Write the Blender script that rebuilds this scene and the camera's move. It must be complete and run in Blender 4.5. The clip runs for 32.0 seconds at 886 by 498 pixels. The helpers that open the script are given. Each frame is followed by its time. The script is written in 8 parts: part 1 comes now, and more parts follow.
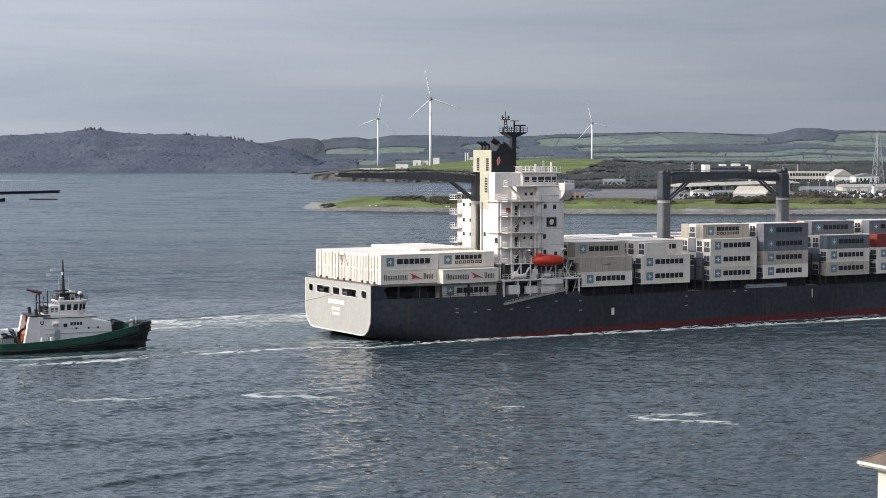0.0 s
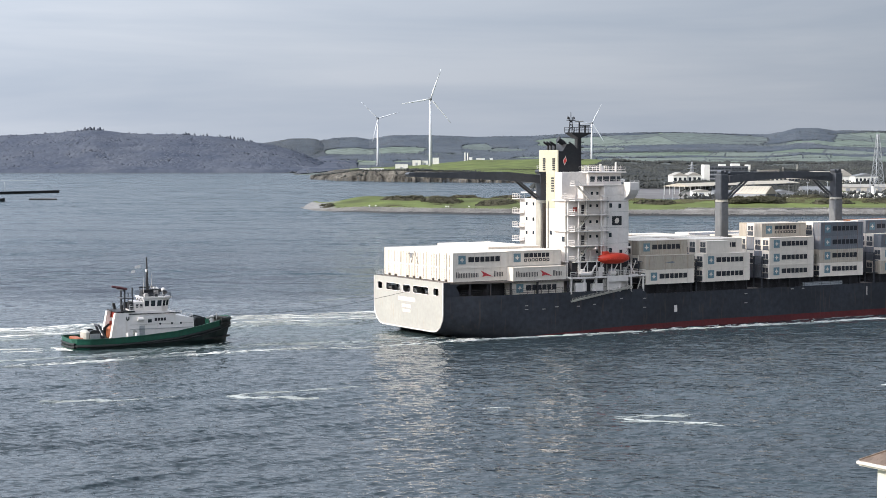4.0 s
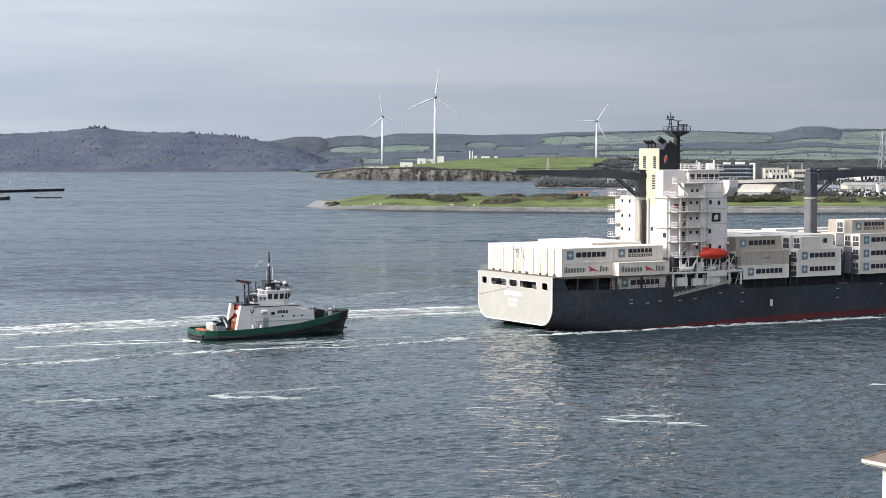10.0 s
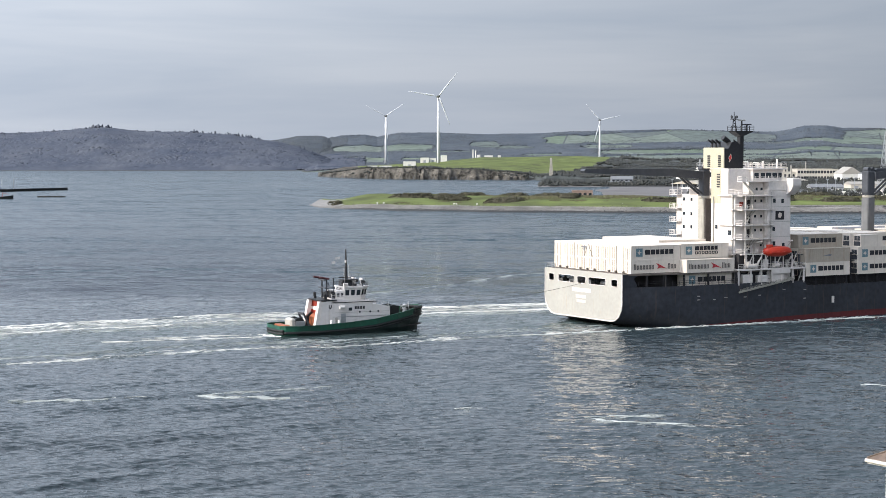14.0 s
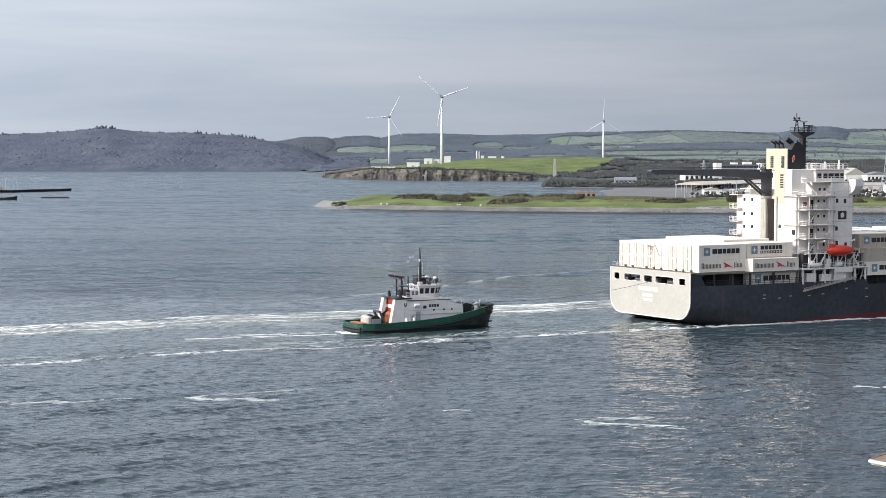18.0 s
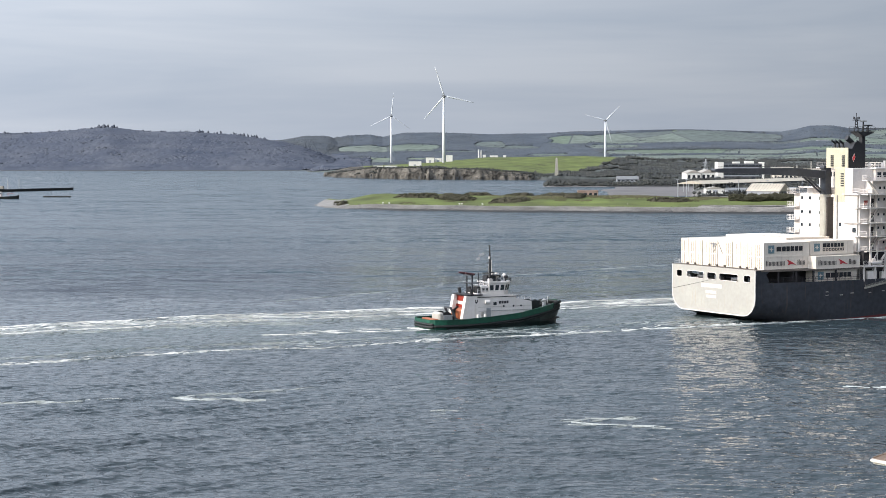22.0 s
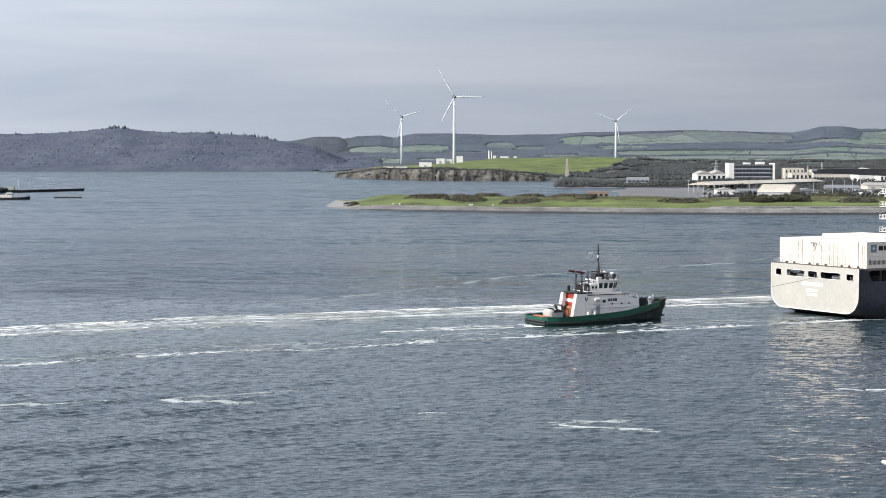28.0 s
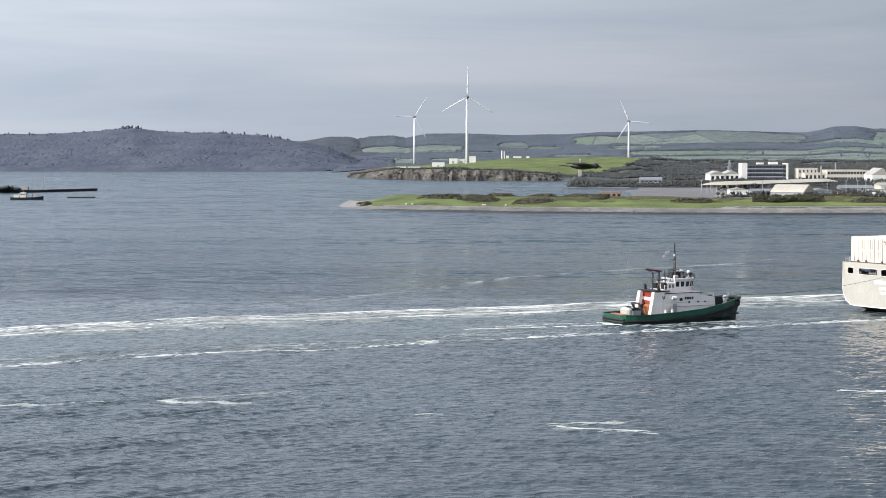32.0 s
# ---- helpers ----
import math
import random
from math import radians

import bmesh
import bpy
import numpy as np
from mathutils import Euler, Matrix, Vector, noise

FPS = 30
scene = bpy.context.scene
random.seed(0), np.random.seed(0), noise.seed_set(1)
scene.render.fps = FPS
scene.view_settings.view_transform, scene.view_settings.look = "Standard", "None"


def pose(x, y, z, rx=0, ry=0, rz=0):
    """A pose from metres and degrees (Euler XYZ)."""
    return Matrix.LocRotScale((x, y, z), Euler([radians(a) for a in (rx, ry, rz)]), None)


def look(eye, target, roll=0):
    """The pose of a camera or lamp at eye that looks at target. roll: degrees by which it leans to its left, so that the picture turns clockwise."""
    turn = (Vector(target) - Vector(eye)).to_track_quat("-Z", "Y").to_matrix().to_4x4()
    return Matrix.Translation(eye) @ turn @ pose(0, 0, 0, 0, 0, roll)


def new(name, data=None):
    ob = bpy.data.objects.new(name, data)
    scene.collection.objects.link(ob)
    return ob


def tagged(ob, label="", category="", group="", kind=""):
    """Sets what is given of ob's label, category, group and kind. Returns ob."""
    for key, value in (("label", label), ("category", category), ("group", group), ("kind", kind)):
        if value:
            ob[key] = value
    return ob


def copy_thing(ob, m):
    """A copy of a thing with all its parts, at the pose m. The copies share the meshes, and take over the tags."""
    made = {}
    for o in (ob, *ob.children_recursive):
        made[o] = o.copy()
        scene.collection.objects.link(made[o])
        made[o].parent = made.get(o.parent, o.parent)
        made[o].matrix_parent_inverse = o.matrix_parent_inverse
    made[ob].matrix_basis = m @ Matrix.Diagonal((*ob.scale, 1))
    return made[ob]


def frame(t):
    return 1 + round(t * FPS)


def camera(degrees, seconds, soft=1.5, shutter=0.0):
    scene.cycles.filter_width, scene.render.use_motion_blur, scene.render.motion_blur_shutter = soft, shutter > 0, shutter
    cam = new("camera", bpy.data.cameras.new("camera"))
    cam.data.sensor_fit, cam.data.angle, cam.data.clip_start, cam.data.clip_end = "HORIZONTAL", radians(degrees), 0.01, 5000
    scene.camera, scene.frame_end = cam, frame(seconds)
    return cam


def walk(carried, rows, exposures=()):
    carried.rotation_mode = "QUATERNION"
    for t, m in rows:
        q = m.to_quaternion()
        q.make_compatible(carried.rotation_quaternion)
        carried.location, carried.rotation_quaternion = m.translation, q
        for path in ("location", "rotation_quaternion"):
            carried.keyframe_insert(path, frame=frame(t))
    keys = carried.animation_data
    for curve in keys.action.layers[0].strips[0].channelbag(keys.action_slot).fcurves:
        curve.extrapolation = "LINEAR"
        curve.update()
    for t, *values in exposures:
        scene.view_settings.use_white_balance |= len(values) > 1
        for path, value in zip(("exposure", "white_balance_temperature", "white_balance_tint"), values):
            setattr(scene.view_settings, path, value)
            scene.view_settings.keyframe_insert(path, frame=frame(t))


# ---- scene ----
# The camera stands on a terrace high above the harbour and follows the ships a little.
cam = camera(27.87, 32.0, soft=0.4)
EYE = (0, 0, 34.8)
TURNS = [
    (0.0, 86.957, -0.115), (1.0, 86.957, -0.137), (2.0, 86.957, -0.148), (3.0, 86.957, -0.147), (3.5, 86.957, -0.141),
    (5.5, 86.952, -0.083), (6.0, 86.941, -0.081), (7.0, 86.919, -0.062), (8.0, 86.908, -0.034), (9.0, 86.903, -0.006),
    (10.0, 86.903, 0.027), (11.0, 86.891, 0.055), (12.0, 86.879, 0.078), (13.0, 86.874, 0.105), (14.0, 86.874, 0.13),
    (14.5, 86.874, 0.144), (16.5, 86.903, 0.198), (17.0, 86.903, 0.214), (18.0, 86.903, 0.244), (19.0, 86.891, 0.267),
    (20.0, 86.879, 0.277), (21.0, 86.874, 0.288), (22.0, 86.874, 0.305), (23.0, 86.874, 0.322), (24.0, 86.874, 0.339),
    (25.0, 86.874, 0.364), (25.5, 86.874, 0.388), (27.5, 86.903, 0.582), (28.0, 86.903, 0.638), (29.0, 86.903, 0.75),
    (30.0, 86.903, 0.861), (31.0, 86.903, 0.961), (32.0, 86.903, 1.049)]
walk(cam, [(t, pose(*EYE, rx, 0, rz)) for t, rx, rz in TURNS], exposures=[(0, -0.14), (1, -0.05), (2, 0.15), (3.5, 0.18), (6, 0.17), (32, 0.14)])

# ---- light: a bright overcast sky with a low sun breaking through from the left ----
SUN_TO = Vector((-0.90, -0.38, 0.48)).normalized()
sun = new("sun", bpy.data.lights.new("sun", "SUN"))
sun.data.energy, sun.data.angle, sun.data.color = 4.2, radians(1.5), (1.0, 0.92, 0.80)
sun.matrix_world = look((0, 0, 300), tuple(Vector((0, 0, 300)) - SUN_TO))

world = bpy.data.worlds.new("sky")
scene.world = world
world.use_nodes = True
wn, wl = world.node_tree.nodes, world.node_tree.links
wn.clear()
sky = wn.new("ShaderNodeTexSky")
sky.sky_type, sky.sun_disc = "NISHITA", False
sky.sun_elevation = math.asin(SUN_TO.z)
sky.sun_rotation = math.atan2(SUN_TO.x, SUN_TO.y)
sky.dust_density, sky.altitude = 2.0, 30
sky_level = wn.new("ShaderNodeMix")
sky_level.data_type, sky_level.blend_type = "RGBA", "MULTIPLY"
sky_level.inputs[0].default_value = 1.0
sky_level.inputs[7].default_value = (0.07, 0.07, 0.07, 1)
wl.new(sky.outputs[0], sky_level.inputs[6])
coord = wn.new("ShaderNodeTexCoord")
stretch = wn.new("ShaderNodeMapping")
stretch.inputs["Scale"].default_value = (2.2, 2.2, 22.0)
clouds = wn.new("ShaderNodeTexNoise")
clouds.inputs["Scale"].default_value, clouds.inputs["Detail"].default_value = 1.5, 5
clouds.inputs["Roughness"].default_value, clouds.inputs["Distortion"].default_value = 0.55, 0.25
wl.new(coord.outputs["Generated"], stretch.inputs[0])
wl.new(stretch.outputs[0], clouds.inputs["Vector"])
tones = wn.new("ShaderNodeValToRGB")
tones.color_ramp.elements[0].position, tones.color_ramp.elements[0].color = 0.34, (0.41, 0.47, 0.575, 1)
tones.color_ramp.elements[1].position, tones.color_ramp.elements[1].color = 0.68, (0.53, 0.575, 0.66, 1)
wl.new(clouds.outputs[0], tones.inputs[0])
veil = wn.new("ShaderNodeMix")
veil.data_type = "RGBA"
veil.inputs[0].default_value = 0.86
wl.new(sky_level.outputs[2], veil.inputs[6])
wl.new(tones.outputs[0], veil.inputs[7])
# the cloud is thinner and brighter towards the sun's side, behind the terrace
towards = wn.new("ShaderNodeVectorMath")
towards.operation = "DOT_PRODUCT"
towards.inputs[1].default_value = Vector((-0.85, -0.50, 0.25)).normalized()
wl.new(coord.outputs["Generated"], towards.inputs[0])
glow = wn.new("ShaderNodeMath")
glow.operation = "MULTIPLY_ADD"
glow.inputs[1].default_value, glow.inputs[2].default_value = 0.85, 1.39
wl.new(towards.outputs["Value"], glow.inputs[0])
# and, as under any overcast, brighter overhead than at the horizon
updown = wn.new("ShaderNodeSeparateXYZ")
wl.new(coord.outputs["Generated"], updown.inputs[0])
overhead = wn.new("ShaderNodeMath")
overhead.operation, overhead.use_clamp = "MULTIPLY_ADD", False
overhead.inputs[1].default_value, overhead.inputs[2].default_value = 1.08, 0.95
wl.new(updown.outputs[2], overhead.inputs[0])
low_sky = wn.new("ShaderNodeMath")
low_sky.operation = "MAXIMUM"
low_sky.inputs[1].default_value = 0.985
wl.new(overhead.outputs[0], low_sky.inputs[0])
# high up the cloud thins towards the same side
aslant = wn.new("ShaderNodeMath")
aslant.operation = "MULTIPLY"
wl.new(updown.outputs[0], aslant.inputs[0])
wl.new(updown.outputs[2], aslant.inputs[1])
thinning = wn.new("ShaderNodeMath")
thinning.operation = "MULTIPLY_ADD"
thinning.inputs[1].default_value, thinning.inputs[2].default_value = -1.7, 1.0
wl.new(aslant.outputs[0], thinning.inputs[0])
high_sky = wn.new("ShaderNodeMath")
high_sky.operation = "MULTIPLY"
wl.new(low_sky.outputs[0], high_sky.inputs[0])
wl.new(thinning.outputs[0], high_sky.inputs[1])
level = wn.new("ShaderNodeMath")
level.operation = "MULTIPLY"
wl.new(glow.outputs[0], level.inputs[0])
wl.new(high_sky.outputs[0], level.inputs[1])
back = wn.new("ShaderNodeBackground")
wl.new(level.outputs[0], back.inputs[1])
wl.new(veil.outputs[2], back.inputs[0])
wout = wn.new("ShaderNodeOutputWorld")
wl.new(back.outputs[0], wout.inputs[0])


# ---- materials ----
def material(name, colour, rough=0.6, metal=0.0, spread=0.12, grain=3.0, blotch=0.4, bump=0.0, streak=None, spec=0.4, rand=0.0):
    """A painted or natural surface: base colour with fine grain, larger blotches and, if given, run-down streaks."""
    m = bpy.data.materials.new(name)
    m.use_nodes = True
    n, l = m.node_tree.nodes, m.node_tree.links
    b = n["Principled BSDF"]
    b.inputs["Roughness"].default_value, b.inputs["Metallic"].default_value = rough, metal
    b.inputs["Specular IOR Level"].default_value = spec
    tc = n.new("ShaderNodeTexCoord")
    fine = n.new("ShaderNodeTexNoise")
    fine.inputs["Scale"].default_value, fine.inputs["Detail"].default_value = grain, 6
    large = n.new("ShaderNodeTexNoise")
    large.inputs["Scale"].default_value, large.inputs["Detail"].default_value = blotch, 3
    l.new(tc.outputs["Object"], fine.inputs["Vector"])
    l.new(tc.outputs["Object"], large.inputs["Vector"])
    both = n.new("ShaderNodeMath")
    both.operation = "MULTIPLY"
    l.new(fine.outputs[0], both.inputs[0])
    l.new(large.outputs[0], both.inputs[1])
    ramp = n.new("ShaderNodeMapRange")
    ramp.inputs["From Min"].default_value, ramp.inputs["From Max"].default_value = 0.12, 0.42
    ramp.inputs["To Min"].default_value, ramp.inputs["To Max"].default_value = 1 - spread, 1 + spread
    l.new(both.outputs[0], ramp.inputs["Value"])
    value = ramp.outputs[0]
    if rand:
        info = n.new("ShaderNodeObjectInfo")
        rr = n.new("ShaderNodeMapRange")
        rr.inputs["To Min"].default_value, rr.inputs["To Max"].default_value = 1 - rand, 1 + rand * 0.4
        l.new(info.outputs["Random"], rr.inputs["Value"])
        mul = n.new("ShaderNodeMath")
        mul.operation = "MULTIPLY"
        l.new(value, mul.inputs[0])
        l.new(rr.outputs[0], mul.inputs[1])
        value = mul.outputs[0]
    tint = n.new("ShaderNodeMix")
    tint.data_type, tint.blend_type = "RGBA", "MULTIPLY"
    tint.inputs[0].default_value = 1.0
    tint.inputs[6].default_value = (*colour, 1)
    l.new(value, tint.inputs[7])
    out = tint.outputs[2]
    if streak:
        mp = n.new("ShaderNodeMapping")
        mp.inputs["Scale"].default_value = (1.1, 1.1, 0.12)
        runs = n.new("ShaderNodeTexNoise")
        runs.inputs["Scale"].default_value, runs.inputs["Detail"].default_value = 1.6, 4
        l.new(tc.outputs["Object"], mp.inputs[0])
        l.new(mp.outputs[0], runs.inputs["Vector"])
        cut = n.new("ShaderNodeMapRange")
        cut.inputs["From Min"].default_value, cut.inputs["From Max"].default_value = 0.58, 0.78
        cut.inputs["To Max"].default_value = streak[3]
        l.new(runs.outputs[0], cut.inputs["Value"])
        mix = n.new("ShaderNodeMix")
        mix.data_type = "RGBA"
        l.new(cut.outputs[0], mix.inputs[0])
        l.new(out, mix.inputs[6])
        mix.inputs[7].default_value = (*streak[:3], 1)
        out = mix.outputs[2]
    l.new(out, b.inputs["Base Color"])
    if bump:
        bm_ = n.new("ShaderNodeBump")
        bm_.inputs["Strength"].default_value, bm_.inputs["Distance"].default_value = 0.6, bump
        l.new(fine.outputs[0], bm_.inputs["Height"])
        l.new(bm_.outputs[0], b.inputs["Normal"])
    return m


RUST = (0.20, 0.09, 0.045, 0.55)
GRIME = (0.22, 0.20, 0.17, 0.45)
M_HULL = material("hull_grey_paint", (0.028, 0.030, 0.037), 0.5, spread=0.42, grain=1.0, blotch=0.07, streak=(0.075, 0.055, 0.045, 0.75))
M_BOOT = material("red_antifouling", (0.10, 0.016, 0.017), 0.6, spread=0.25, grain=1.5, blotch=0.1, streak=(0.08, 0.05, 0.045, 0.5))
M_TRANSOM = material("pale_grey_paint", (0.355, 0.34, 0.305), 0.5, spread=0.08, grain=1.5, blotch=0.2, streak=(0.36, 0.28, 0.20, 0.4))
M_WHITE = material("white_ship_paint", (0.63, 0.58, 0.54), 0.45, spread=0.09, grain=2, blotch=0.25, streak=(0.5, 0.42, 0.33, 0.35))
# near-black: shade of recesses, covered decks and gaps under stacks is in this colour
M_SHADOWED = material("shade_dark_steel", (0.022, 0.020, 0.022), 0.7, spread=0.3, grain=1.5, blotch=0.3)
M_DECK = material("deck_paint", (0.12, 0.10, 0.085), 0.7, spread=0.3, grain=1.0, blotch=0.15)
M_CREAM = material("cream_funnel_paint", (0.42, 0.385, 0.285), 0.5, spread=0.1, streak=GRIME)
M_BLACK = material("black_funnel_paint", (0.018, 0.018, 0.02), 0.5, spread=0.3)
M_CRANE = material("crane_cream_paint", (0.33, 0.31, 0.265), 0.5, spread=0.12, grain=1.2, streak=(0.12, 0.10, 0.085, 0.5))
M_DARKBROWN = material("dark_brown_paint", (0.075, 0.062, 0.055), 0.6, spread=0.25, grain=1.5)
M_POST = material("mid_grey_crane_paint", (0.125, 0.126, 0.128), 0.5, spread=0.15, grain=1.2, streak=(0.07, 0.055, 0.045, 0.5))
M_JIB = material("dark_crane_steel", (0.05, 0.053, 0.06), 0.5, spread=0.25, grain=1.2)
M_ORANGE = material("orange_lifeboat_gloss", (0.52, 0.045, 0.022), 0.3, spread=0.08)
M_REDSIGN = material("red_sign_paint", (0.75, 0.06, 0.05), 0.5, spread=0.05)
M_GLASS = material("dark_window_glass", (0.02, 0.025, 0.03), 0.08, spread=0.1, spec=0.6)
M_REEFER = material("white_reefer_panel", (0.69, 0.61, 0.525), 0.5, spread=0.06, grain=1.4, blotch=0.3, streak=(0.38, 0.31, 0.24, 0.4), rand=0.15)
M_BEIGE = material("beige_container_paint", (0.40, 0.345, 0.28), 0.55, spread=0.09, grain=1.4, blotch=0.3, streak=RUST, rand=0.12)
M_GREYBOX = material("blue_grey_container_paint", (0.145, 0.15, 0.165), 0.55, spread=0.1, grain=1.4, blotch=0.3, streak=RUST, rand=0.15)
M_REDBOX = material("dark_red_container_paint", (0.20, 0.03, 0.025), 0.55, spread=0.12, streak=RUST)
M_ORANGEBOX = material("orange_container_paint", (0.50, 0.16, 0.06), 0.55, spread=0.12, streak=RUST)
M_INK = material("black_lettering", (0.02, 0.02, 0.024), 0.6, spread=0.15)
M_BLUEMARK = material("light_blue_emblem", (0.125, 0.20, 0.23), 0.5, spread=0.1)
M_REDMARK = material("red_emblem", (0.45, 0.04, 0.05), 0.5, spread=0.1)
M_STEEL = material("galvanised_steel", (0.35, 0.36, 0.37), 0.4, 0.6, spread=0.15)
M_TUGGREEN = material("green_tug_paint", (0.009, 0.068, 0.042), 0.4, spread=0.3, grain=1.5, blotch=0.3, streak=(0.05, 0.06, 0.04, 0.4))
M_TUGDARK = material("blackish_green_paint", (0.007, 0.017, 0.015), 0.45, spread=0.3, grain=1.5, blotch=0.3)
M_TUGWHITE = material("tug_white_paint", (0.62, 0.585, 0.56), 0.45, spread=0.06, grain=2, blotch=0.3, streak=(0.42, 0.36, 0.30, 0.35))
M_HUB = material("grey_hub_paint", (0.10, 0.105, 0.11), 0.5, spread=0.1)
M_RUBBER = material("black_rubber", (0.012, 0.014, 0.014), 0.7, spread=0.3)
M_RUSTBOX = material("rust_orange_paint", (0.26, 0.075, 0.028), 0.6, spread=0.2)
M_MAROON = material("dark_maroon_paint", (0.075, 0.022, 0.026), 0.5, spread=0.2)
M_TUGRED = material("red_stack_paint", (0.26, 0.035, 0.022), 0.45, spread=0.1)
M_TURBINE = material("white_turbine_coating", (0.64, 0.65, 0.66), 0.4, spread=0.05, grain=0.1, blotch=0.02)
M_BIRD = material("black_feathers", (0.010, 0.010, 0.013), 0.6, spread=0.3, grain=30, blotch=5)
M_FOAM = material("sea_foam", (0.60, 0.59, 0.55), 0.9, spread=0.12, grain=2.5, blotch=0.4, spec=0.2)
M_THINFOAM = material("thin_old_foam", (0.30, 0.32, 0.31), 0.9, spread=0.25, grain=2.5, blotch=0.4, spec=0.2)
M_OLDFOAM = material("drifting_old_foam", (0.43, 0.45, 0.44), 0.9, spread=0.2, grain=2.5, blotch=0.4, spec=0.2)
M_PLASTER = material("white_render_wall", (0.60, 0.585, 0.545), 0.8, spread=0.08, grain=0.6, blotch=0.06, streak=(0.4, 0.36, 0.3, 0.4))
M_DARKWALL = material("dark_shed_cladding", (0.085, 0.09, 0.10), 0.7, spread=0.25, grain=0.5, blotch=0.06)
M_ROOFCREAM = material("cream_sheet_roof", (0.40, 0.355, 0.285), 0.6, spread=0.15, grain=0.4, blotch=0.05)
M_CREAMWALL = material("cream_wall_cladding", (0.49, 0.45, 0.385), 0.7, spread=0.1, grain=0.5, blotch=0.06)
M_GREYWALL = material("grey_wall_cladding", (0.24, 0.25, 0.27), 0.6, spread=0.12, grain=0.5, blotch=0.06)
M_ROOFPALE = material("pale_sheet_roof", (0.30, 0.28, 0.245), 0.6, spread=0.12, grain=0.5, blotch=0.05)
M_ROOFGREY = material("grey_sheet_roof", (0.16, 0.165, 0.17), 0.6, spread=0.15, grain=0.5, blotch=0.05)
M_SLATE = material("brown_roof_slate", (0.135, 0.096, 0.073), 0.75, spread=0.2, grain=9, blotch=1.0, rand=0.2)
M_STONE = material("grey_stone", (0.30, 0.28, 0.245), 0.9, spread=0.2, grain=0.8, blotch=0.1)
M_BARK = material("bark", (0.08, 0.06, 0.045), 0.9, spread=0.2)


# ---- mesh helpers ----
class Shape:
    """Collects boxes, tubes, prisms and sheets into one mesh."""

    def __init__(self):
        self.v, self.f = [], []

    def add(self, verts, faces):
        k = len(self.v)
        self.v += [tuple(p) for p in verts]
        self.f += [tuple(i + k for i in f) for f in faces]
        return self

    def box(self, x0, x1, y0, y1, z0, z1, bevel=0.0):
        if bevel <= 0:
            return self.add([(x, y, z) for x in (x0, x1) for y in (y0, y1) for z in (z0, z1)],
                            [(0, 1, 3, 2), (4, 6, 7, 5), (0, 4, 5, 1), (2, 3, 7, 6), (0, 2, 6, 4), (1, 5, 7, 3)])
        b = bevel
        ring = [(x0 + b, y0), (x1 - b, y0), (x1, y0 + b), (x1, y1 - b), (x1 - b, y1), (x0 + b, y1), (x0, y1 - b), (x0, y0 + b)]
        cx, cy = (x0 + x1) / 2, (y0 + y1) / 2
        kx, ky = 1 - 2 * b / (x1 - x0), 1 - 2 * b / (y1 - y0)
        top = [(cx + (x - cx) * kx, cy + (y - cy) * ky) for x, y in ring]
        v = [(x, y, z0) for x, y in ring] + [(x, y, z1 - b) for x, y in ring] + [(x, y, z1) for x, y in top]
        f = [(i, (i + 1) % 8, 8 + (i + 1) % 8, 8 + i) for i in range(8)]
        f += [(8 + i, 8 + (i + 1) % 8, 16 + (i + 1) % 8, 16 + i) for i in range(8)]
        return self.add(v, f + [tuple(range(7, -1, -1)), tuple(range(16, 24))])

    def tube(self, p, q, r, r2=None, n=8, cap=True):
        p, q = Vector(p), Vector(q)
        d = (q - p).normalized()
        a = d.orthogonal().normalized()
        b = d.cross(a)
        r2 = r if r2 is None else r2
        v = []
        for c, rad in ((p, r), (q, r2)):
            v += [c + (a * math.cos(i * math.tau / n) + b * math.sin(i * math.tau / n)) * rad for i in range(n)]
        f = [(i, (i + 1) % n, n + (i + 1) % n, n + i) for i in range(n)]
        if cap:
            f += [tuple(range(n - 1, -1, -1)), tuple(range(n, 2 * n))]
        return self.add(v, f)

    def beam(self, p, q, w, h=None):
        """A square bar from p to q."""
        p, q = Vector(p), Vector(q)
        h = w if h is None else h
        d = (q - p).normalized()
        s = d.cross(Vector((0, 0, 1)))
        s = (s.normalized() if s.length > 1e-4 else Vector((1, 0, 0)))
        u = s.cross(d)
        v = [c + s * (i * w / 2) + u * (j * h / 2) for c in (p, q) for i, j in ((-1, -1), (1, -1), (1, 1), (-1, 1))]
        return self.add(v, [(0, 1, 5, 4), (1, 2, 6, 5), (2, 3, 7, 6), (3, 0, 4, 7), (3, 2, 1, 0), (4, 5, 6, 7)])

    def prism(self, poly, lo, hi, axis="z"):
        """A flat outline drawn out along an axis; poly runs in the two other axes in order."""
        place = {"z": lambda a, b, c: (a, b, c), "y": lambda a, b, c: (a, c, b), "x": lambda a, b, c: (c, a, b)}[axis]
        n = len(poly)
        v = [place(a, b, c) for c in (lo, hi) for a, b in poly]
        return self.add(v, [(i, (i + 1) % n, n + (i + 1) % n, n + i) for i in range(n)] + [tuple(range(n - 1, -1, -1)), tuple(range(n, 2 * n))])

    def loft(self, rings, closed=True, cap=True):
        """Skins a row of rings of equal length."""
        n = len(rings[0])
        v = [p for r in rings for p in r]
        f = []
        for k in range(len(rings) - 1):
            for i in range(n if closed else n - 1):
                j = (i + 1) % n
                f.append((k * n + i, k * n + j, (k + 1) * n + j, (k + 1) * n + i))
        if cap and closed:
            f += [tuple(range(n - 1, -1, -1)), tuple(range((len(rings) - 1) * n, len(rings) * n))]
        return self.add(v, f)

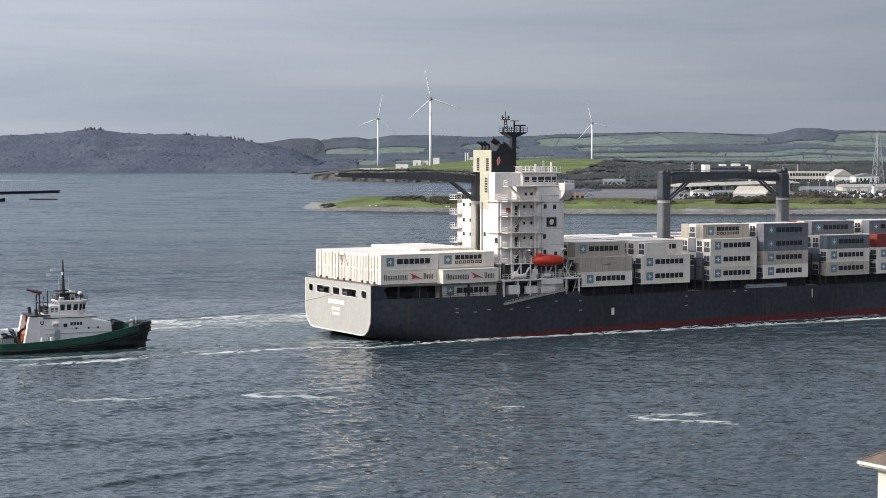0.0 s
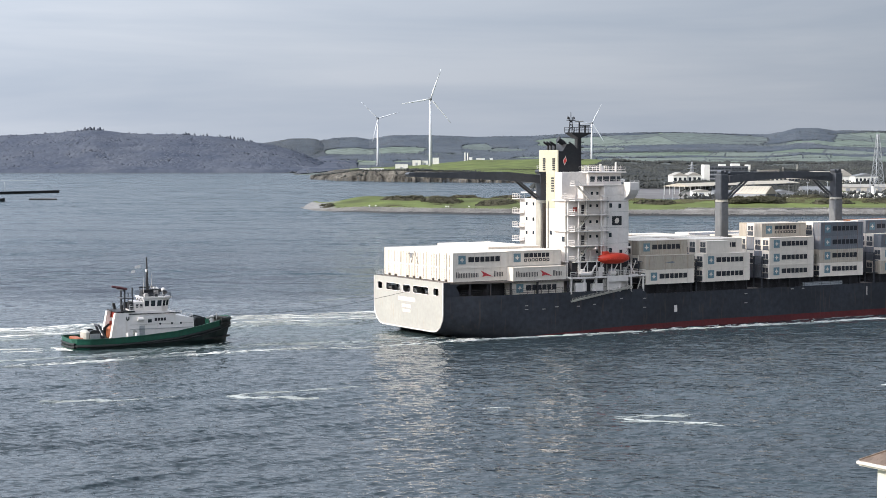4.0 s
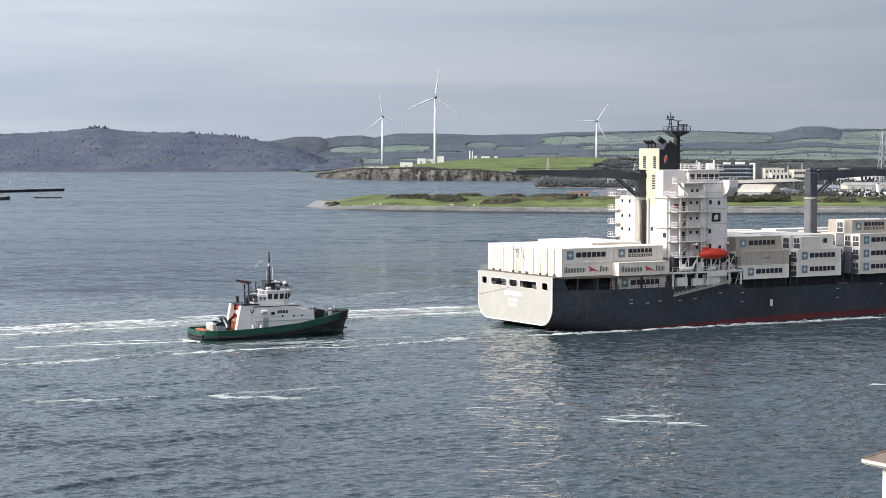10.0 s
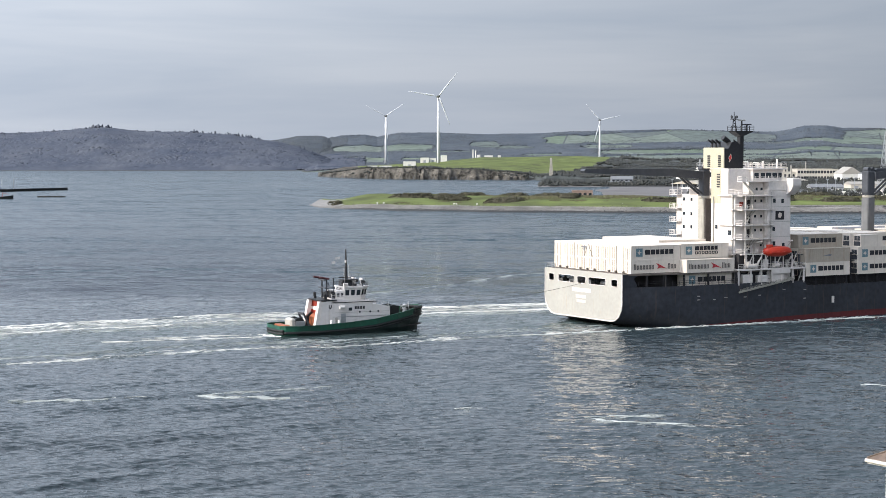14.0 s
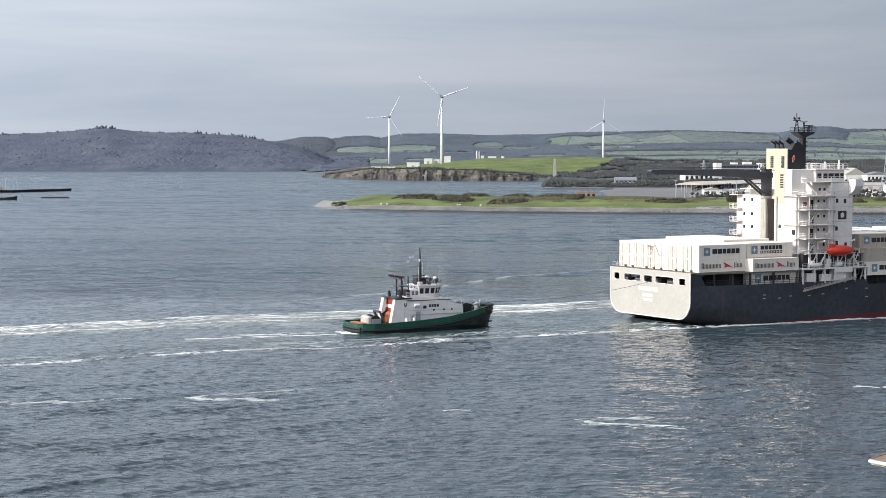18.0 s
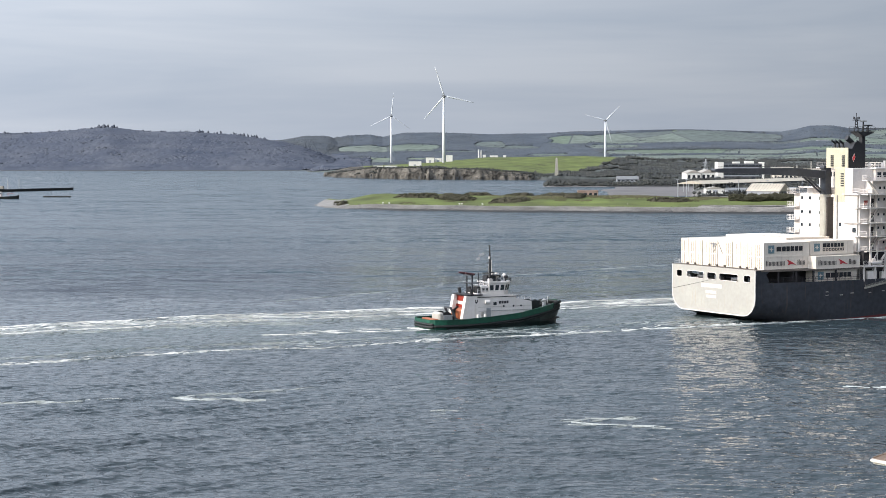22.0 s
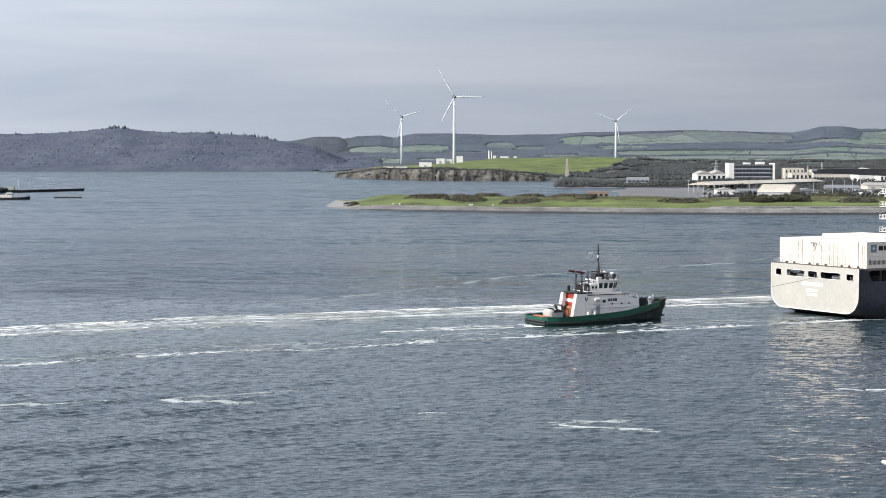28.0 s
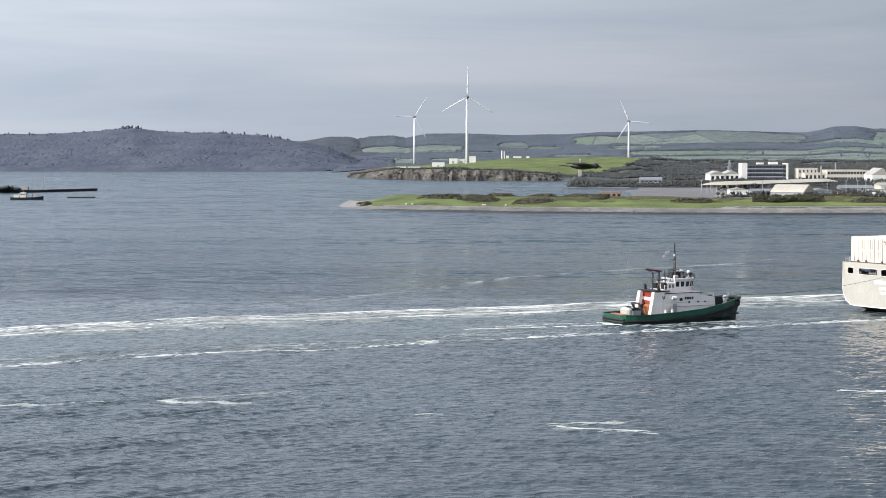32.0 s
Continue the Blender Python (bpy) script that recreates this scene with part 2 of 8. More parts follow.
    def ball(self, c, r, squash=(1, 1, 1), n=8, m=5):
        rings = []
        for k in range(m + 1):
            a = math.pi * (k / m) * 0.98 + 0.03
            rings.append([(c[0] + r * squash[0] * math.sin(a) * math.cos(i * math.tau / n), c[1] + r * squash[1] * math.sin(a) * math.sin(i * math.tau / n),
                           c[2] - r * squash[2] * math.cos(a)) for i in range(n)])
        return self.loft(rings)

    def rail(self, pts, h=1.0, gap=1.6, r=0.035, rows=3):
        """An open railing along a line of points."""
        for p, q in zip(pts[:-1], pts[1:]):
            p, q = Vector(p), Vector(q)
            k = max(1, round((q - p).length / gap))
            for i in range(k + 1):
                c = p.lerp(q, i / k)
                self.beam(c, c + Vector((0, 0, h)), 2 * r)
            for j in range(rows):
                up = Vector((0, 0, h * (j + 1) / rows))
                self.beam(p + up, q + up, 1.6 * r)
        return self

    def mesh(self, name, mat, smooth=False):
        me = bpy.data.meshes.new(name)
        me.from_pydata(self.v, [], self.f)
        bm = bmesh.new()
        bm.from_mesh(me)
        bmesh.ops.recalc_face_normals(bm, faces=bm.faces)
        bm.to_mesh(me)
        bm.free()
        if smooth:
            me.shade_smooth()
        me.materials.append(mat)
        return me


def part(name, shape, mat, parent, label="", smooth=False, m=None):
    """Links a shape (or a ready mesh) as one object under a thing or a part."""
    me = shape if isinstance(shape, bpy.types.Mesh) else shape.mesh(name, mat, smooth)
    ob = new(name, me)
    ob.parent = parent
    if m is not None:
        ob.matrix_basis = m
    if label:
        ob["label"] = label
    return ob


def thing(name, m, label, category, group="", kind=""):
    ob = new(name)
    ob.empty_display_size = 0.5
    ob.matrix_basis = m
    return tagged(ob, label, category, group, kind)


def curve(x, points):
    """A straight-line profile through points, for numbers or arrays."""
    xs, ys = zip(*points)
    return np.interp(x, xs, ys)


def soft_noise(x, y, size, seed=0):
    """Smooth value noise on arrays, about -1 to 1."""
    x, y = np.asarray(x, float) / size + 37.3 * seed, np.asarray(y, float) / size - 19.7 * seed
    i, j = np.floor(x), np.floor(y)
    u, w = x - i, y - j
    u, w = u * u * (3 - 2 * u), w * w * (3 - 2 * w)

    def h(a, b):
        s = np.sin(a * 127.1 + b * 311.7 + seed * 74.7) * 43758.5453
        return (s - np.floor(s)) * 2 - 1
    return (h(i, j) * (1 - u) + h(i + 1, j) * u) * (1 - w) + (h(i, j + 1) * (1 - u) + h(i + 1, j + 1) * u) * w


# ---- land and sea materials ----
def water_material():
    m = bpy.data.materials.new("harbour_water")
    m.use_nodes = True
    n, l = m.node_tree.nodes, m.node_tree.links
    b = n["Principled BSDF"]
    b.inputs["Roughness"].default_value, b.inputs["IOR"].default_value = 0.07, 1.33
    tc = n.new("ShaderNodeTexCoord")
    sep = n.new("ShaderNodeSeparateXYZ")
    l.new(tc.outputs["Object"], sep.inputs[0])

    def noise_of(scale, vec_scale, detail, rough=0.55):
        mp = n.new("ShaderNodeMapping")
        mp.inputs["Scale"].default_value = vec_scale
        mp.inputs["Rotation"].default_value = (0, 0, radians(12))
        l.new(tc.outputs["Object"], mp.inputs[0])
        t = n.new("ShaderNodeTexNoise")
        t.inputs["Scale"].default_value, t.inputs["Detail"].default_value, t.inputs["Roughness"].default_value = scale, detail, rough
        l.new(mp.outputs[0], t.inputs["Vector"])
        return t.outputs[0]

    def math_of(op, a, c):
        k = n.new("ShaderNodeMath")
        k.operation = op
        for i, x in enumerate((a, c)):
            if isinstance(x, (int, float)):
                k.inputs[i].default_value = x
            else:
                l.new(x, k.inputs[i])
        return k.outputs[0]
    ripples = noise_of(1.0, (0.55, 1, 1), 3, 0.6)
    chop = noise_of(0.42, (0.55, 1, 1), 2, 0.5)
    swell = noise_of(0.085, (0.3, 1, 1), 6, 0.65)
    lanes = noise_of(0.022, (0.09, 1, 1), 5, 0.6)
    gust = n.new("ShaderNodeMapRange")
    gust.inputs["From Min"].default_value, gust.inputs["From Max"].default_value = 0.35, 0.65
    gust.inputs["To Min"].default_value, gust.inputs["To Max"].default_value = 0.12, 2.1
    broad = noise_of(0.0055, (0.22, 1, 1), 3, 0.55)
    lanes = math_of("ADD", math_of("MULTIPLY", lanes, 0.55), math_of("MULTIPLY", broad, 0.45))
    l.new(lanes, gust.inputs["Value"])
    # wavelets too small for the mesh lean the surface by their slope
    def vec_of(op, a, c):
        k = n.new("ShaderNodeVectorMath")
        k.operation = op
        for i, x in enumerate((a, c)):
            if isinstance(x, tuple):
                k.inputs[i].default_value = x
            else:
                l.new(x, k.inputs[i])
        return k.outputs[0]

    def slope(tex, amount):
        centred = vec_of("SUBTRACT", tex.node.outputs["Color"], (0.5, 0.5, 0.5))
        return vec_of("MULTIPLY", centred, amount)
    small = vec_of("ADD", slope(ripples, (1.1, 1.5, 0)), slope(chop, (0.9, 1.5, 0)))
    # close by, the mesh carries part of the waves itself
    open_water = n.new("ShaderNodeMapRange")
    open_water.inputs["From Min"].default_value, open_water.inputs["From Max"].default_value = 300.0, 780.0
    open_water.inputs["To Min"].default_value, open_water.inputs["To Max"].default_value = 0.05, 0.95
    l.new(sep.outputs[1], open_water.inputs["Value"])
    blur = n.new("ShaderNodeMapRange")
    blur.inputs["From Min"].default_value, blur.inputs["From Max"].default_value = 380.0, 1100.0
    blur.inputs["To Min"].default_value, blur.inputs["To Max"].default_value = 0.045, 0.22
    l.new(sep.outputs[1], blur.inputs["Value"])
    l.new(blur.outputs[0], b.inputs["Roughness"])
    strength = math_of("MULTIPLY", gust.outputs[0], open_water.outputs[0])
    spread = n.new("ShaderNodeCombineXYZ")
    for i in range(3):
        l.new(strength, spread.inputs[i])
    small = vec_of("MULTIPLY", small, spread.outputs[0])
    # further out only the longer waves can be told apart
    longer = n.new("ShaderNodeMapRange")
    longer.inputs["From Min"].default_value, longer.inputs["From Max"].default_value = 330.0, 500.0
    l.new(sep.outputs[1], longer.inputs["Value"])
    grown = n.new("ShaderNodeCombineXYZ")
    for i in range(3):
        l.new(math_of("MULTIPLY", longer.outputs[0], gust.outputs[0]), grown.inputs[i])
    crests = n.new("ShaderNodeBump")
    crests.inputs["Strength"].default_value, crests.inputs["Distance"].default_value = 1.0, 0.78
    chops = math_of("ADD", noise_of(0.72, (0.62, 1, 1), 2, 0.45), math_of("MULTIPLY", noise_of(0.30, (0.7, 1, 1), 1, 0.4), 0.5))
    l.new(chops, crests.inputs["Height"])
    calm = n.new("ShaderNodeMapRange")
    calm.inputs["From Min"].default_value, calm.inputs["From Max"].default_value = 250.0, 480.0
    calm.inputs["To Min"].default_value, calm.inputs["To Max"].default_value = 1.0, 0.70
    l.new(sep.outputs[1], calm.inputs["Value"])
    l.new(calm.outputs[0], crests.inputs["Strength"])
    lean = vec_of("ADD", vec_of("ADD", crests.outputs[0], small), vec_of("MULTIPLY", vec_of("ADD", slope(swell, (0.3, 1.3, 0)), slope(noise_of(0.2, (0.42, 1, 1), 4, 0.6), (0.5, 1.5, 0))), grown.outputs[0]))
    l.new(vec_of("NORMALIZE", lean, (0, 0, 0)), b.inputs["Normal"])
    # churned pale water where the ships have passed: a strip along their course
    across = math_of("ADD", math_of("MULTIPLY", sep.outputs[0], -0.47), math_of("MULTIPLY", sep.outputs[1], 0.883))
    wob = math_of("ADD", across, math_of("MULTIPLY", noise_of(0.06, (1, 1, 1), 3), 26.0))
    inner = n.new("ShaderNodeMapRange")
    inner.interpolation_type = "SMOOTHSTEP"
    inner.inputs["From Min"].default_value, inner.inputs["From Max"].default_value = 44.0, 10.0
    dist = n.new("ShaderNodeMath")
    dist.operation = "ABSOLUTE"
    l.new(math_of("SUBTRACT", wob, 337.0), dist.inputs[0])
    l.new(dist.outputs[0], inner.inputs["Value"])
    along = math_of("ADD", math_of("MULTIPLY", sep.outputs[0], 0.883), math_of("MULTIPLY", sep.outputs[1], 0.47))
    fade = n.new("ShaderNodeMapRange")
    fade.inputs["From Min"].default_value, fade.inputs["From Max"].default_value = 330.0, 270.0
    l.new(along, fade.inputs["Value"])
    patch = math_of("MULTIPLY", inner.outputs[0], fade.outputs[0])
    col = n.new("ShaderNodeMix")
    col.data_type = "RGBA"
    l.new(patch, col.inputs[0])
    col.inputs[6].default_value = (0.020, 0.036, 0.041, 1)
    col.inputs[7].default_value = (0.034, 0.050, 0.049, 1)
    # the base colour turns darker and bluer between 330 and 700 m out
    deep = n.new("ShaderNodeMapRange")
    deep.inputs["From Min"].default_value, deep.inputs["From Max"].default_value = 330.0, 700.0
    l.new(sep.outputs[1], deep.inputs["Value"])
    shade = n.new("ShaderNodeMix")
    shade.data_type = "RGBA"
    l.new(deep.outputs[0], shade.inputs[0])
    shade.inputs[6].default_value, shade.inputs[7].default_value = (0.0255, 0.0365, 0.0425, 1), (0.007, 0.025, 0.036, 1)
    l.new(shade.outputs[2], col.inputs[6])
    tone = n.new("ShaderNodeMapRange")
    tone.inputs["To Min"].default_value, tone.inputs["To Max"].default_value = 0.45, 1.75
    l.new(lanes, tone.inputs["Value"])
    # a film of fine bubbles along the far edge of the wake
    edge_in, edge_out, lace = n.new("ShaderNodeMapRange"), n.new("ShaderNodeMapRange"), n.new("ShaderNodeMapRange")
    rim = math_of("ADD", across, math_of("MULTIPLY", noise_of(0.08, (1, 1, 1), 3), 8.0))
    for node, lo, hi, src in ((edge_in, 336.0, 346.0, rim), (edge_out, 358.5, 354.5, rim), (lace, 0.36, 0.62, noise_of(0.3, (0.22, 1, 1), 4, 0.6))):
        node.interpolation_type = "SMOOTHSTEP"
        node.inputs["From Min"].default_value, node.inputs["From Max"].default_value = lo, hi
        l.new(src, node.inputs["Value"])
    film = math_of("MULTIPLY", math_of("MULTIPLY", edge_in.outputs[0], edge_out.outputs[0]), math_of("MULTIPLY", lace.outputs[0], fade.outputs[0]))
    bubbly = n.new("ShaderNodeMix")
    bubbly.data_type = "RGBA"
    l.new(math_of("MULTIPLY", film, 0.75), bubbly.inputs[0])
    l.new(col.outputs[2], bubbly.inputs[6])
    bubbly.inputs[7].default_value = (0.22, 0.225, 0.195, 1)
    col2 = n.new("ShaderNodeMix")
    col2.data_type, col2.blend_type = "RGBA", "MULTIPLY"
    col2.inputs[0].default_value = 1.0
    l.new(bubbly.outputs[2], col2.inputs[6])
    l.new(tone.outputs[0], col2.inputs[7])
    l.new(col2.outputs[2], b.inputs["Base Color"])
    return m


def patchwork(name, tones, size, hedge=(0.03, 0.04, 0.02)):
    """Fields or undergrowth: a patchwork of tones with dark hedges between."""
    m = bpy.data.materials.new(name)
    m.use_nodes = True
    n, l = m.node_tree.nodes, m.node_tree.links
    b = n["Principled BSDF"]
    b.inputs["Roughness"].default_value, b.inputs["Specular IOR Level"].default_value = 0.95, 0.1
    tc = n.new("ShaderNodeTexCoord")
    mp = n.new("ShaderNodeMapping")
    mp.inputs["Scale"].default_value = (1 / size, 0.55 / size, 0)
    mp.inputs["Rotation"].default_value = (0, 0, 0.25)
    l.new(tc.outputs["Object"], mp.inputs[0])
    cells = n.new("ShaderNodeTexVoronoi")
    cells.inputs["Scale"].default_value, cells.inputs["Randomness"].default_value = 1.0, 0.85
    edge = n.new("ShaderNodeTexVoronoi")
    edge.feature = "DISTANCE_TO_EDGE"
    edge.inputs["Scale"].default_value, edge.inputs["Randomness"].default_value = 1.0, 0.85
    l.new(mp.outputs[0], cells.inputs["Vector"])
    l.new(mp.outputs[0], edge.inputs["Vector"])
    ramp = n.new("ShaderNodeValToRGB")
    ramp.color_ramp.interpolation = "CONSTANT"
    while len(ramp.color_ramp.elements) < len(tones):
        ramp.color_ramp.elements.new(0.5)
    for i, c in enumerate(tones):
        ramp.color_ramp.elements[i].position, ramp.color_ramp.elements[i].color = i / len(tones), (*c, 1)
    sep = n.new("ShaderNodeSeparateColor")
    l.new(cells.outputs["Color"], sep.inputs[0])
    l.new(sep.outputs[0], ramp.inputs[0])
    fine = n.new("ShaderNodeTexNoise")
    fine.inputs["Scale"].default_value, fine.inputs["Detail"].default_value = 0.06, 6
    l.new(tc.outputs["Object"], fine.inputs["Vector"])
    rng = n.new("ShaderNodeMapRange")
    rng.inputs["From Min"].default_value, rng.inputs["From Max"].default_value = 0.3, 0.7
    rng.inputs["To Min"].default_value, rng.inputs["To Max"].default_value = 0.72, 1.25
    l.new(fine.outputs[0], rng.inputs["Value"])
    mul = n.new("ShaderNodeMix")
    mul.data_type, mul.blend_type = "RGBA", "MULTIPLY"
    mul.inputs[0].default_value = 1.0
    l.new(ramp.outputs[0], mul.inputs[6])
    l.new(rng.outputs[0], mul.inputs[7])
    line = n.new("ShaderNodeMapRange")
    line.inputs["From Min"].default_value, line.inputs["From Max"].default_value = 0.016, 0.008
    l.new(edge.outputs["Distance"], line.inputs["Value"])
    mix = n.new("ShaderNodeMix")
    mix.data_type = "RGBA"
    l.new(line.outputs[0], mix.inputs[0])
    l.new(mul.outputs[2], mix.inputs[6])
    mix.inputs[7].default_value = (*hedge, 1)
    l.new(mix.outputs[2], b.inputs["Base Color"])
    return m


def foliage(name, dark, light, grain=0.35, island=0.65):
    m = bpy.data.materials.new(name)
    m.use_nodes = True
    n, l = m.node_tree.nodes, m.node_tree.links
    b = n["Principled BSDF"]
    b.inputs["Roughness"].default_value, b.inputs["Specular IOR Level"].default_value = 0.9, 0.1
    geo = n.new("ShaderNodeNewGeometry")
    tc = n.new("ShaderNodeTexCoord")
    fine = n.new("ShaderNodeTexNoise")
    fine.inputs["Scale"].default_value, fine.inputs["Detail"].default_value, fine.inputs["Roughness"].default_value = grain, 8, 0.65
    l.new(tc.outputs["Object"], fine.inputs["Vector"])
    add = n.new("ShaderNodeMath")
    add.operation = "MULTIPLY_ADD"
    l.new(geo.outputs["Random Per Island"], add.inputs[0])
    add.inputs[1].default_value = island
    sub = n.new("ShaderNodeMapRange")
    sub.inputs["From Min"].default_value, sub.inputs["From Max"].default_value = 0.3, 0.7
    sub.inputs["To Min"].default_value, sub.inputs["To Max"].default_value = 0.0, 1.05 - island
    l.new(fine.outputs[0], sub.inputs["Value"])
    l.new(sub.outputs[0], add.inputs[2])
    mix = n.new("ShaderNodeMix")
    mix.data_type = "RGBA"
    l.new(add.outputs[0], mix.inputs[0])
    mix.inputs[6].default_value, mix.inputs[7].default_value = (*dark, 1), (*light, 1)
    l.new(mix.outputs[2], b.inputs["Base Color"])
    return m


M_WATER = water_material()
# blue-grey of the far hill canopy: distance haze put into the colour
M_CANOPY_FAR = foliage("haze_tinted_woodland", (0.038, 0.047, 0.070), (0.084, 0.091, 0.110), 0.012, 0.0)
M_CANOPY = foliage("bare_woodland", (0.026, 0.030, 0.035), (0.072, 0.074, 0.066), 0.03, 0.0)
M_THICKET = foliage("gorse_thicket", (0.030, 0.028, 0.020), (0.080, 0.072, 0.048), 0.4, 0.0)
M_TUSSOCK = foliage("withered_tussock_grass", (0.060, 0.058, 0.036), (0.120, 0.112, 0.060), 0.2, 0.4)
M_GRASS = foliage("meadow_grass", (0.050, 0.053, 0.027), (0.135, 0.166, 0.050), 0.03, 0.0)
M_RIPRAP = material("grey_shore_rock", (0.21, 0.20, 0.19), 0.95, spread=0.35, grain=1.2, blotch=0.08, bump=0.3, spec=0.15)
M_WETROCK = material("wet_tidal_rock", (0.022, 0.021, 0.02), 0.6, spread=0.3, grain=1.0, blotch=0.1)
M_CLIFF = material("brown_cliff_rock", (0.088, 0.080, 0.068), 0.95, spread=0.85, grain=0.3, blotch=0.05, bump=2.5, spec=0.1)
M_SCRUB = material("scrub_ground", (0.075, 0.082, 0.078), 0.95, spread=0.35, grain=0.08, blotch=0.012, spec=0.1)
# field and hedge tones are greyed and blued to hold the distance haze
M_FIELDS = patchwork("haze_greyed_fields", ((0.116, 0.140, 0.118), (0.098, 0.115, 0.108), (0.140, 0.168, 0.124), (0.126, 0.147, 0.128), (0.110, 0.138, 0.106), (0.092, 0.106, 0.104)), 170, (0.068, 0.078, 0.08))
M_YARD = material("pale_port_concrete", (0.14, 0.132, 0.12), 0.9, spread=0.35, grain=0.1, blotch=0.03, spec=0.2)
M_MUD = material("grey_tidal_mud", (0.125, 0.117, 0.115), 0.7, spread=0.3, grain=0.05, blotch=0.012, spec=0.2)
M_WOOD = foliage("woodland_twigs", (0.022, 0.026, 0.031), (0.072, 0.072, 0.062), 0.03, 0.4)
# far twigs and belts likewise carry the haze as a blue-grey tint
M_BELT = foliage("haze_tinted_belt_twigs", (0.044, 0.052, 0.064), (0.094, 0.102, 0.108), 0.016, 0.35)
M_CANOPY_BELT = foliage("haze_tinted_belt_canopy", (0.042, 0.053, 0.071), (0.082, 0.094, 0.108), 0.014, 0.0)
M_FARWOOD = foliage("haze_tinted_far_twigs", (0.046, 0.056, 0.080), (0.096, 0.102, 0.118), 0.018, 0.3)
M_BUSH = foliage("gorse_bush_leaves", (0.020, 0.021, 0.014), (0.070, 0.066, 0.042))


# ---- the sea: one sheet to the horizon, with real waves where it is seen from near ----
def smooth_step(a, b, x):
    t = np.clip((x - a) / (b - a), 0, 1)
    return t * t * (3 - 2 * t)


def wake_lane(x, y):
    """1 inside the smooth strip that the ships leave behind them, 0 outside."""
    across = -0.47 * x + 0.883 * y + 7 * soft_noise(x, y, 30, 63)
    return smooth_step(297, 305, across) * (1 - smooth_step(342, 354, across)) * (1 - smooth_step(270, 330, 0.883 * x + 0.47 * y))


# wave length, direction of travel, height; the last column says which train a wave belongs to
WAVES = ((1.5, 70, .020, 0), (1.9, 82, .032, 0), (2.2, 64, .042, 0), (2.5, 74, .054, 0), (2.8, 83, .050, 0), (3.2, 68, .046, 0), (4.4, 77, .028, 0),
         (2.3, 131, .060, 1), (2.8, 127, .095, 1), (3.4, 134, .090, 1), (8.5, 130, .080, 1))


def wave(x, y):
    """Short-crested wind ripples, crossed on one side by the ships' spreading bow waves; each dies out where it is too fine to see."""
    step = 0.25 * (np.maximum(y, 172) / 180) ** 1.3
    near = np.clip((y - 140) / 30, 0, 1) * np.clip((450 - y) / 90, 0, 1)
    side = smooth_step(24, -26, x) * (1 - smooth_step(262, 300, y))
    train = ((1 - 0.35 * wake_lane(x, y)) * (1 - 0.65 * side), side)
    z = 0
    for k, (size, a, amp, group) in enumerate(WAVES):
        d = (math.cos(radians(a)), math.sin(radians(a)))
        across, along = x * d[0] + y * d[1], y * d[0] - x * d[1]
        lull = np.clip(0.5 + 0.9 * soft_noise(across, along * (0.3 if group else 0.75), 1.1 * size + 1.6, k), 0.03, 1.4)
        swing = np.sin(across * math.tau / size + 1.7 * k + (0.9 if group else 1.8) * soft_noise(x, y, 3.4 * size, k + 9))
        z = z + amp * train[group] * lull * (2.0 * (0.5 + 0.5 * swing) ** 1.25 - 0.92) * np.clip((size / step - 2.4) / 1.6, 0, 1)
    return WAVE_HEIGHT * z * near


WAVE_HEIGHT = 1.1


def sheet(name, xs, ys, height, mats, pick=None, polar=False, fan=None):
    """A grid of ground. polar: xs are bearings (thousandths) rather than metres; fan: so only between two distances."""
    gx, gy = np.meshgrid(xs, ys)
    if polar:
        gx = gx * gy / 1000
    if fan:
        gx = gx * np.clip(gy, *fan) / 1000
    gz = height(gx, gy)
    nx, ny = len(xs), len(ys)
    me = bpy.data.meshes.new(name)
    me.vertices.add(nx * ny)
    me.vertices.foreach_set("co", np.stack([gx, gy, gz], -1).ravel())
    i = (np.arange(ny - 1)[:, None] * nx + np.arange(nx - 1)[None]).ravel()
    quads = np.stack([i, i + 1, i + nx + 1, i + nx], -1)
    me.loops.add(quads.size)
    me.loops.foreach_set("vertex_index", quads.ravel())
    me.polygons.add(len(quads))
    me.polygons.foreach_set("loop_start", np.arange(0, quads.size, 4))
    for m in mats:
        me.materials.append(m)
    if pick is not None:
        me.polygons.foreach_set("material_index", pick(gx.ravel()[quads].mean(1), gy.ravel()[quads].mean(1), gz.ravel()[quads]).astype(np.int32))
    me.update(calc_edges=True)
    me.validate()
    me.shade_smooth()
    return new(name, me)


def graded(lo, hi, step, far, grow):
    """Even steps between lo and hi, then growing ones out to far on both sides."""
    mid = list(np.arange(lo, hi + step / 2, step))
    up, s = [], step
    while (mid + up)[-1] < far[1]:
        s *= grow
        up.append((mid + up)[-1] + s)
    down, s = [], step
    while (down + mid)[0] > far[0]:
        s *= grow
        down.insert(0, (down + mid)[0] - s)
    return np.array(down + mid + up)


sea_rows = [172.0]
while sea_rows[-1] < 450:
    sea_rows.append(sea_rows[-1] + 0.25 * (sea_rows[-1] / 180) ** 1.3)
sea_rows = np.concatenate([graded(171.5, 171.75, 0.25, (-1200, 0), 1.09)[:-1], sea_rows, graded(450, 451, 1.0, (0, 5200), 1.03)[graded(450, 451, 1.0, (0, 5200), 1.03) > 451]])
sea_rows = np.unique(np.round(sea_rows, 4))
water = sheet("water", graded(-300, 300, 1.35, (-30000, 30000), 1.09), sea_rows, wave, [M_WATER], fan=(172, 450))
tagged(water, "rippled grey-green tidal harbour water under an overcast sky", "water", kind="structure")


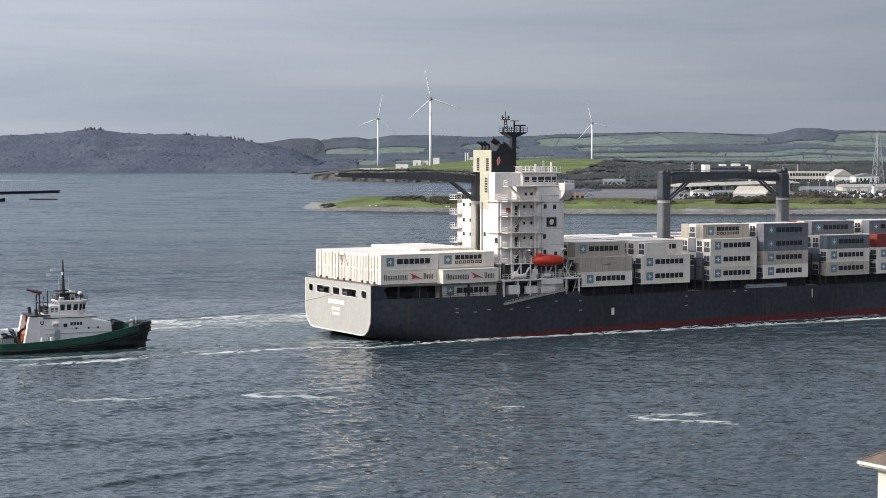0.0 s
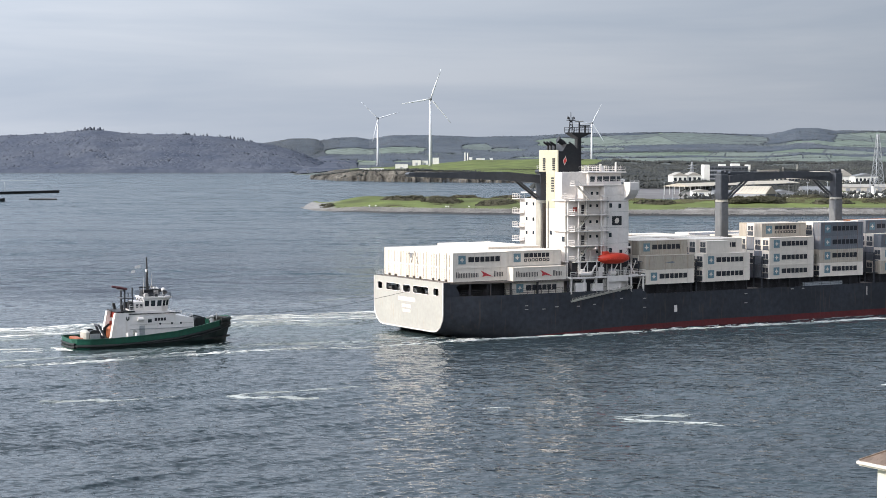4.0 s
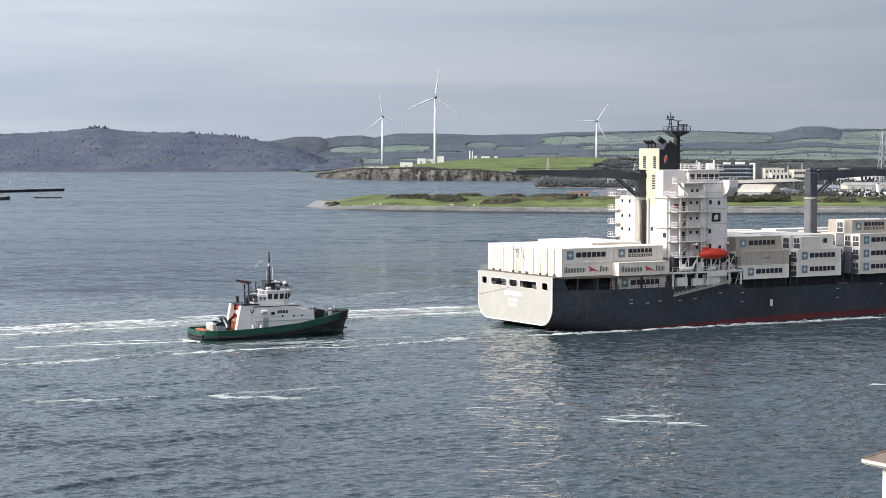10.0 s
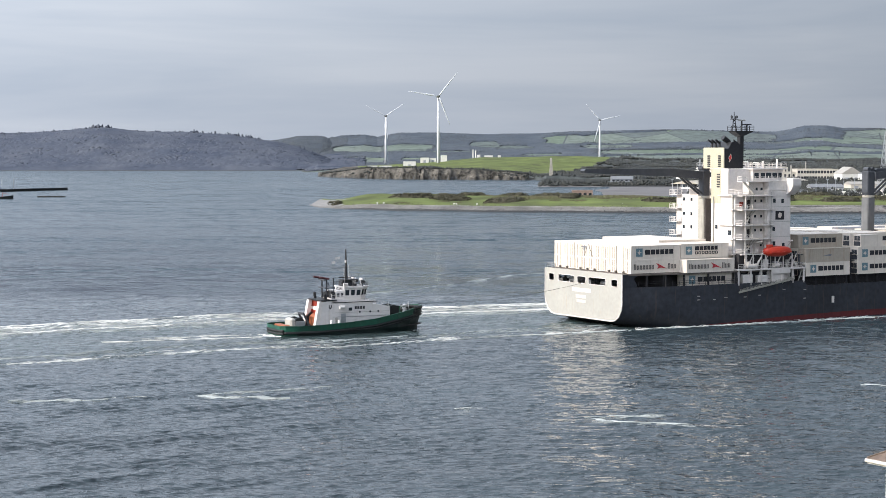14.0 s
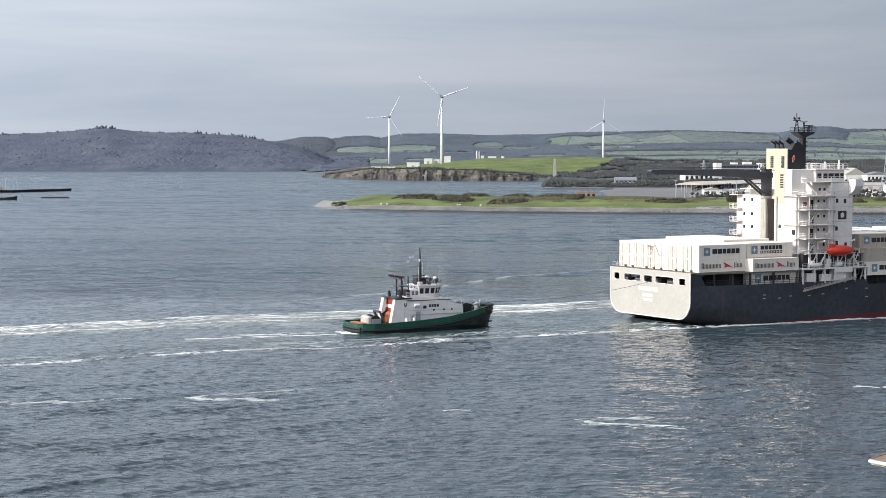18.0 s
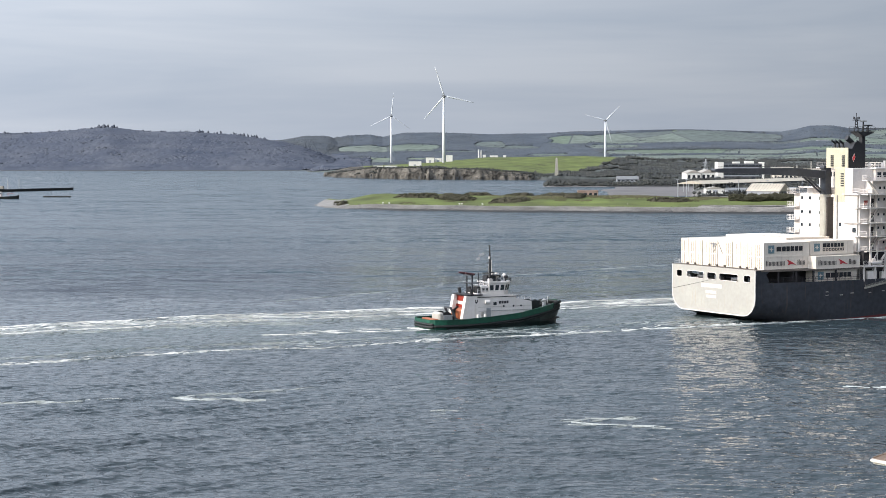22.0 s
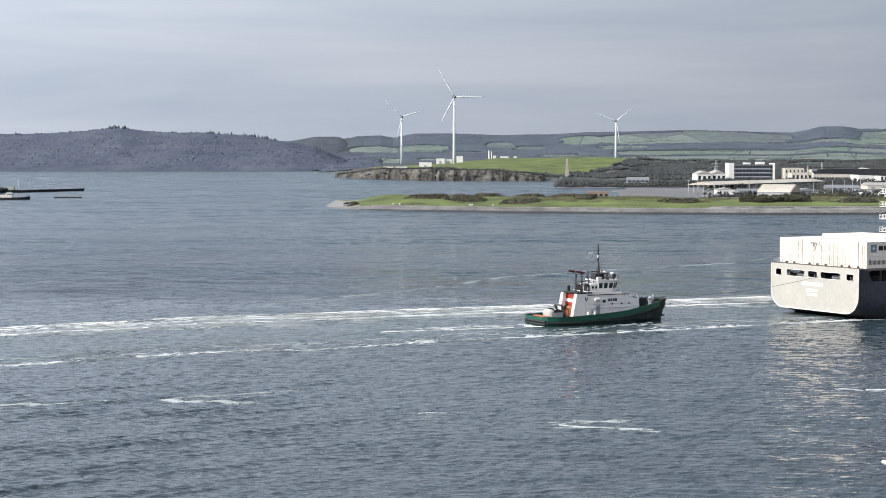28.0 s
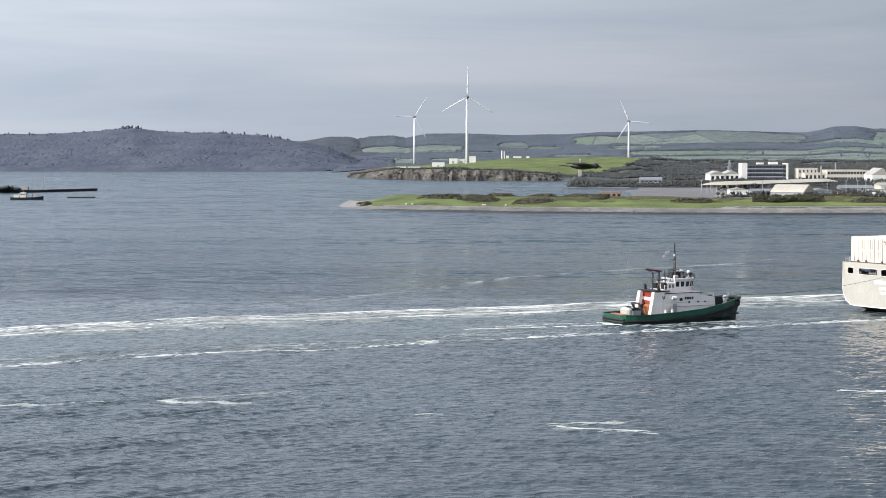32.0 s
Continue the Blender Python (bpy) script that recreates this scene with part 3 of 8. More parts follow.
# ---- the far shores: hills, headland, spit and port ----
SPIT_FRONT = ((-90, 1160), (-86.6, 1137), (-78.7, 1102), (-63.4, 1080), (-28, 1048.6), (37.9, 1019), (102, 1009), (165, 1000), (231, 1004), (700, 990))
HEAD_FRONT = ((-78, 2560), (-70, 2440), (-58, 2330), (-26.6, 2249), (36.7, 2160), (68, 2150), (900, 2100))
HILL_LEFT = ((-900, 60), (-248, 68), (-216, 74), (-193, 79), (-169, 70), (-144, 68), (-121, 63), (-109, 56), (-96, 48), (-83, 36), (-71, 20), (-60, 4), (-50, -4), (900, -4))
HILL_BACK = ((-900, 20), (-110, 50), (-96, 60), (-90, 64), (-83, 70), (-71, 70), (-46, 74), (-39, 68), (-27, 78), (-8, 81), (21, 79), (52, 81), (68, 85), (100, 87),
             (132, 87), (163, 84), (183, 84), (192, 91), (200, 100), (212, 99), (221, 92), (248, 90), (900, 70))
CLIFF_TOP = ((-73, -3), (-71.8, 4), (-66, 6), (-58, 9), (-46, 13.2), (-8, 14.5), (21, 13), (40, 10), (52, 6), (68, 4), (132, 4), (900, 4))
CREST = ((-73, -3), (-58, 9), (-27, 14.5), (-8, 17.8), (5, 21.5), (20, 25), (41, 26.5), (66, 27.5), (87, 27), (100, 24), (115, 21), (132, 20), (900, 20))
# where the wood behind the port gives way to the green field
WOOD_EDGE = ((30, 2100), (40, 2155), (45, 2200), (60, 2335), (79, 2450), (90, 2650), (100, 2960), (900, 2990))


def land_height(x, y):
    b = 1000 * x / y
    z = np.full_like(x, -4.0)
    # spit of grass with a rock revetment
    front = curve(x, SPIT_FRONT) + 3 * soft_noise(x, y * 0, 18, 3)
    s = y - front
    grassy = curve(s, ((-6, -4), (0, -0.6), (8, 2.6), (14, 3.2), (60, 5.2), (100, 6.8), (140, 5.5), (185, 1.0), (200, -3), (9999, -4)))
    tip = smooth_step(-90, -40, x)
    lump = (0.9 * soft_noise(x, y, 34, 5) + 0.35 * soft_noise(x, y, 11, 6)) * smooth_step(10, 40, s)
    z = np.maximum(z, np.where(x > -90, grassy * (0.35 + 0.65 * tip) + lump * tip - 1.2 * (1 - tip), -4))
    # flat port land behind the spit further along
    z = np.maximum(z, np.where(s > 10, -4 + 8.0 * smooth_step(128, 140, b), -4))
    # low rocky islet
    z = np.maximum(z, -3 + 7.5 * smooth_step(47, 56, b) * smooth_step(1745, 1770, y + 0 * b) * (1 - smooth_step(1840, 1880, y)) + 0.8 * soft_noise(x, y, 25, 7))
    # mud flats round it at low water
    flat = smooth_step(70, 96, b + 9 * soft_noise(x, y, 90, 17)) * smooth_step(1330, 1420, y + 40 * soft_noise(x, y, 60, 18)) * (1 - smooth_step(2080, 2110, y))
    z = np.maximum(z, -2.0 + 2.3 * flat)
    # headland: cliff, then a field rising to a crest
    hf = curve(b, HEAD_FRONT) + 16 * soft_noise(x, y * 0, 38, 8) + 15 * np.abs(soft_noise(x, y * 0, 15, 11)) + 8 * np.abs(soft_noise(x, y * 0, 6, 15)) - 10
    top = curve(b, CLIFF_TOP) + 1.2 * soft_noise(x, y, 40, 9)
    ledge = y - hf + 9 * soft_noise(x, y, 8, 19) + 6 * soft_noise(x, y, 4, 20)
    climb = top * (0.55 * smooth_step(0, 9, ledge) + 0.45 * smooth_step(9, 30, ledge)) + (curve(b, CREST) - curve(b, CLIFF_TOP)) * smooth_step(60, 720, y - hf)
    fall = smooth_step(2950, 3060, y)
    z = np.maximum(z, np.where((b > -73) & (y > hf), -0.5 + climb * (1 - fall) + 5 * fall, -4))
    # ground rising inland to the skyline
    back = curve(b, HILL_BACK)
    t = np.clip((y - 3000) / 1620, 0, 1)
    inland = 4 + (back - 4) * t ** 2.6 * (1 - 0.12 * smooth_step(4620, 4900, y)) + 5 * soft_noise(x, y, 260, 12) * t
    z = np.maximum(z, np.where(y > 3000, -4 + (inland + 4) * smooth_step(-104, -58, b), -4))
    z = np.maximum(z, np.where(y > 3900, -4 + (4 + curve(b, HILL_BACK) * smooth_step(3900, 4600, y)) * (1 - smooth_step(-72, -42, b)), -4))
    # wooded hill across the water
    ridge = curve(b, HILL_LEFT)
    up = smooth_step(3185, 3820, y) ** 0.8 * (1 - smooth_step(3900, 4500, y))
    z = np.maximum(z, np.where(y > 3180, -3 + (ridge + 3) * up + 4 * soft_noise(x, y, 140, 14) * up, -4))
    return z


def land_cover(x, y, zq):
    """0 grass, 1 shore rock, 2 cliff, 3 scrub, 4 fields, 5 yard."""
    b = 1000 * x / y
    z, rise = zq.mean(1), zq.max(1) - zq.min(1)
    s = y - curve(x, SPIT_FRONT) - 3 * soft_noise(x, y * 0, 18, 3)
    k = np.zeros(len(x))
    k[s < 13] = 1
    k[(x < -69 + 6 * soft_noise(x, y, 9, 64)) & (s < 110) & (y < 1300)] = 1
    k[s < 4.6] = 6
    k[(y > 1300) & (y < 2130)] = 7
    port = (b > 136) & (y > 1130) & (y < 2140)
    k[port] = 5
    k[(y > 1700) & (y < 2000) & (b < 136) & (z > 0.5)] = 3
    k[(y > 1700) & (y < 2000) & (b < 136) & (z > 0.32) & (z < 1.6)] = 6
    k[y > 2130] = 0
    edge = (y > 2130) & (y - curve(b, HEAD_FRONT) < 42)
    k[edge] = 2
    mix = soft_noise(x, y, 60, 61) + 0.5 * soft_noise(x, y, 17, 62)
    k[(b < -50) & (y > 2130) & (y < 2990)] = 2
    k[(y < curve(b, WOOD_EDGE) + 10) & (b > 30) & (y > 2130) & ~((b < 46) & edge)] = 3
    k[(y > 2130) & (y < 3200) & (z < 1.2)] = 6
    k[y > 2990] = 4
    k[(b < -50) & (y > 3000) & (y < 3700)] = 3
    k[(b < -58) & (y > 3170) & (y < 3260) & (z < 3.5)] = 6
    k[port & (mix > 0.05)] = 3
    k[port & (mix < -0.75)] = 0
    return k


rows_y = np.concatenate([np.geomspace(975, 1260, 125), np.geomspace(1270, 1740, 40), np.geomspace(1745, 2090, 45), np.geomspace(2095, 2500, 110), np.geomspace(2515, 4950, 120)])
cols_b = np.concatenate([np.linspace(-900, -290, 25), np.linspace(-280, -80, 180), np.linspace(-79.5, 60, 340), np.linspace(61, 280, 200), np.linspace(290, 900, 25)])
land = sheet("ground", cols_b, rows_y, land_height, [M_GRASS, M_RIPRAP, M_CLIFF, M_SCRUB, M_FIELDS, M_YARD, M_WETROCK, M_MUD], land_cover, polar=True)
tagged(land, "green spit, brown cliffs, fields and wooded hills round a harbour", "land", kind="structure")


def near_height(x, y):
    z = np.where(y < 3, 33.0, np.where(y < 122, 33.0 - 0.265 * (y - 3), 1.46 - 0.12 * (y - 122)))
    return z + 0.25 * soft_noise(x, y, 6, 2) * smooth_step(8, 20, y)


hillside = sheet("ground_near", np.linspace(-260, 260, 90), np.concatenate([np.linspace(-300, 0, 12), np.linspace(4, 190, 70)]), near_height, [M_GRASS])
tagged(hillside, "grassy hillside falling from the terrace to the water", "hillside", kind="structure")


# ---- woods, bushes and shore rocks as masses of small lumps ----
def lump_mesh(seed, sub=1):
    bm = bmesh.new()
    bmesh.ops.create_icosphere(bm, subdivisions=sub, radius=1)
    rnd = random.Random(seed)
    for v in bm.verts:
        v.co *= 0.72 + 0.5 * rnd.random()
    vs = np.array([v.co[:] for v in bm.verts])
    fs = np.array([[w.index for w in f.verts] for f in bm.faces])
    bm.free()
    return vs, fs


def twig_mesh(seed):
    """A small ragged crown of eight faces."""
    rnd = random.Random(seed)
    vs = [[c * (0.65 + 0.7 * rnd.random()) for c in p] for p in ((1, 0, 0), (0, 1, 0), (-1, 0, 0), (0, -1, 0), (0, 0, 1.25), (0, 0, -0.8))]
    vs = np.array(vs) + np.array([[rnd.uniform(-0.25, 0.25) for _ in range(3)] for _ in vs])
    return vs, np.array([(0, 1, 4), (1, 2, 4), (2, 3, 4), (3, 0, 4), (1, 0, 5), (2, 1, 5), (3, 2, 5), (0, 3, 5)])


LUMPS = [twig_mesh(k) for k in range(9)]
STONES = [lump_mesh(k + 20, 1) for k in range(4)]


def scatter(name, places, sizes, mat, kinds=LUMPS, tall=1.0, sink=0.3, rng=None, smooth=False):
    """Many lumps joined into one mesh: places (n, 3), sizes (n,)."""
    rng = rng or np.random.default_rng(1)
    V, Fc, k = [], [], 0
    turn = rng.uniform(0, math.tau, len(places))
    pick = rng.integers(0, len(kinds), len(places))
    ratio = rng.uniform(0.8, 1.25, len(places))
    for p, s, a, i, q in zip(places, sizes, turn, pick, ratio):
        v, f = kinds[i]
        c, d = math.cos(a), math.sin(a)
        w = np.empty_like(v)
        w[:, 0], w[:, 1], w[:, 2] = (v[:, 0] * c - v[:, 1] * d) * s, (v[:, 0] * d + v[:, 1] * c) * s, v[:, 2] * s * tall * q
        V.append(w + p + np.array([0, 0, s * tall * (1 - sink)]))
        Fc.append(f + k)
        k += len(v)
    V, Fc = np.concatenate(V), np.concatenate(Fc)
    me = bpy.data.meshes.new(name)
    me.vertices.add(len(V))
    me.vertices.foreach_set("co", V.ravel())
    me.loops.add(Fc.size)
    me.loops.foreach_set("vertex_index", Fc.ravel())
    me.polygons.add(len(Fc))
    me.polygons.foreach_set("loop_start", np.arange(0, Fc.size, 3))
    me.update(calc_edges=True)
    if smooth:
        me.shade_smooth()
    me.materials.append(mat)
    return new(name, me)


def on_land(rng, n, b0, b1, y0, y1, keep=None):
    b, y = rng.uniform(b0, b1, n), np.sqrt(rng.uniform(y0 ** 2, y1 ** 2, n))
    x = b * y / 1000
    z = land_height(x, y)
    ok = z > 0.8
    if keep is not None:
        ok &= keep(x, y, b)
    return np.stack([x, y, z], -1)[ok]


def canopy(name, b0, b1, y0, y1, nb, ny, tall, mat, label, category, mask, big=14.0, fine=5.0, rough=1.0):
    """A closed canopy: a lumpy skin over the ground that dives under it where nothing grows."""
    def top(x, y):
        b = 1000 * x / y
        grow = np.clip(mask(x, y, b), -1, 1)
        lump = 0.62 + rough * (0.45 * np.abs(soft_noise(x, y, big, 81)) + 0.32 * soft_noise(x, y, fine, 82) + 0.2 * soft_noise(x, y, fine * 0.45, 83))
        z = land_height(x, y)
        margin = np.minimum(np.minimum(b - b0, b1 - b) / 3, np.minimum(y - y0, y1 - y) / 12)
        full = smooth_step(-0.1, 0.4, grow) * smooth_step(0.1, 2.0, z) * smooth_step(0, 1, margin)
        return z + (tall * lump + 2.0) * full - 2.0
    ob = sheet(name, np.linspace(b0, b1, nb), np.geomspace(y0, y1, ny), top, [mat], polar=True)
    return tagged(ob, label, category, kind="stuff")


def grove(size, seed, level, fray=0.5):
    return lambda x, y, b: soft_noise(x, y, size, seed) + fray * soft_noise(x, y, size * 0.35, seed + 1) - level


def trees_on(rng, n, b0, b1, y0, y1, mask, lo, hi, lift=0.0):
    """Single crowns where the mask lets them grow: places and sizes."""
    p = on_land(rng, n, b0, b1, y0, y1, lambda x, y, b: mask(x, y, b) > 0.05)
    p[:, 2] += lift
    return p, rng.uniform(lo, hi, len(p)) * (1 + 0.25 * soft_noise(p[:, 0], p[:, 1], 60, 91))


rng = np.random.default_rng(4)
everywhere = lambda x, y, b: 1 + 0 * x
canopy("hill_wood", -290, -44, 3180, 4050, 420, 150, 6.5, M_CANOPY_FAR, "dense bare woodland, coloured blue-grey for haze, covering a hill above the shore", "woodland", lambda x, y, b: np.minimum(1.0, 0.14 * (-52 - b) + 0.9 * soft_noise(x, y, 70, 30) + 0.5 * soft_noise(x, y, 24, 34)), 34, 9, 0.5)
p, r = trees_on(rng, 9000, -285, -46, 3300, 3880, everywhere, 2.6, 6.4, 1.9)
p2, r2 = trees_on(rng, 2600, -84, -40, 3005, 3330, everywhere, 2.0, 4.5, 0.8)
p, r = np.concatenate([p, p2]), np.concatenate([r, r2])
tagged(scatter("hill_trees", p, r, M_FARWOOD, tall=0.42, sink=0.75, rng=rng, smooth=True), "bare treetops of the wooded hill, coloured blue-grey for haze", "trees", kind="stuff")
ridge, size = [], []
for b in np.concatenate([rng.uniform(-275, -60, 90), rng.normal(-193, 3.5, 16), rng.uniform(-152, -104, 26)]):
    y = 3815 + rng.uniform(-25, 25)
    g0 = float(land_height(np.array([b * y / 1000]), np.array([y]))[0])
    h = rng.uniform(0.8, 5.2) + (3.0 if abs(b + 193) < 5 else 0) + (3.2 if -152 < b < -104 and rng.random() < 0.5 else 0)
    for f, q in ((0.35, 1.0), (0.65, 0.8), (0.95, 0.5)):
        ridge.append((b * y / 1000 + rng.normal(0, 0.5), y, g0 + 3.0 + h * f))
        size.append((1.3 if abs(b + 193) < 5 else 1) * q * rng.uniform(2.0, 3.8))
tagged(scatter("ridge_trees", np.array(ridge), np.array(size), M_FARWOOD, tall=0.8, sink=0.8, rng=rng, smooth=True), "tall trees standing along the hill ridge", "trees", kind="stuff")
# pale fields let into the far woods: bearing, share of the slope, half widths
CLEARINGS = ((-36, 0.77, 29, 0.075), (-47, 0.50, 12, 0.07), (-18, 0.52, 9, 0.03), (19, 0.85, 8, 0.05), (36, 0.80, 10, 0.03), (8, 0.70, 14, 0.025), (52, 0.62, 12, 0.03),
             (70, 0.90, 12, 0.06), (110, 0.91, 30, 0.075), (150, 0.92, 30, 0.085), (236, 0.88, 26, 0.09), (112, 0.665, 26, 0.04), (160, 0.66, 34, 0.045), (220, 0.67, 38, 0.045), (196, 0.83, 22, 0.03), (90, 0.78, 14, 0.04))


def far_growth(x, y, b):
    up = (y - 3000) / 1620 + 0.02 * soft_noise(x, y, 90, 22)
    bb = b + 4 * soft_noise(x, y, 120, 21) + 1.5 * soft_noise(x, y, 35, 23)
    g = 0.72 + 0.75 * soft_noise(x, y, 150, 25) * (b > 70)
    for cb, cu, wb_, wu in CLEARINGS:
        g = np.minimum(g, 2.2 * np.sqrt((np.abs(bb - cb) / wb_) ** 3 + (np.abs(up - cu) / wu) ** 3) - 2.2)
    knoll = 1.5 - 2 * ((bb - 207) / 15) ** 2 + 0.8 * soft_noise(x, y, 30, 27)
    g = np.minimum(g, 1.2 - 4 * smooth_step(84, 96, b) * (1 - smooth_step(0.58, 0.61, up)))
    return np.where(y > 4400, np.maximum(g, knoll), g)


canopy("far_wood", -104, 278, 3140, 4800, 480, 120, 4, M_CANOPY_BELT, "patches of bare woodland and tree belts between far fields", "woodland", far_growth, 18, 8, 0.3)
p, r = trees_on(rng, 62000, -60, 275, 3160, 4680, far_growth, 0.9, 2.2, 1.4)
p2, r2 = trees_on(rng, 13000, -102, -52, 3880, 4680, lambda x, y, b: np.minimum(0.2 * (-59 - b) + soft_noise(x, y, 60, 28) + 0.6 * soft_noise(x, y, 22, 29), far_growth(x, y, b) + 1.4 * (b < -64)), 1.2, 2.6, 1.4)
tagged(scatter("far_trees", np.concatenate([p, p2]), np.concatenate([r, r2]), M_BELT, tall=0.95, sink=0.85, rng=rng, smooth=True), "bare trees of woods and belts between far fields, coloured for haze", "trees", kind="stuff")
# hedgerows across the far fields
hedge = []
for _ in range(75):
    b, y = rng.uniform(-60, 255), rng.uniform(3300, 4600)
    across = rng.random() < 0.8
    tilt = rng.normal(0.1, 0.12)
    for s in np.arange(0, rng.uniform(150, 420) if across else rng.uniform(80, 200), 2.4):
        x0, y0 = b * y / 1000 + (s if across else 0.2 * s), y + (tilt * s if across else s)
        if y0 < 4640 and rng.random() < 0.9:
            hedge.append((x0 + rng.normal(0, 0.7), y0 + rng.normal(0, 0.7)))
hedge = np.array(hedge)
hedge = np.column_stack([hedge, land_height(hedge[:, 0], hedge[:, 1])])
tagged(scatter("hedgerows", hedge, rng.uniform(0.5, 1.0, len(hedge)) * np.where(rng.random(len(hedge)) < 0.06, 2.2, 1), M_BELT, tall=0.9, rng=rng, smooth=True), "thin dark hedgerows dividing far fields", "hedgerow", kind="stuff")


def port_wood(x, y, b):
    gap = soft_noise(x, y, 60, 24) + 0.5 * soft_noise(x, y, 21, 25) + 0.3
    clear = ((b - 58.2) / 5) ** 2 + ((y - 2165) / 28) ** 2 - 1
    return np.minimum(np.minimum(gap, (curve(b, WOOD_EDGE) - y + 12 * soft_noise(x, y, 25, 26)) / 25), clear)


canopy("headland_wood", 30, 278, 2125, 2985, 360, 100, 3.2, M_CANOPY, "dark bare woodland on the slope behind the port", "woodland", port_wood, 11, 4.5, 0.6)
p, r = trees_on(rng, 40000, 30, 276, 2130, 2985, port_wood, 0.9, 2.2, 1.2)
tagged(scatter("headland_trees", p, r, M_WOOD, tall=0.95, sink=0.75, rng=rng, smooth=True), "bare dark trees on the slope behind the port", "trees", kind="stuff")


def cliff_growth(x, y, b):
    d = y - curve(b, HEAD_FRONT)
    rim = 1 - np.abs(d - 44) / 13 + 0.5 * soft_noise(x, y, 18, 31)
    face = soft_noise(x, y, 14, 32) - 0.12 + 0.9 * smooth_step(5, 45, b) - 0.02 * np.abs(d - 22)
    return np.maximum(np.minimum(rim, 0.6), face * (d < 50) * (d > 6) - (d >= 50))


p, r = trees_on(rng, 14000, -70, 60, 2130, 2520, cliff_growth, 0.6, 1.5)
tagged(scatter("cliff_scrub", p, r, M_WOOD, tall=0.9, sink=0.4, rng=rng), "dark scrub along the cliff top and gullies", "scrub", kind="stuff")
places = on_land(rng, 2600, -72, 50, 2130, 2520, lambda x, y, b: np.abs(y - curve(b, HEAD_FRONT) - 4) < 11)
tagged(scatter("cliff_rocks", places, rng.uniform(0.4, 1.3, len(places)), M_CLIFF, STONES, tall=1.2, sink=0.8, rng=rng), "broken brown rock at the foot of the sea cliff", "rocks", kind="stuff")
islet = grove(20, 33, -0.95)
p, r = trees_on(rng, 9000, 46, 138, 1748, 1880, lambda x, y, b: np.minimum(islet(x, y, b), 3 * np.maximum(np.abs(b - 98) / 9, np.abs(y - 1795) / 30) - 3), 0.6, 1.7)
tagged(scatter("islet_scrub", p, r, M_WOOD, tall=0.95, sink=0.45, rng=rng), "dark bushes on a low rocky islet", "bushes", kind="stuff")
# gorse thickets on the spit
THICKETS = ((-63.5, 1116, 4.2, 6), (-21, 1130, 12, 9), (2, 1106, 11, 15), (15, 1150, 9, 6), (31, 1072, 11, 12), (38, 1135, 9, 9), (57, 1128, 13, 13), (68, 1098, 5, 8), (120, 1066, 10, 7), (176, 1062, 21, 10), (221, 1062, 13, 9), (206, 1116, 10, 12), (249, 1080, 10, 14))


def thicket(x, y, b):
    g = -1.0 + 0 * x
    for cb, cy, wb_, wy in THICKETS:
        g = np.maximum(g, 1 - ((b - cb) / (1.2 * wb_)) ** 2 - ((y - cy) / (1.25 * wy)) ** 2)
    return g + 0.55 * soft_noise(x, y, 12, 41) + 0.3 * soft_noise(x, y, 4, 42) - 0.1


canopy("spit_thicket", -70, 268, 1040, 1200, 640, 110, 2.5, M_THICKET, "brown gorse thickets on the grassy spit", "bushes", lambda x, y, b: 0.55 * thicket(x, y, b), 8, 2.6, 0.7)
p, r = trees_on(rng, 30000, -70, 266, 1045, 1195, thicket, 0.35, 0.8)
thick = np.clip(thicket(p[:, 0], p[:, 1], 1000 * p[:, 0] / p[:, 1]), 0, 1.2)
p[:, 2] += 1.7 * smooth_step(0.0, 0.75, thick)
tagged(scatter("spit_gorse", p, r * (0.65 + 0.5 * thick), M_BUSH, tall=0.75, sink=0.45, rng=rng, smooth=True), "brown gorse bushes on the grassy spit", "bushes", kind="stuff")
p, r = trees_on(rng, 26000, -30, 266, 1062, 1195, lambda x, y, b: soft_noise(x, y, 26, 46) + 0.5 * soft_noise(x, y, 8, 47) + smooth_step(-10, 60, b) - 0.75 + 0.25 * smooth_step(1080, 1150, y), 0.4, 0.9)
tagged(scatter("rough_grass", p, r, M_TUSSOCK, tall=0.3, sink=0.5, rng=rng, smooth=True), "withered brown tussocks among the spit's grass", "grass", kind="stuff")
p, r = trees_on(rng, 9000, -72, 266, 1015, 1130, lambda x, y, b: 1 - np.abs(y - curve(x, SPIT_FRONT) - 14.5) / 3.5 + 0.8 * soft_noise(x, y * 0, 14, 45) - 0.5, 0.12, 0.4)
tagged(scatter("bank_grass", p, r, M_BUSH, tall=0.8, sink=0.4, rng=rng), "rough brown grass along the bank above the rocks", "grass", kind="stuff")
# boulders of the revetment
x = rng.uniform(-90, 330, 10500)
y = curve(x, SPIT_FRONT) + 3 * soft_noise(x, 0 * x, 18, 3) + rng.uniform(3.4, 11.8, len(x))
places = np.stack([x, y, np.maximum(land_height(x, y), -0.3)], -1)
tagged(scatter("shore_boulders", places, rng.uniform(0.2, 0.46, len(places)), M_RIPRAP, STONES, tall=0.8, sink=0.5, rng=rng), "pale grey boulders piled along the spit's edge", "rocks", kind="stuff")
# ---- the container ship: x forward from the transom, y to port, z up ----
ship = thing("container_ship", pose(-19.34, 338.71, 0.9, 0, 0, 30.28), "dark grey laden container ship with white superstructure under way", "container ship")

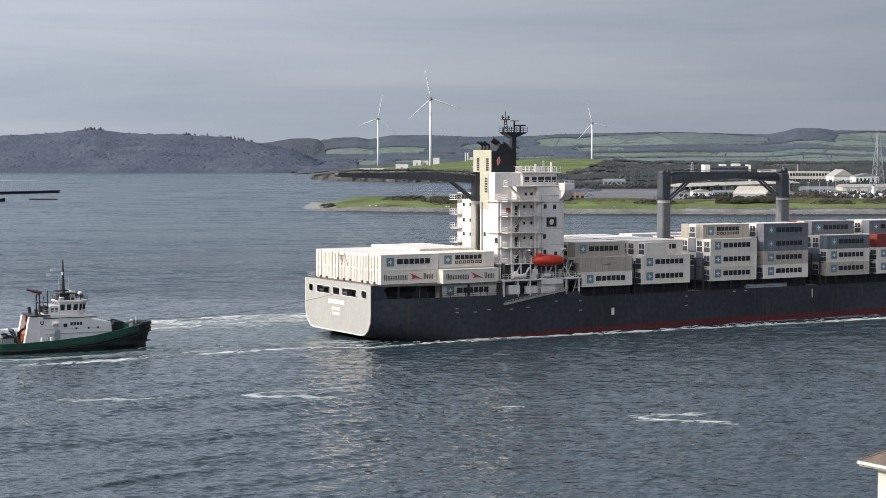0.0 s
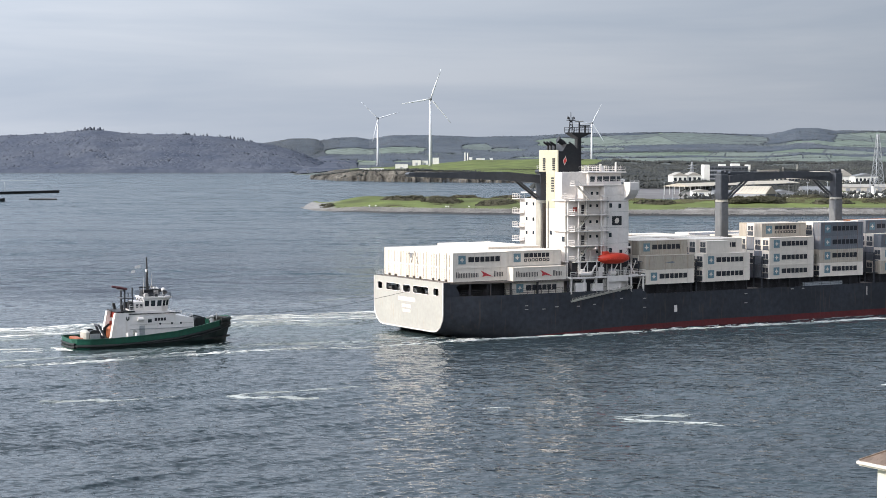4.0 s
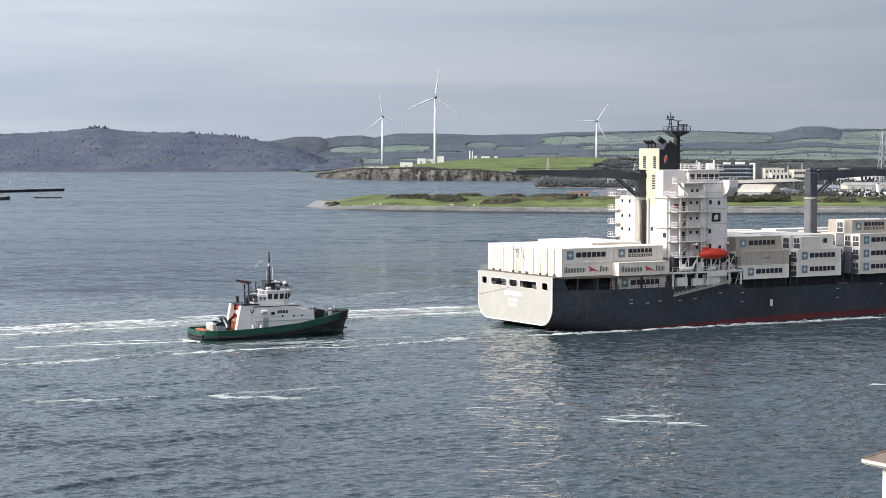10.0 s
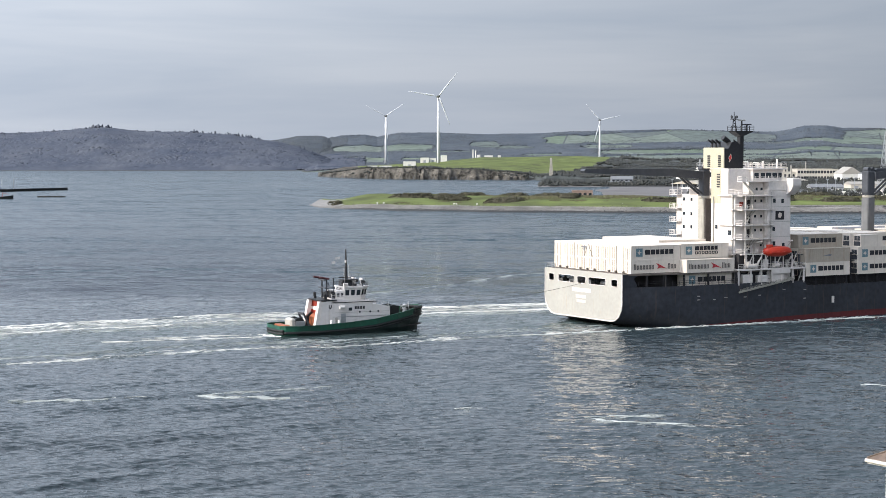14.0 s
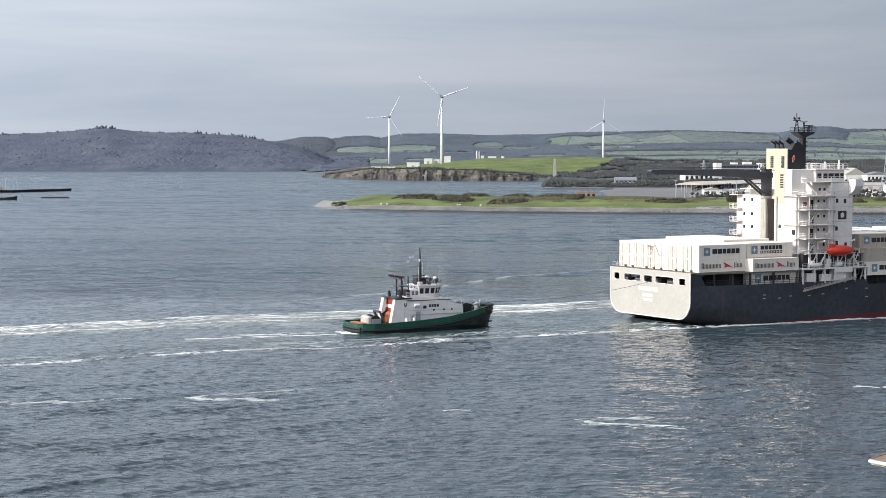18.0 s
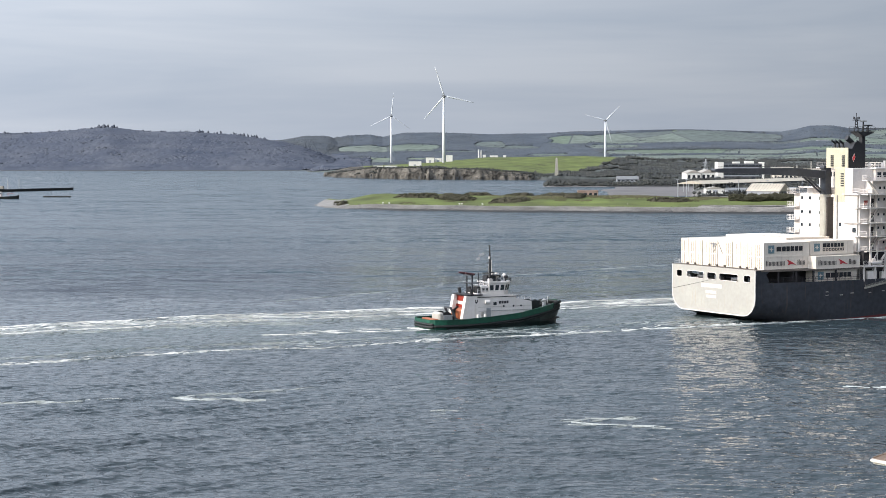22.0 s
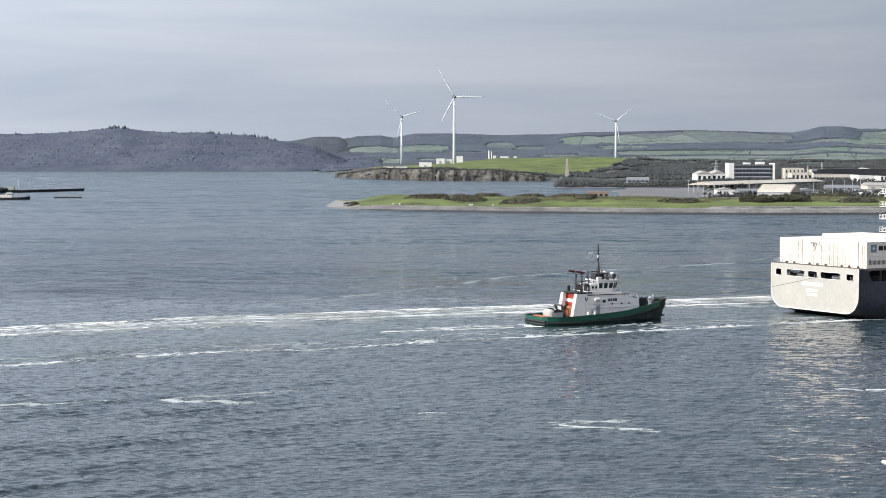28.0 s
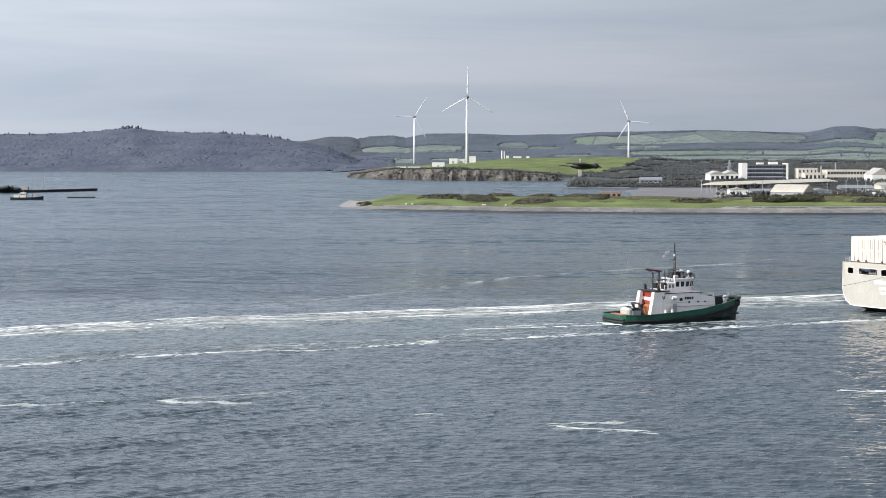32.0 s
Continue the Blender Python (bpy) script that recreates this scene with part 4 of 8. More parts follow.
STATIONS = ((0, 13.5, 0.3, 3.6), (3, 14.1, -0.5, 3.8), (7, 14.9, -1.6, 4.2), (14, 15.9, -3.4, 4.2), (28, 16.1, -5, 3.4), (44.6, 16.1, -5, 3.0), (45.4, 16.1, -5, 3.0), (60, 16.1, -5, 2.6), (100, 16.1, -5, 2.4), (140, 16.1, -5, 2.6),
            (155, 15.4, -5, 3.5), (168, 12.6, -5, 4), (180, 8.2, -5, 3.5), (189, 3.8, -5, 2), (195, 0.5, -4.5, 0.3))


def hull_ring(x, w, zb, r, top):
    side = [(-w, top)] + [(-w, zb + r + (top - zb - r) * k / 5) for k in (4, 3, 2, 1, 0)]
    arc = [(-w + r - r * math.cos(a), zb + r - r * math.sin(a)) for a in (radians(22), radians(45), radians(68), radians(90))]
    half = side + arc
    return [(x, y, z) for y, z in half] + [(x, 0, zb)] + [(x, -y, z) for y, z in reversed(half)]


def sheer(x):
    return float(curve(x, ((0, 7.2), (44.6, 7.2), (45.4, 6.15), (145, 6.15), (170, 9.5), (195, 12.5))))


part("hull", Shape().loft([hull_ring(x, w, zb, r, sheer(x)) for x, w, zb, r in STATIONS], closed=False), M_HULL, ship, "dark grey painted steel hull", smooth=True)
# stern quarters rise to the poop deck just ahead of the transom
for s, nm in ((-1, "quarter_plate"), (1, "quarter_plate")):
    part(nm, Shape().prism([(-0.02, 7.15), (3.4, 7.15), (3.4, 7.6), (2.6, 8.9), (3.4, 9.3), (3.4, 9.75), (-0.02, 9.75)], s * 13.5 - 0.12, s * 13.5 + 0.12, "y"), M_HULL, ship)
for s in (-1, 1):
    band = Shape()
    xs = (16, 28, 40, 60, 80, 100, 120, 140)
    band.loft([[(x, s * (float(curve(x, [(a, b) for a, b, c, d in STATIONS])) + 0.02), z) for z in (-3.0, -1.5 + 0.034 * min(x, 50) + 0.002 * x)] for x in xs], closed=False)
    part("boot_topping", band, M_BOOT, ship, "red antifouling band at the waterline")
    seam = Shape()
    for z in (3.9, 5.9):
        seam.loft([[(x, s * (float(curve(x, [(a, b) for a, b, c, d in STATIONS])) + 0.03), z + dz) for dz in (-0.05, 0.05)] for x in (16, 28, 60, 100, 140)], closed=False)
    part("weld_seam", seam, M_HULL, ship)
part("main_deck", Shape().prism([(2, -13.6), (14, -15.7), (28, -15.95), (44.9, -15.95), (44.9, 15.95), (28, 15.95), (14, 15.7), (2, 13.6)], 6.5, 6.75).prism([(44.9, -15.95), (140, -15.95), (168, -12.3), (190, -3), (190, 3), (168, 12.3), (140, 15.95), (44.9, 15.95)], 5.7, 5.95), M_DECK, ship)
part("forecastle_deck", Shape().prism([(150, -15.2), (168, -12.2), (180, -8), (193, -0.8), (193, 0.8), (180, 8), (168, 12.2), (150, 15.2)], 8.6, 8.9), M_DECK, ship)
part("poop_deck", Shape().prism([(0.2, -13.45), (3.4, -13.95), (14, -15.8), (27.4, -16.0), (27.4, 16.0), (14, 15.8), (3.4, 13.95), (0.2, 13.45)], 9.45, 9.78), M_DECK, ship)
# transom plate with its mooring openings
OPENINGS = ((12.1, 10.2), (8.6, 2.9), (1.8, -1.1), (-2.1, -8.1), (-9.9, -12.0))
r = 3.6
low = [(-13.5, 7.2), (-13.5, 0.3 + r)] + [(-13.5 + r - r * math.cos(a), 0.3 + r - r * math.sin(a)) for a in (radians(20), radians(45), radians(70))] + [(-13.5 + r, 0.3)]
low = low + [(-y, z) for y, z in reversed(low)]
tr = Shape().prism(low, -0.14, 0.06, "x").prism([(-13.5, 8.65), (13.5, 8.65), (13.5, 9.78), (-13.5, 9.78)], -0.14, 0.06, "x")
ys = [13.5] + [v for o in OPENINGS for v in o] + [-13.5]
for a, b in zip(ys[0::2], ys[1::2]):
    tr.prism([(b, 7.2), (a, 7.2), (a, 8.65), (b, 8.65)], -0.14, 0.06, "x")
transom = part("transom", tr, M_TRANSOM, ship, "pale grey transom with five mooring openings")
for a, b in OPENINGS:
    fr, c, ring = Shape(), 0.42, []
    for cy, cz, start in ((a - c, 8.65 - c, 0), (b + c, 8.65 - c, 90), (b + c, 7.2 + c, 180), (a - c, 7.2 + c, 270)):
        arc = [(cy + c * math.cos(radians(start + k)), cz + c * math.sin(radians(start + k))) for k in (0, 30, 60, 90)]
        corner = (cy + c * (1 if start in (0, 270) else -1), cz + c * (1 if start < 180 else -1))
        part("corner_plate", Shape().prism([corner] + arc, -0.13, 0.05, "x"), M_TRANSOM, transom)
        ring += arc
    for p, q in zip(ring, ring[1:] + ring[:1]):
        fr.tube((-0.16, *p), (-0.16, *q), 0.075, n=6)
    part("opening_frame", fr, M_WHITE, transom)
rim = Shape()
edge = [(-0.15, y, z) for y, z in [(-13.5, 9.78)] + low[:]] + [(-0.15, 13.5, 9.78)]
for p, q in zip(edge[:-1], edge[1:]):
    rim.tube(p, q, 0.13, n=6)
part("rim", rim, M_WHITE, transom)
for y0, y1, z0, z1 in ((-2.9, 3.7, 5.45, 6.25), (-1.2, 2.3, 4.2, 4.85), (-1.1, 2.0, 3.3, 3.85)):
    part("name_bar", Shape().box(-0.155, -0.141, y0, y1, z0, z1), M_REEFER, transom, "plain pale bar where the stern lettering stands")
# near-black bulkhead: the shade behind the stern openings is in its colour
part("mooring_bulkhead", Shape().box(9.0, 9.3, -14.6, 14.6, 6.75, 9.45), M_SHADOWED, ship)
# mooring winches and bitts inside the open stern
for y in (-10, -4.5, 1, 6.5, 11):
    part("mooring_winch", Shape().tube((2.4, y - 0.9, 7.5), (2.4, y + 0.9, 7.5), 0.45, n=10).box(1.9, 2.9, y - 1.1, y - 0.85, 6.75, 7.9).box(1.9, 2.9, y + 0.85, y + 1.1, 6.75, 7.9), M_STEEL, ship)
# open side gallery below the poop deck
for s in (-1, 1):
    for x in (5.4, 9.6, 13.6, 19.6, 26.6):
        w = float(curve(x, ((3.4, 13.95), (14, 15.8), (27, 16)))) - 0.2
        part("gallery_pillar", Shape().box(x - 0.16, x + 0.16, s * w - 0.16, s * w + 0.16, 6.75, 9.45), M_SHADOWED, ship)
    g = Shape().rail([(x, s * (float(curve(x, ((3.4, 13.95), (14, 15.8), (27, 16)))) - 0.15), 7.15) for x in (3.6, 14, 27)], h=1.05)
    part("gallery_rail", g, M_SHADOWED, ship)
    # added near-black wall that stops sunlight passing through the gallery
    part("gallery_wall", Shape().box(9.3, 28.0, *sorted((s * 12.4, s * 12.2)), 6.75, 9.45), M_SHADOWED, ship, "near-black wall added to shut light out of the gallery")
part("stern_rail", Shape().rail([(3, 13.6, 9.78), (0.2, 13.2, 9.78), (0.2, 10.4, 9.78)], h=1.0), M_STEEL, ship)
for y in (-11.2, -8.6, -6.3, -1.4, 1.1, 3.6, 8.4, 10.9):
    part("twist_lock", Shape().box(1.7, 2.0, y - 0.22, y + 0.22, 9.78, 10.25, 0.04), M_DARKBROWN, ship)


# ---- containers ----
def container_mesh(name, length, height, mat, ribbed):
    """One skin: end frames, top and bottom side rails, and side panels set back between them, corrugated or with flat joints."""
    w, rail, post = 2.32, 0.13, 0.18

    def ring(x, e):
        return [(x, y, z) for y, z in ((0, 0), (w, 0), (w, rail), (w - e, rail + 0.01), (w - e, height - rail - 0.01), (w, height - rail), (w, height), (0, height), (0, height - rail), (e, height - rail - 0.01), (e, rail + 0.01), (0, rail))]
    cuts = [(0, 0.003), (post, 0.003)]
    n = int(length / 0.56) if ribbed else 7
    step = (length - 2 * post - 0.04) / n
    for i in range(n):
        x = post + 0.02 + step * i
        cuts += [(x, 0.018), (x + step * 0.35, 0.018), (x + step * 0.5, 0.07), (x + step * 0.85, 0.07)] if ribbed else [(x + 0.04, 0.06), (x + step - 0.05, 0.06), (x + step - 0.03, 0.035), (x + step - 0.005, 0.035)]
    cuts += [(length - post, 0.003), (length, 0.003)]
    return Shape().loft([ring(x, e) for x, e in cuts]).mesh(name, mat)


def door_mesh(mat):
    """One leaf of the doors at the after end, with two raised panels."""
    s = Shape().box(-0.02, 0.05, 0, 0.95, 0.16, 2.44, 0.01)
    for y in (0.1, 0.55):
        s.box(-0.04, -0.01, y, y + 0.3, 0.3, 2.3, 0.005)
    return s.mesh("container_door", mat)


H1 = 2.86
BOX = {"reefer": container_mesh("reefer_box", 12.19, H1, M_REEFER, False), "beige": container_mesh("beige_box", 12.19, H1, M_BEIGE, True), "grey": container_mesh("grey_box", 12.19, H1, M_GREYBOX, True),
       "red": container_mesh("red_box", 12.19, H1, M_REDBOX, True), "orange": container_mesh("orange_box", 12.19, H1, M_ORANGEBOX, True), "short": container_mesh("short_reefer_box", 6.06, 2.59, M_REEFER, False),
       "low": container_mesh("low_reefer_box", 12.19, 2.59, M_REEFER, False)}
DOORS = {"reefer": door_mesh(M_REEFER), "beige": door_mesh(M_BEIGE), "grey": door_mesh(M_GREYBOX), "red": door_mesh(M_REDBOX), "orange": door_mesh(M_ORANGEBOX)}
WORDS = {"reefer": "white refrigerated shipping container", "beige": "weathered beige shipping container", "grey": "blue-grey ribbed shipping container", "red": "dark red shipping container",
         "orange": "orange shipping container", "short": "short white shipping container", "low": "off-white shipping container with grey lettering"}

six = Shape()
x = 3.4
for step in (1.45, 1.2, 1.1, 1.15, 1.1, 1.2):
    six.box(x, x + step - 0.2, -0.012, 0.012, 1.08, 2.05)
    x += step
LETTERS = six.mesh("lettering", M_INK)
two = Shape()
x = 3.6
for step in (1.2, 1.0, 0.92, 0.95, 0.9, 1.0):
    two.box(x, x + step - 0.18, -0.012, 0.012, 1.55, 2.35)
    x += step
LETTERS_TWO = two.mesh("lettering", M_INK)
two = Shape()
for i in range(7):
    x = 3.6 + i * 0.86
    two.box(x, x + 0.16, -0.012, 0.012, 0.75, 1.3).box(x + 0.5, x + 0.66, -0.012, 0.012, 0.75, 1.3).box(x + 0.16, x + 0.5, -0.012, 0.012, 0.75, 0.87).box(x + 0.16, x + 0.5, -0.012, 0.012, 1.18, 1.3)
LETTERS_UNDER = two.mesh("lettering", M_INK)


def thin_bars(x0, x1, n):
    """Slim upright bars in pairs, the first pair taller."""
    bars, st = Shape(), (x1 - x0) / n
    for i in range(n):
        top = 1.85 if i == 0 else 1.6
        bars.box(x0 + i * st, x0 + (i + 0.26) * st, -0.012, 0.012, 0.75, top).box(x0 + (i + 0.5) * st, x0 + (i + 0.72) * st, -0.012, 0.012, 0.75, top)
    return bars.mesh("lettering", M_FADEDINK)


M_FADEDINK = material("faded_brown_lettering", (0.075, 0.062, 0.058), 0.6, spread=0.2)
LETTERS_THIN = thin_bars(0.7, 5.8, 7)
LETTERS_LAST = thin_bars(9.1, 11.3, 3)
SWOOSH = Shape().prism([(4.6, 1.35), (6.6, 1.62), (7.4, 1.4), (6.4, 1.2)], -0.012, 0.012, "y").mesh("emblem", M_GREYBOX)
rods = Shape()
for y in (0.55, 1.20, 1.85):
    rods.beam((-0.03, y, 0.15), (-0.03, y, 2.42), 0.065)
RODS = rods.mesh("door_gear", material("weathered_door_steel", (0.20, 0.165, 0.11), 0.6, spread=0.5, grain=2.0))
# near-black cooling panels also put the shade on forward container ends into colour
cool = Shape().box(-0.03, 0.06, 0.25, 2.07, 0.2, 1.15, 0.01).box(-0.05, 0.06, 0.35, 1.1, 1.3, 2.3, 0.01).box(-0.05, 0.06, 1.25, 1.95, 1.3, 2.3, 0.01)
COOLER = cool.mesh("cooling_unit", M_JIB)
EMBLEM = Shape().box(1.2, 2.8, -0.014, 0.012, 0.72, 2.35).mesh("emblem", M_BLUEMARK)
STAR = Shape().prism([(2.0, 1.0), (2.16, 1.37), (2.55, 1.53), (2.16, 1.69), (2.0, 2.08), (1.84, 1.69), (1.45, 1.53), (1.84, 1.37)], -0.02, -0.0145, "y").mesh("emblem_centre", M_REEFER)
FLAG = Shape().prism([(6.1, 2.0), (7.3, 1.5), (8.9, 0.75), (7.4, 1.0), (6.5, 0.8), (6.75, 1.3)], -0.014, 0.012, "y").mesh("emblem", M_REDMARK)


def stow(kind, x, y, z, mark=""):
    """A container with its after starboard lower corner at x, y, z."""
    c = part("shipping_container", BOX[kind], None, ship, WORDS[kind], m=pose(x, y, z))
    if x > 40 and kind in ("reefer", "short"):
        part("cooling_unit", COOLER, None, c, "dark cooling unit, also coloured for the shaded container end")
    elif x not in (13.9, 14.4, 14.9):
        for k in (0, 1):
            part("container_door", DOORS.get(kind, DOORS["reefer"]), None, c, m=pose(0, 0.2 + 0.97 * k, 0))
    if mark == "name":
        part("lettering", LETTERS, None, c)
        e = part("emblem", EMBLEM, None, c, "square light blue emblem")
        part("emblem_centre", STAR, None, e, "white star on the emblem")
    elif mark == "two":
        part("lettering", LETTERS_TWO, None, c)
        part("lettering", LETTERS_UNDER, None, c)
        e = part("emblem", EMBLEM, None, c, "square light blue emblem")
        part("emblem_centre", STAR, None, e, "white star on the emblem")
    elif mark == "thin":
        part("lettering", LETTERS_THIN, None, c)
        part("lettering", LETTERS_LAST, None, c)
        part("emblem", FLAG, None, c, "small red pennant emblem")
    elif mark == "swoosh":
        part("emblem", SWOOSH, None, c, "small faded grey emblem")
    return c


rnd = random.Random(7)
ROW = 2.447
# stern bays: eleven across, two high
for i in range(11):
    y = -13.45 + i * ROW
    c = stow("low", 2.05, y, 9.85, "thin" if i == 0 else "")
    part("door_gear", RODS, None, c, "rusty locking rods")
    c = stow("reefer", 2.05, y, 12.44, "name" if i == 0 else "")
    part("door_gear", RODS, None, c, "rusty locking rods")
    stow("low", 14.9 if i else 14.4, y, 9.85)
    stow("reefer", 14.4, y, 12.5 if i < 3 else 12.95, "two" if i == 0 else "")
stow("low", 13.9, -15.93, 9.75, "thin")
for y in (-15.2, 12.7):
    stow("low", 13.9, y, 6.78, "name" if y < 0 else "")
# lashings and a faded mark on the container doors at the stern
part("lashing_bar", Shape().beam((1.92, -0.6, 12.6), (1.92, 0.9, 15.0), 0.06).beam((1.92, 2.3, 12.6), (1.92, 1.3, 14.6), 0.06), M_DARKBROWN, ship)
part("door_mark", Shape().box(1.96, 2.0, 1.6, 3.4, 14.35, 14.6).box(1.96, 2.0, 2.1, 2.7, 13.7, 14.35), M_GREYBOX, ship)
for y in (-11.0, -8.55, -3.66, 3.68, 6.13, 11.0):
    part("end_seam", Shape().box(1.98, 2.02, y - 0.05, y + 0.05, 9.9, 15.2), M_CREAM, ship)
# bays ahead of the house: thirteen across
BASE = 7.95
BAYS = ((45.3, ("reefer", "beige"), 3, ("name", "swoosh")), (59.8, ("reefer", "reefer"), 3, ("name", "name")), (77.2, ("reefer", "reefer", "reefer"), 4, ("name", "name", "name")),
        (91.3, ("reefer", "beige", "grey"), 4, ("name", "name", "name")), (108.8, ("beige", "reefer", "grey"), 4, ("name", "name", "name")), (123.2, ("reefer", "reefer", "red"), 4, ("name", "name", "")),
        (140.0, ("reefer", "grey"), 3, ("name", "name")), (154.3, ("beige",), 2, ("name",)))
TOP_FIRST = {45.3: ("beige", 1, "name"), 59.8: ("reefer", 1, "name"), 77.2: ("beige", 1, "two"), 91.3: ("grey", 0, "name"), 108.8: ("grey", 2, "name"), 123.2: ("grey", 1, "name"), 140.0: ("reefer", 1, ""), 154.3: ("reefer", 1, "")}
for x, outer, tiers, marks in BAYS:
    n = 13 if x < 150 else 9
    y0 = -n * ROW / 2
    for k, (kind, mark) in enumerate(zip(outer, marks)):
        stow(kind, x, y0, BASE + k * H1, mark)
        stow(rnd.choice(("reefer", "beige", "reefer")), x, y0 + (n - 1) * ROW, BASE + k * H1)
        for i in range(1, n - 1):          # ends seen in the gaps between the bays
            if x in (77.2, 108.8, 45.3) or k >= len(outer) - 1 or i in (1, n - 2):
                stow(rnd.choice(("reefer", "reefer", "beige", "grey")), x, y0 + i * ROW, BASE + k * H1)
    kind, first, mark = TOP_FIRST[x]
    for i in range(n):
        if i < first or (tiers == 4 and i > first + 2):
            continue
        top = kind if i == first else rnd.choice(("reefer", "reefer", "reefer", "beige"))
        if x == 108.8 and i == first + 2:
            top = "orange"
        for k in range(len(outer), tiers):
            if k < tiers - 1 and i > first + 1:
                continue
            stow(top, x, y0 + i * ROW, BASE + k * H1, mark if i == first and k == tiers - 1 else "")
stow("short", 60.6, -15.9, BASE + 2 * H1, "")

# coamings, lashing frames and side rail under the forward stacks
for x, outer, tiers, marks in BAYS:
    w = 15.6 if x < 150 else 11
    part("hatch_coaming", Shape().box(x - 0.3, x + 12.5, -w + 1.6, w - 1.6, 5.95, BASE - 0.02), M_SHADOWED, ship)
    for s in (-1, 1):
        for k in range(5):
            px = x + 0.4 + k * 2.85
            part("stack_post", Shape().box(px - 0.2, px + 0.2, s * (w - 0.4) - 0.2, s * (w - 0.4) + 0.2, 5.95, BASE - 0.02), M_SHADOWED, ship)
    lf = Shape()
    for i in range(12):
        y = -14.4 + i * 2.6 if x < 150 else -9.4 + i * 1.7
        lf.box(x - 0.75, x - 0.6, y - 0.2, y + 0.2, 5.95, BASE + 1.6 * H1)
    for z in (BASE + 0.2, BASE + H1, BASE + 1.6 * H1):
        lf.box(x - 0.9, x - 0.45, -w + 0.2, w - 0.2, z - 0.06, z + 0.06)
    part("lashing_frame", lf, M_JIB, ship)
for s in (-1, 1):
    part("side_rail", Shape().rail([(45.6, s * 16.0, 6.15), (145, s * 16.0, 6.15)], h=1.0, gap=2.4, r=0.03), M_SHADOWED, ship)
part("bundled_pipe", Shape().box(86.5, 97.5, -16.0, -15.6, 5.95, 6.9), M_STEEL, ship)

# ---- superstructure ----
house = part("deckhouse", Shape().box(35.5, 41.6, -15.2, 15.2, 6.75, 24.6, 0.15).box(35.5, 41.6, -15.2, 10.9, 24.6, 25.9, 0.15).box(35.6, 41.6, -15.2, -12.0, 25.9, 27.7, 0.1), M_WHITE, ship, "white painted accommodation block")
casing = part("engine_casing", Shape().box(28, 35.6, -13.6, -6.0, 6.75, 24.9, 0.12), M_WHITE, ship, "white engine casing with outside stairs")
part("casing_upper", Shape().box(28.02, 35.6, -11.4, -5.98, 24.9, 30.4, 0.1), M_WHITE, casing)
part("casing_lobby", Shape().box(31.6, 35.6, -13.62, -11.4, 24.98, 27.7, 0.08), M_WHITE, casing)
for x in (33.7, 35.0):
    part("porthole", Shape().box(x - 0.25, x + 0.25, -13.7, -13.6, 25.9, 26.5), M_GLASS, casing)
part("casing_stripe", Shape().box(27.95, 28.03, -9.2, -6.1, 23.2, 30.38), M_CREAM, casing, "cream painted strip below the funnel")
# solid near-black box and panel in place of shade behind the lifeboat
part("casing_shade_box", Shape().box(28.1, 35.4, -15.0, -13.5, 10.02, 13.0), M_SHADOWED, casing, "near-black box standing for the shaded space behind the lifeboat")
part("house_shade_panel", Shape().box(35.42, 41.4, -15.24, -15.1, 10.02, 12.9), M_SHADOWED, casing)
for x in (29.6, 31.4, 33.6, 37.2, 39.4):
    part("frame_post", Shape().beam((x, -15.5, 10.0), (x, -15.5, 13.1), 0.2), M_WHITE, casing)
for x in (29.6, 33.6, 37.2):
    part("frame_brace", Shape().beam((x, -15.5, 10.0), (x + 1.9, -15.5, 13.0), 0.16), M_WHITE, casing)
for x, w, h in ((30.2, 0.9, 1.5), (32.3, 0.7, 1.1), (34.6, 1.1, 1.8), (38.4, 0.8, 1.2), (40.4, 0.7, 1.6)):
    part("winch_box", Shape().box(x - w / 2, x + w / 2, -15.9, -15.2, 10.0, 10.0 + h, 0.08), M_TRANSOM if w < 0.85 else M_WHITE, casing)
LEVELS = (13.0, 16.1, 18.95, 22.1, 24.95)
for k, z in enumerate(LEVELS):
    bal = part("balcony", Shape().box(28.2, 36.6, -15.7, -13.4, z - 0.16, z, 0.03).box(27.3, 28.2, -13.9, -12.2 if k % 2 else -9, z - 0.16, z), M_WHITE, casing)
    part("balcony_rail", Shape().rail([(28.1, -13.5, z), (28.25, -15.65, z), (36.5, -15.65, z)], h=1.0, gap=1.3), M_WHITE, bal)
    if k < 4:
        st = Shape()
        for dy in (-0.4, 0.4):
            st.beam((29.3 + 2.2 * (k % 2), -14.7 + dy, z), (32.2 - 0.6 * (k % 2), -14.7 + dy, z + 3.05), 0.1, 0.22)
        for i in range(9):
            f = (i + 0.5) / 9
            st.box(29.3 + 2.2 * (k % 2) + (2.9 - 2.8 * (k % 2)) * f - 0.15, 29.3 + 2.2 * (k % 2) + (2.9 - 2.8 * (k % 2)) * f + 0.15, -15.1, -14.3, z + 3.05 * f - 0.02, z + 3.05 * f + 0.02)
        part("stair", st, M_TRANSOM, casing)
        for x in (33.4, 35.0):
            part("porthole", Shape().box(x - 0.25, x + 0.25, -13.62, -13.55, z + 1.4, z + 1.95), M_GLASS, casing)
    for y in (3.2, 6.5, 9.8, 12.4):
        part("cabin_window", Shape().box(35.42, 35.5, y - 0.3, y + 0.3, z + 1.1, z + 1.8), M_GLASS, house)
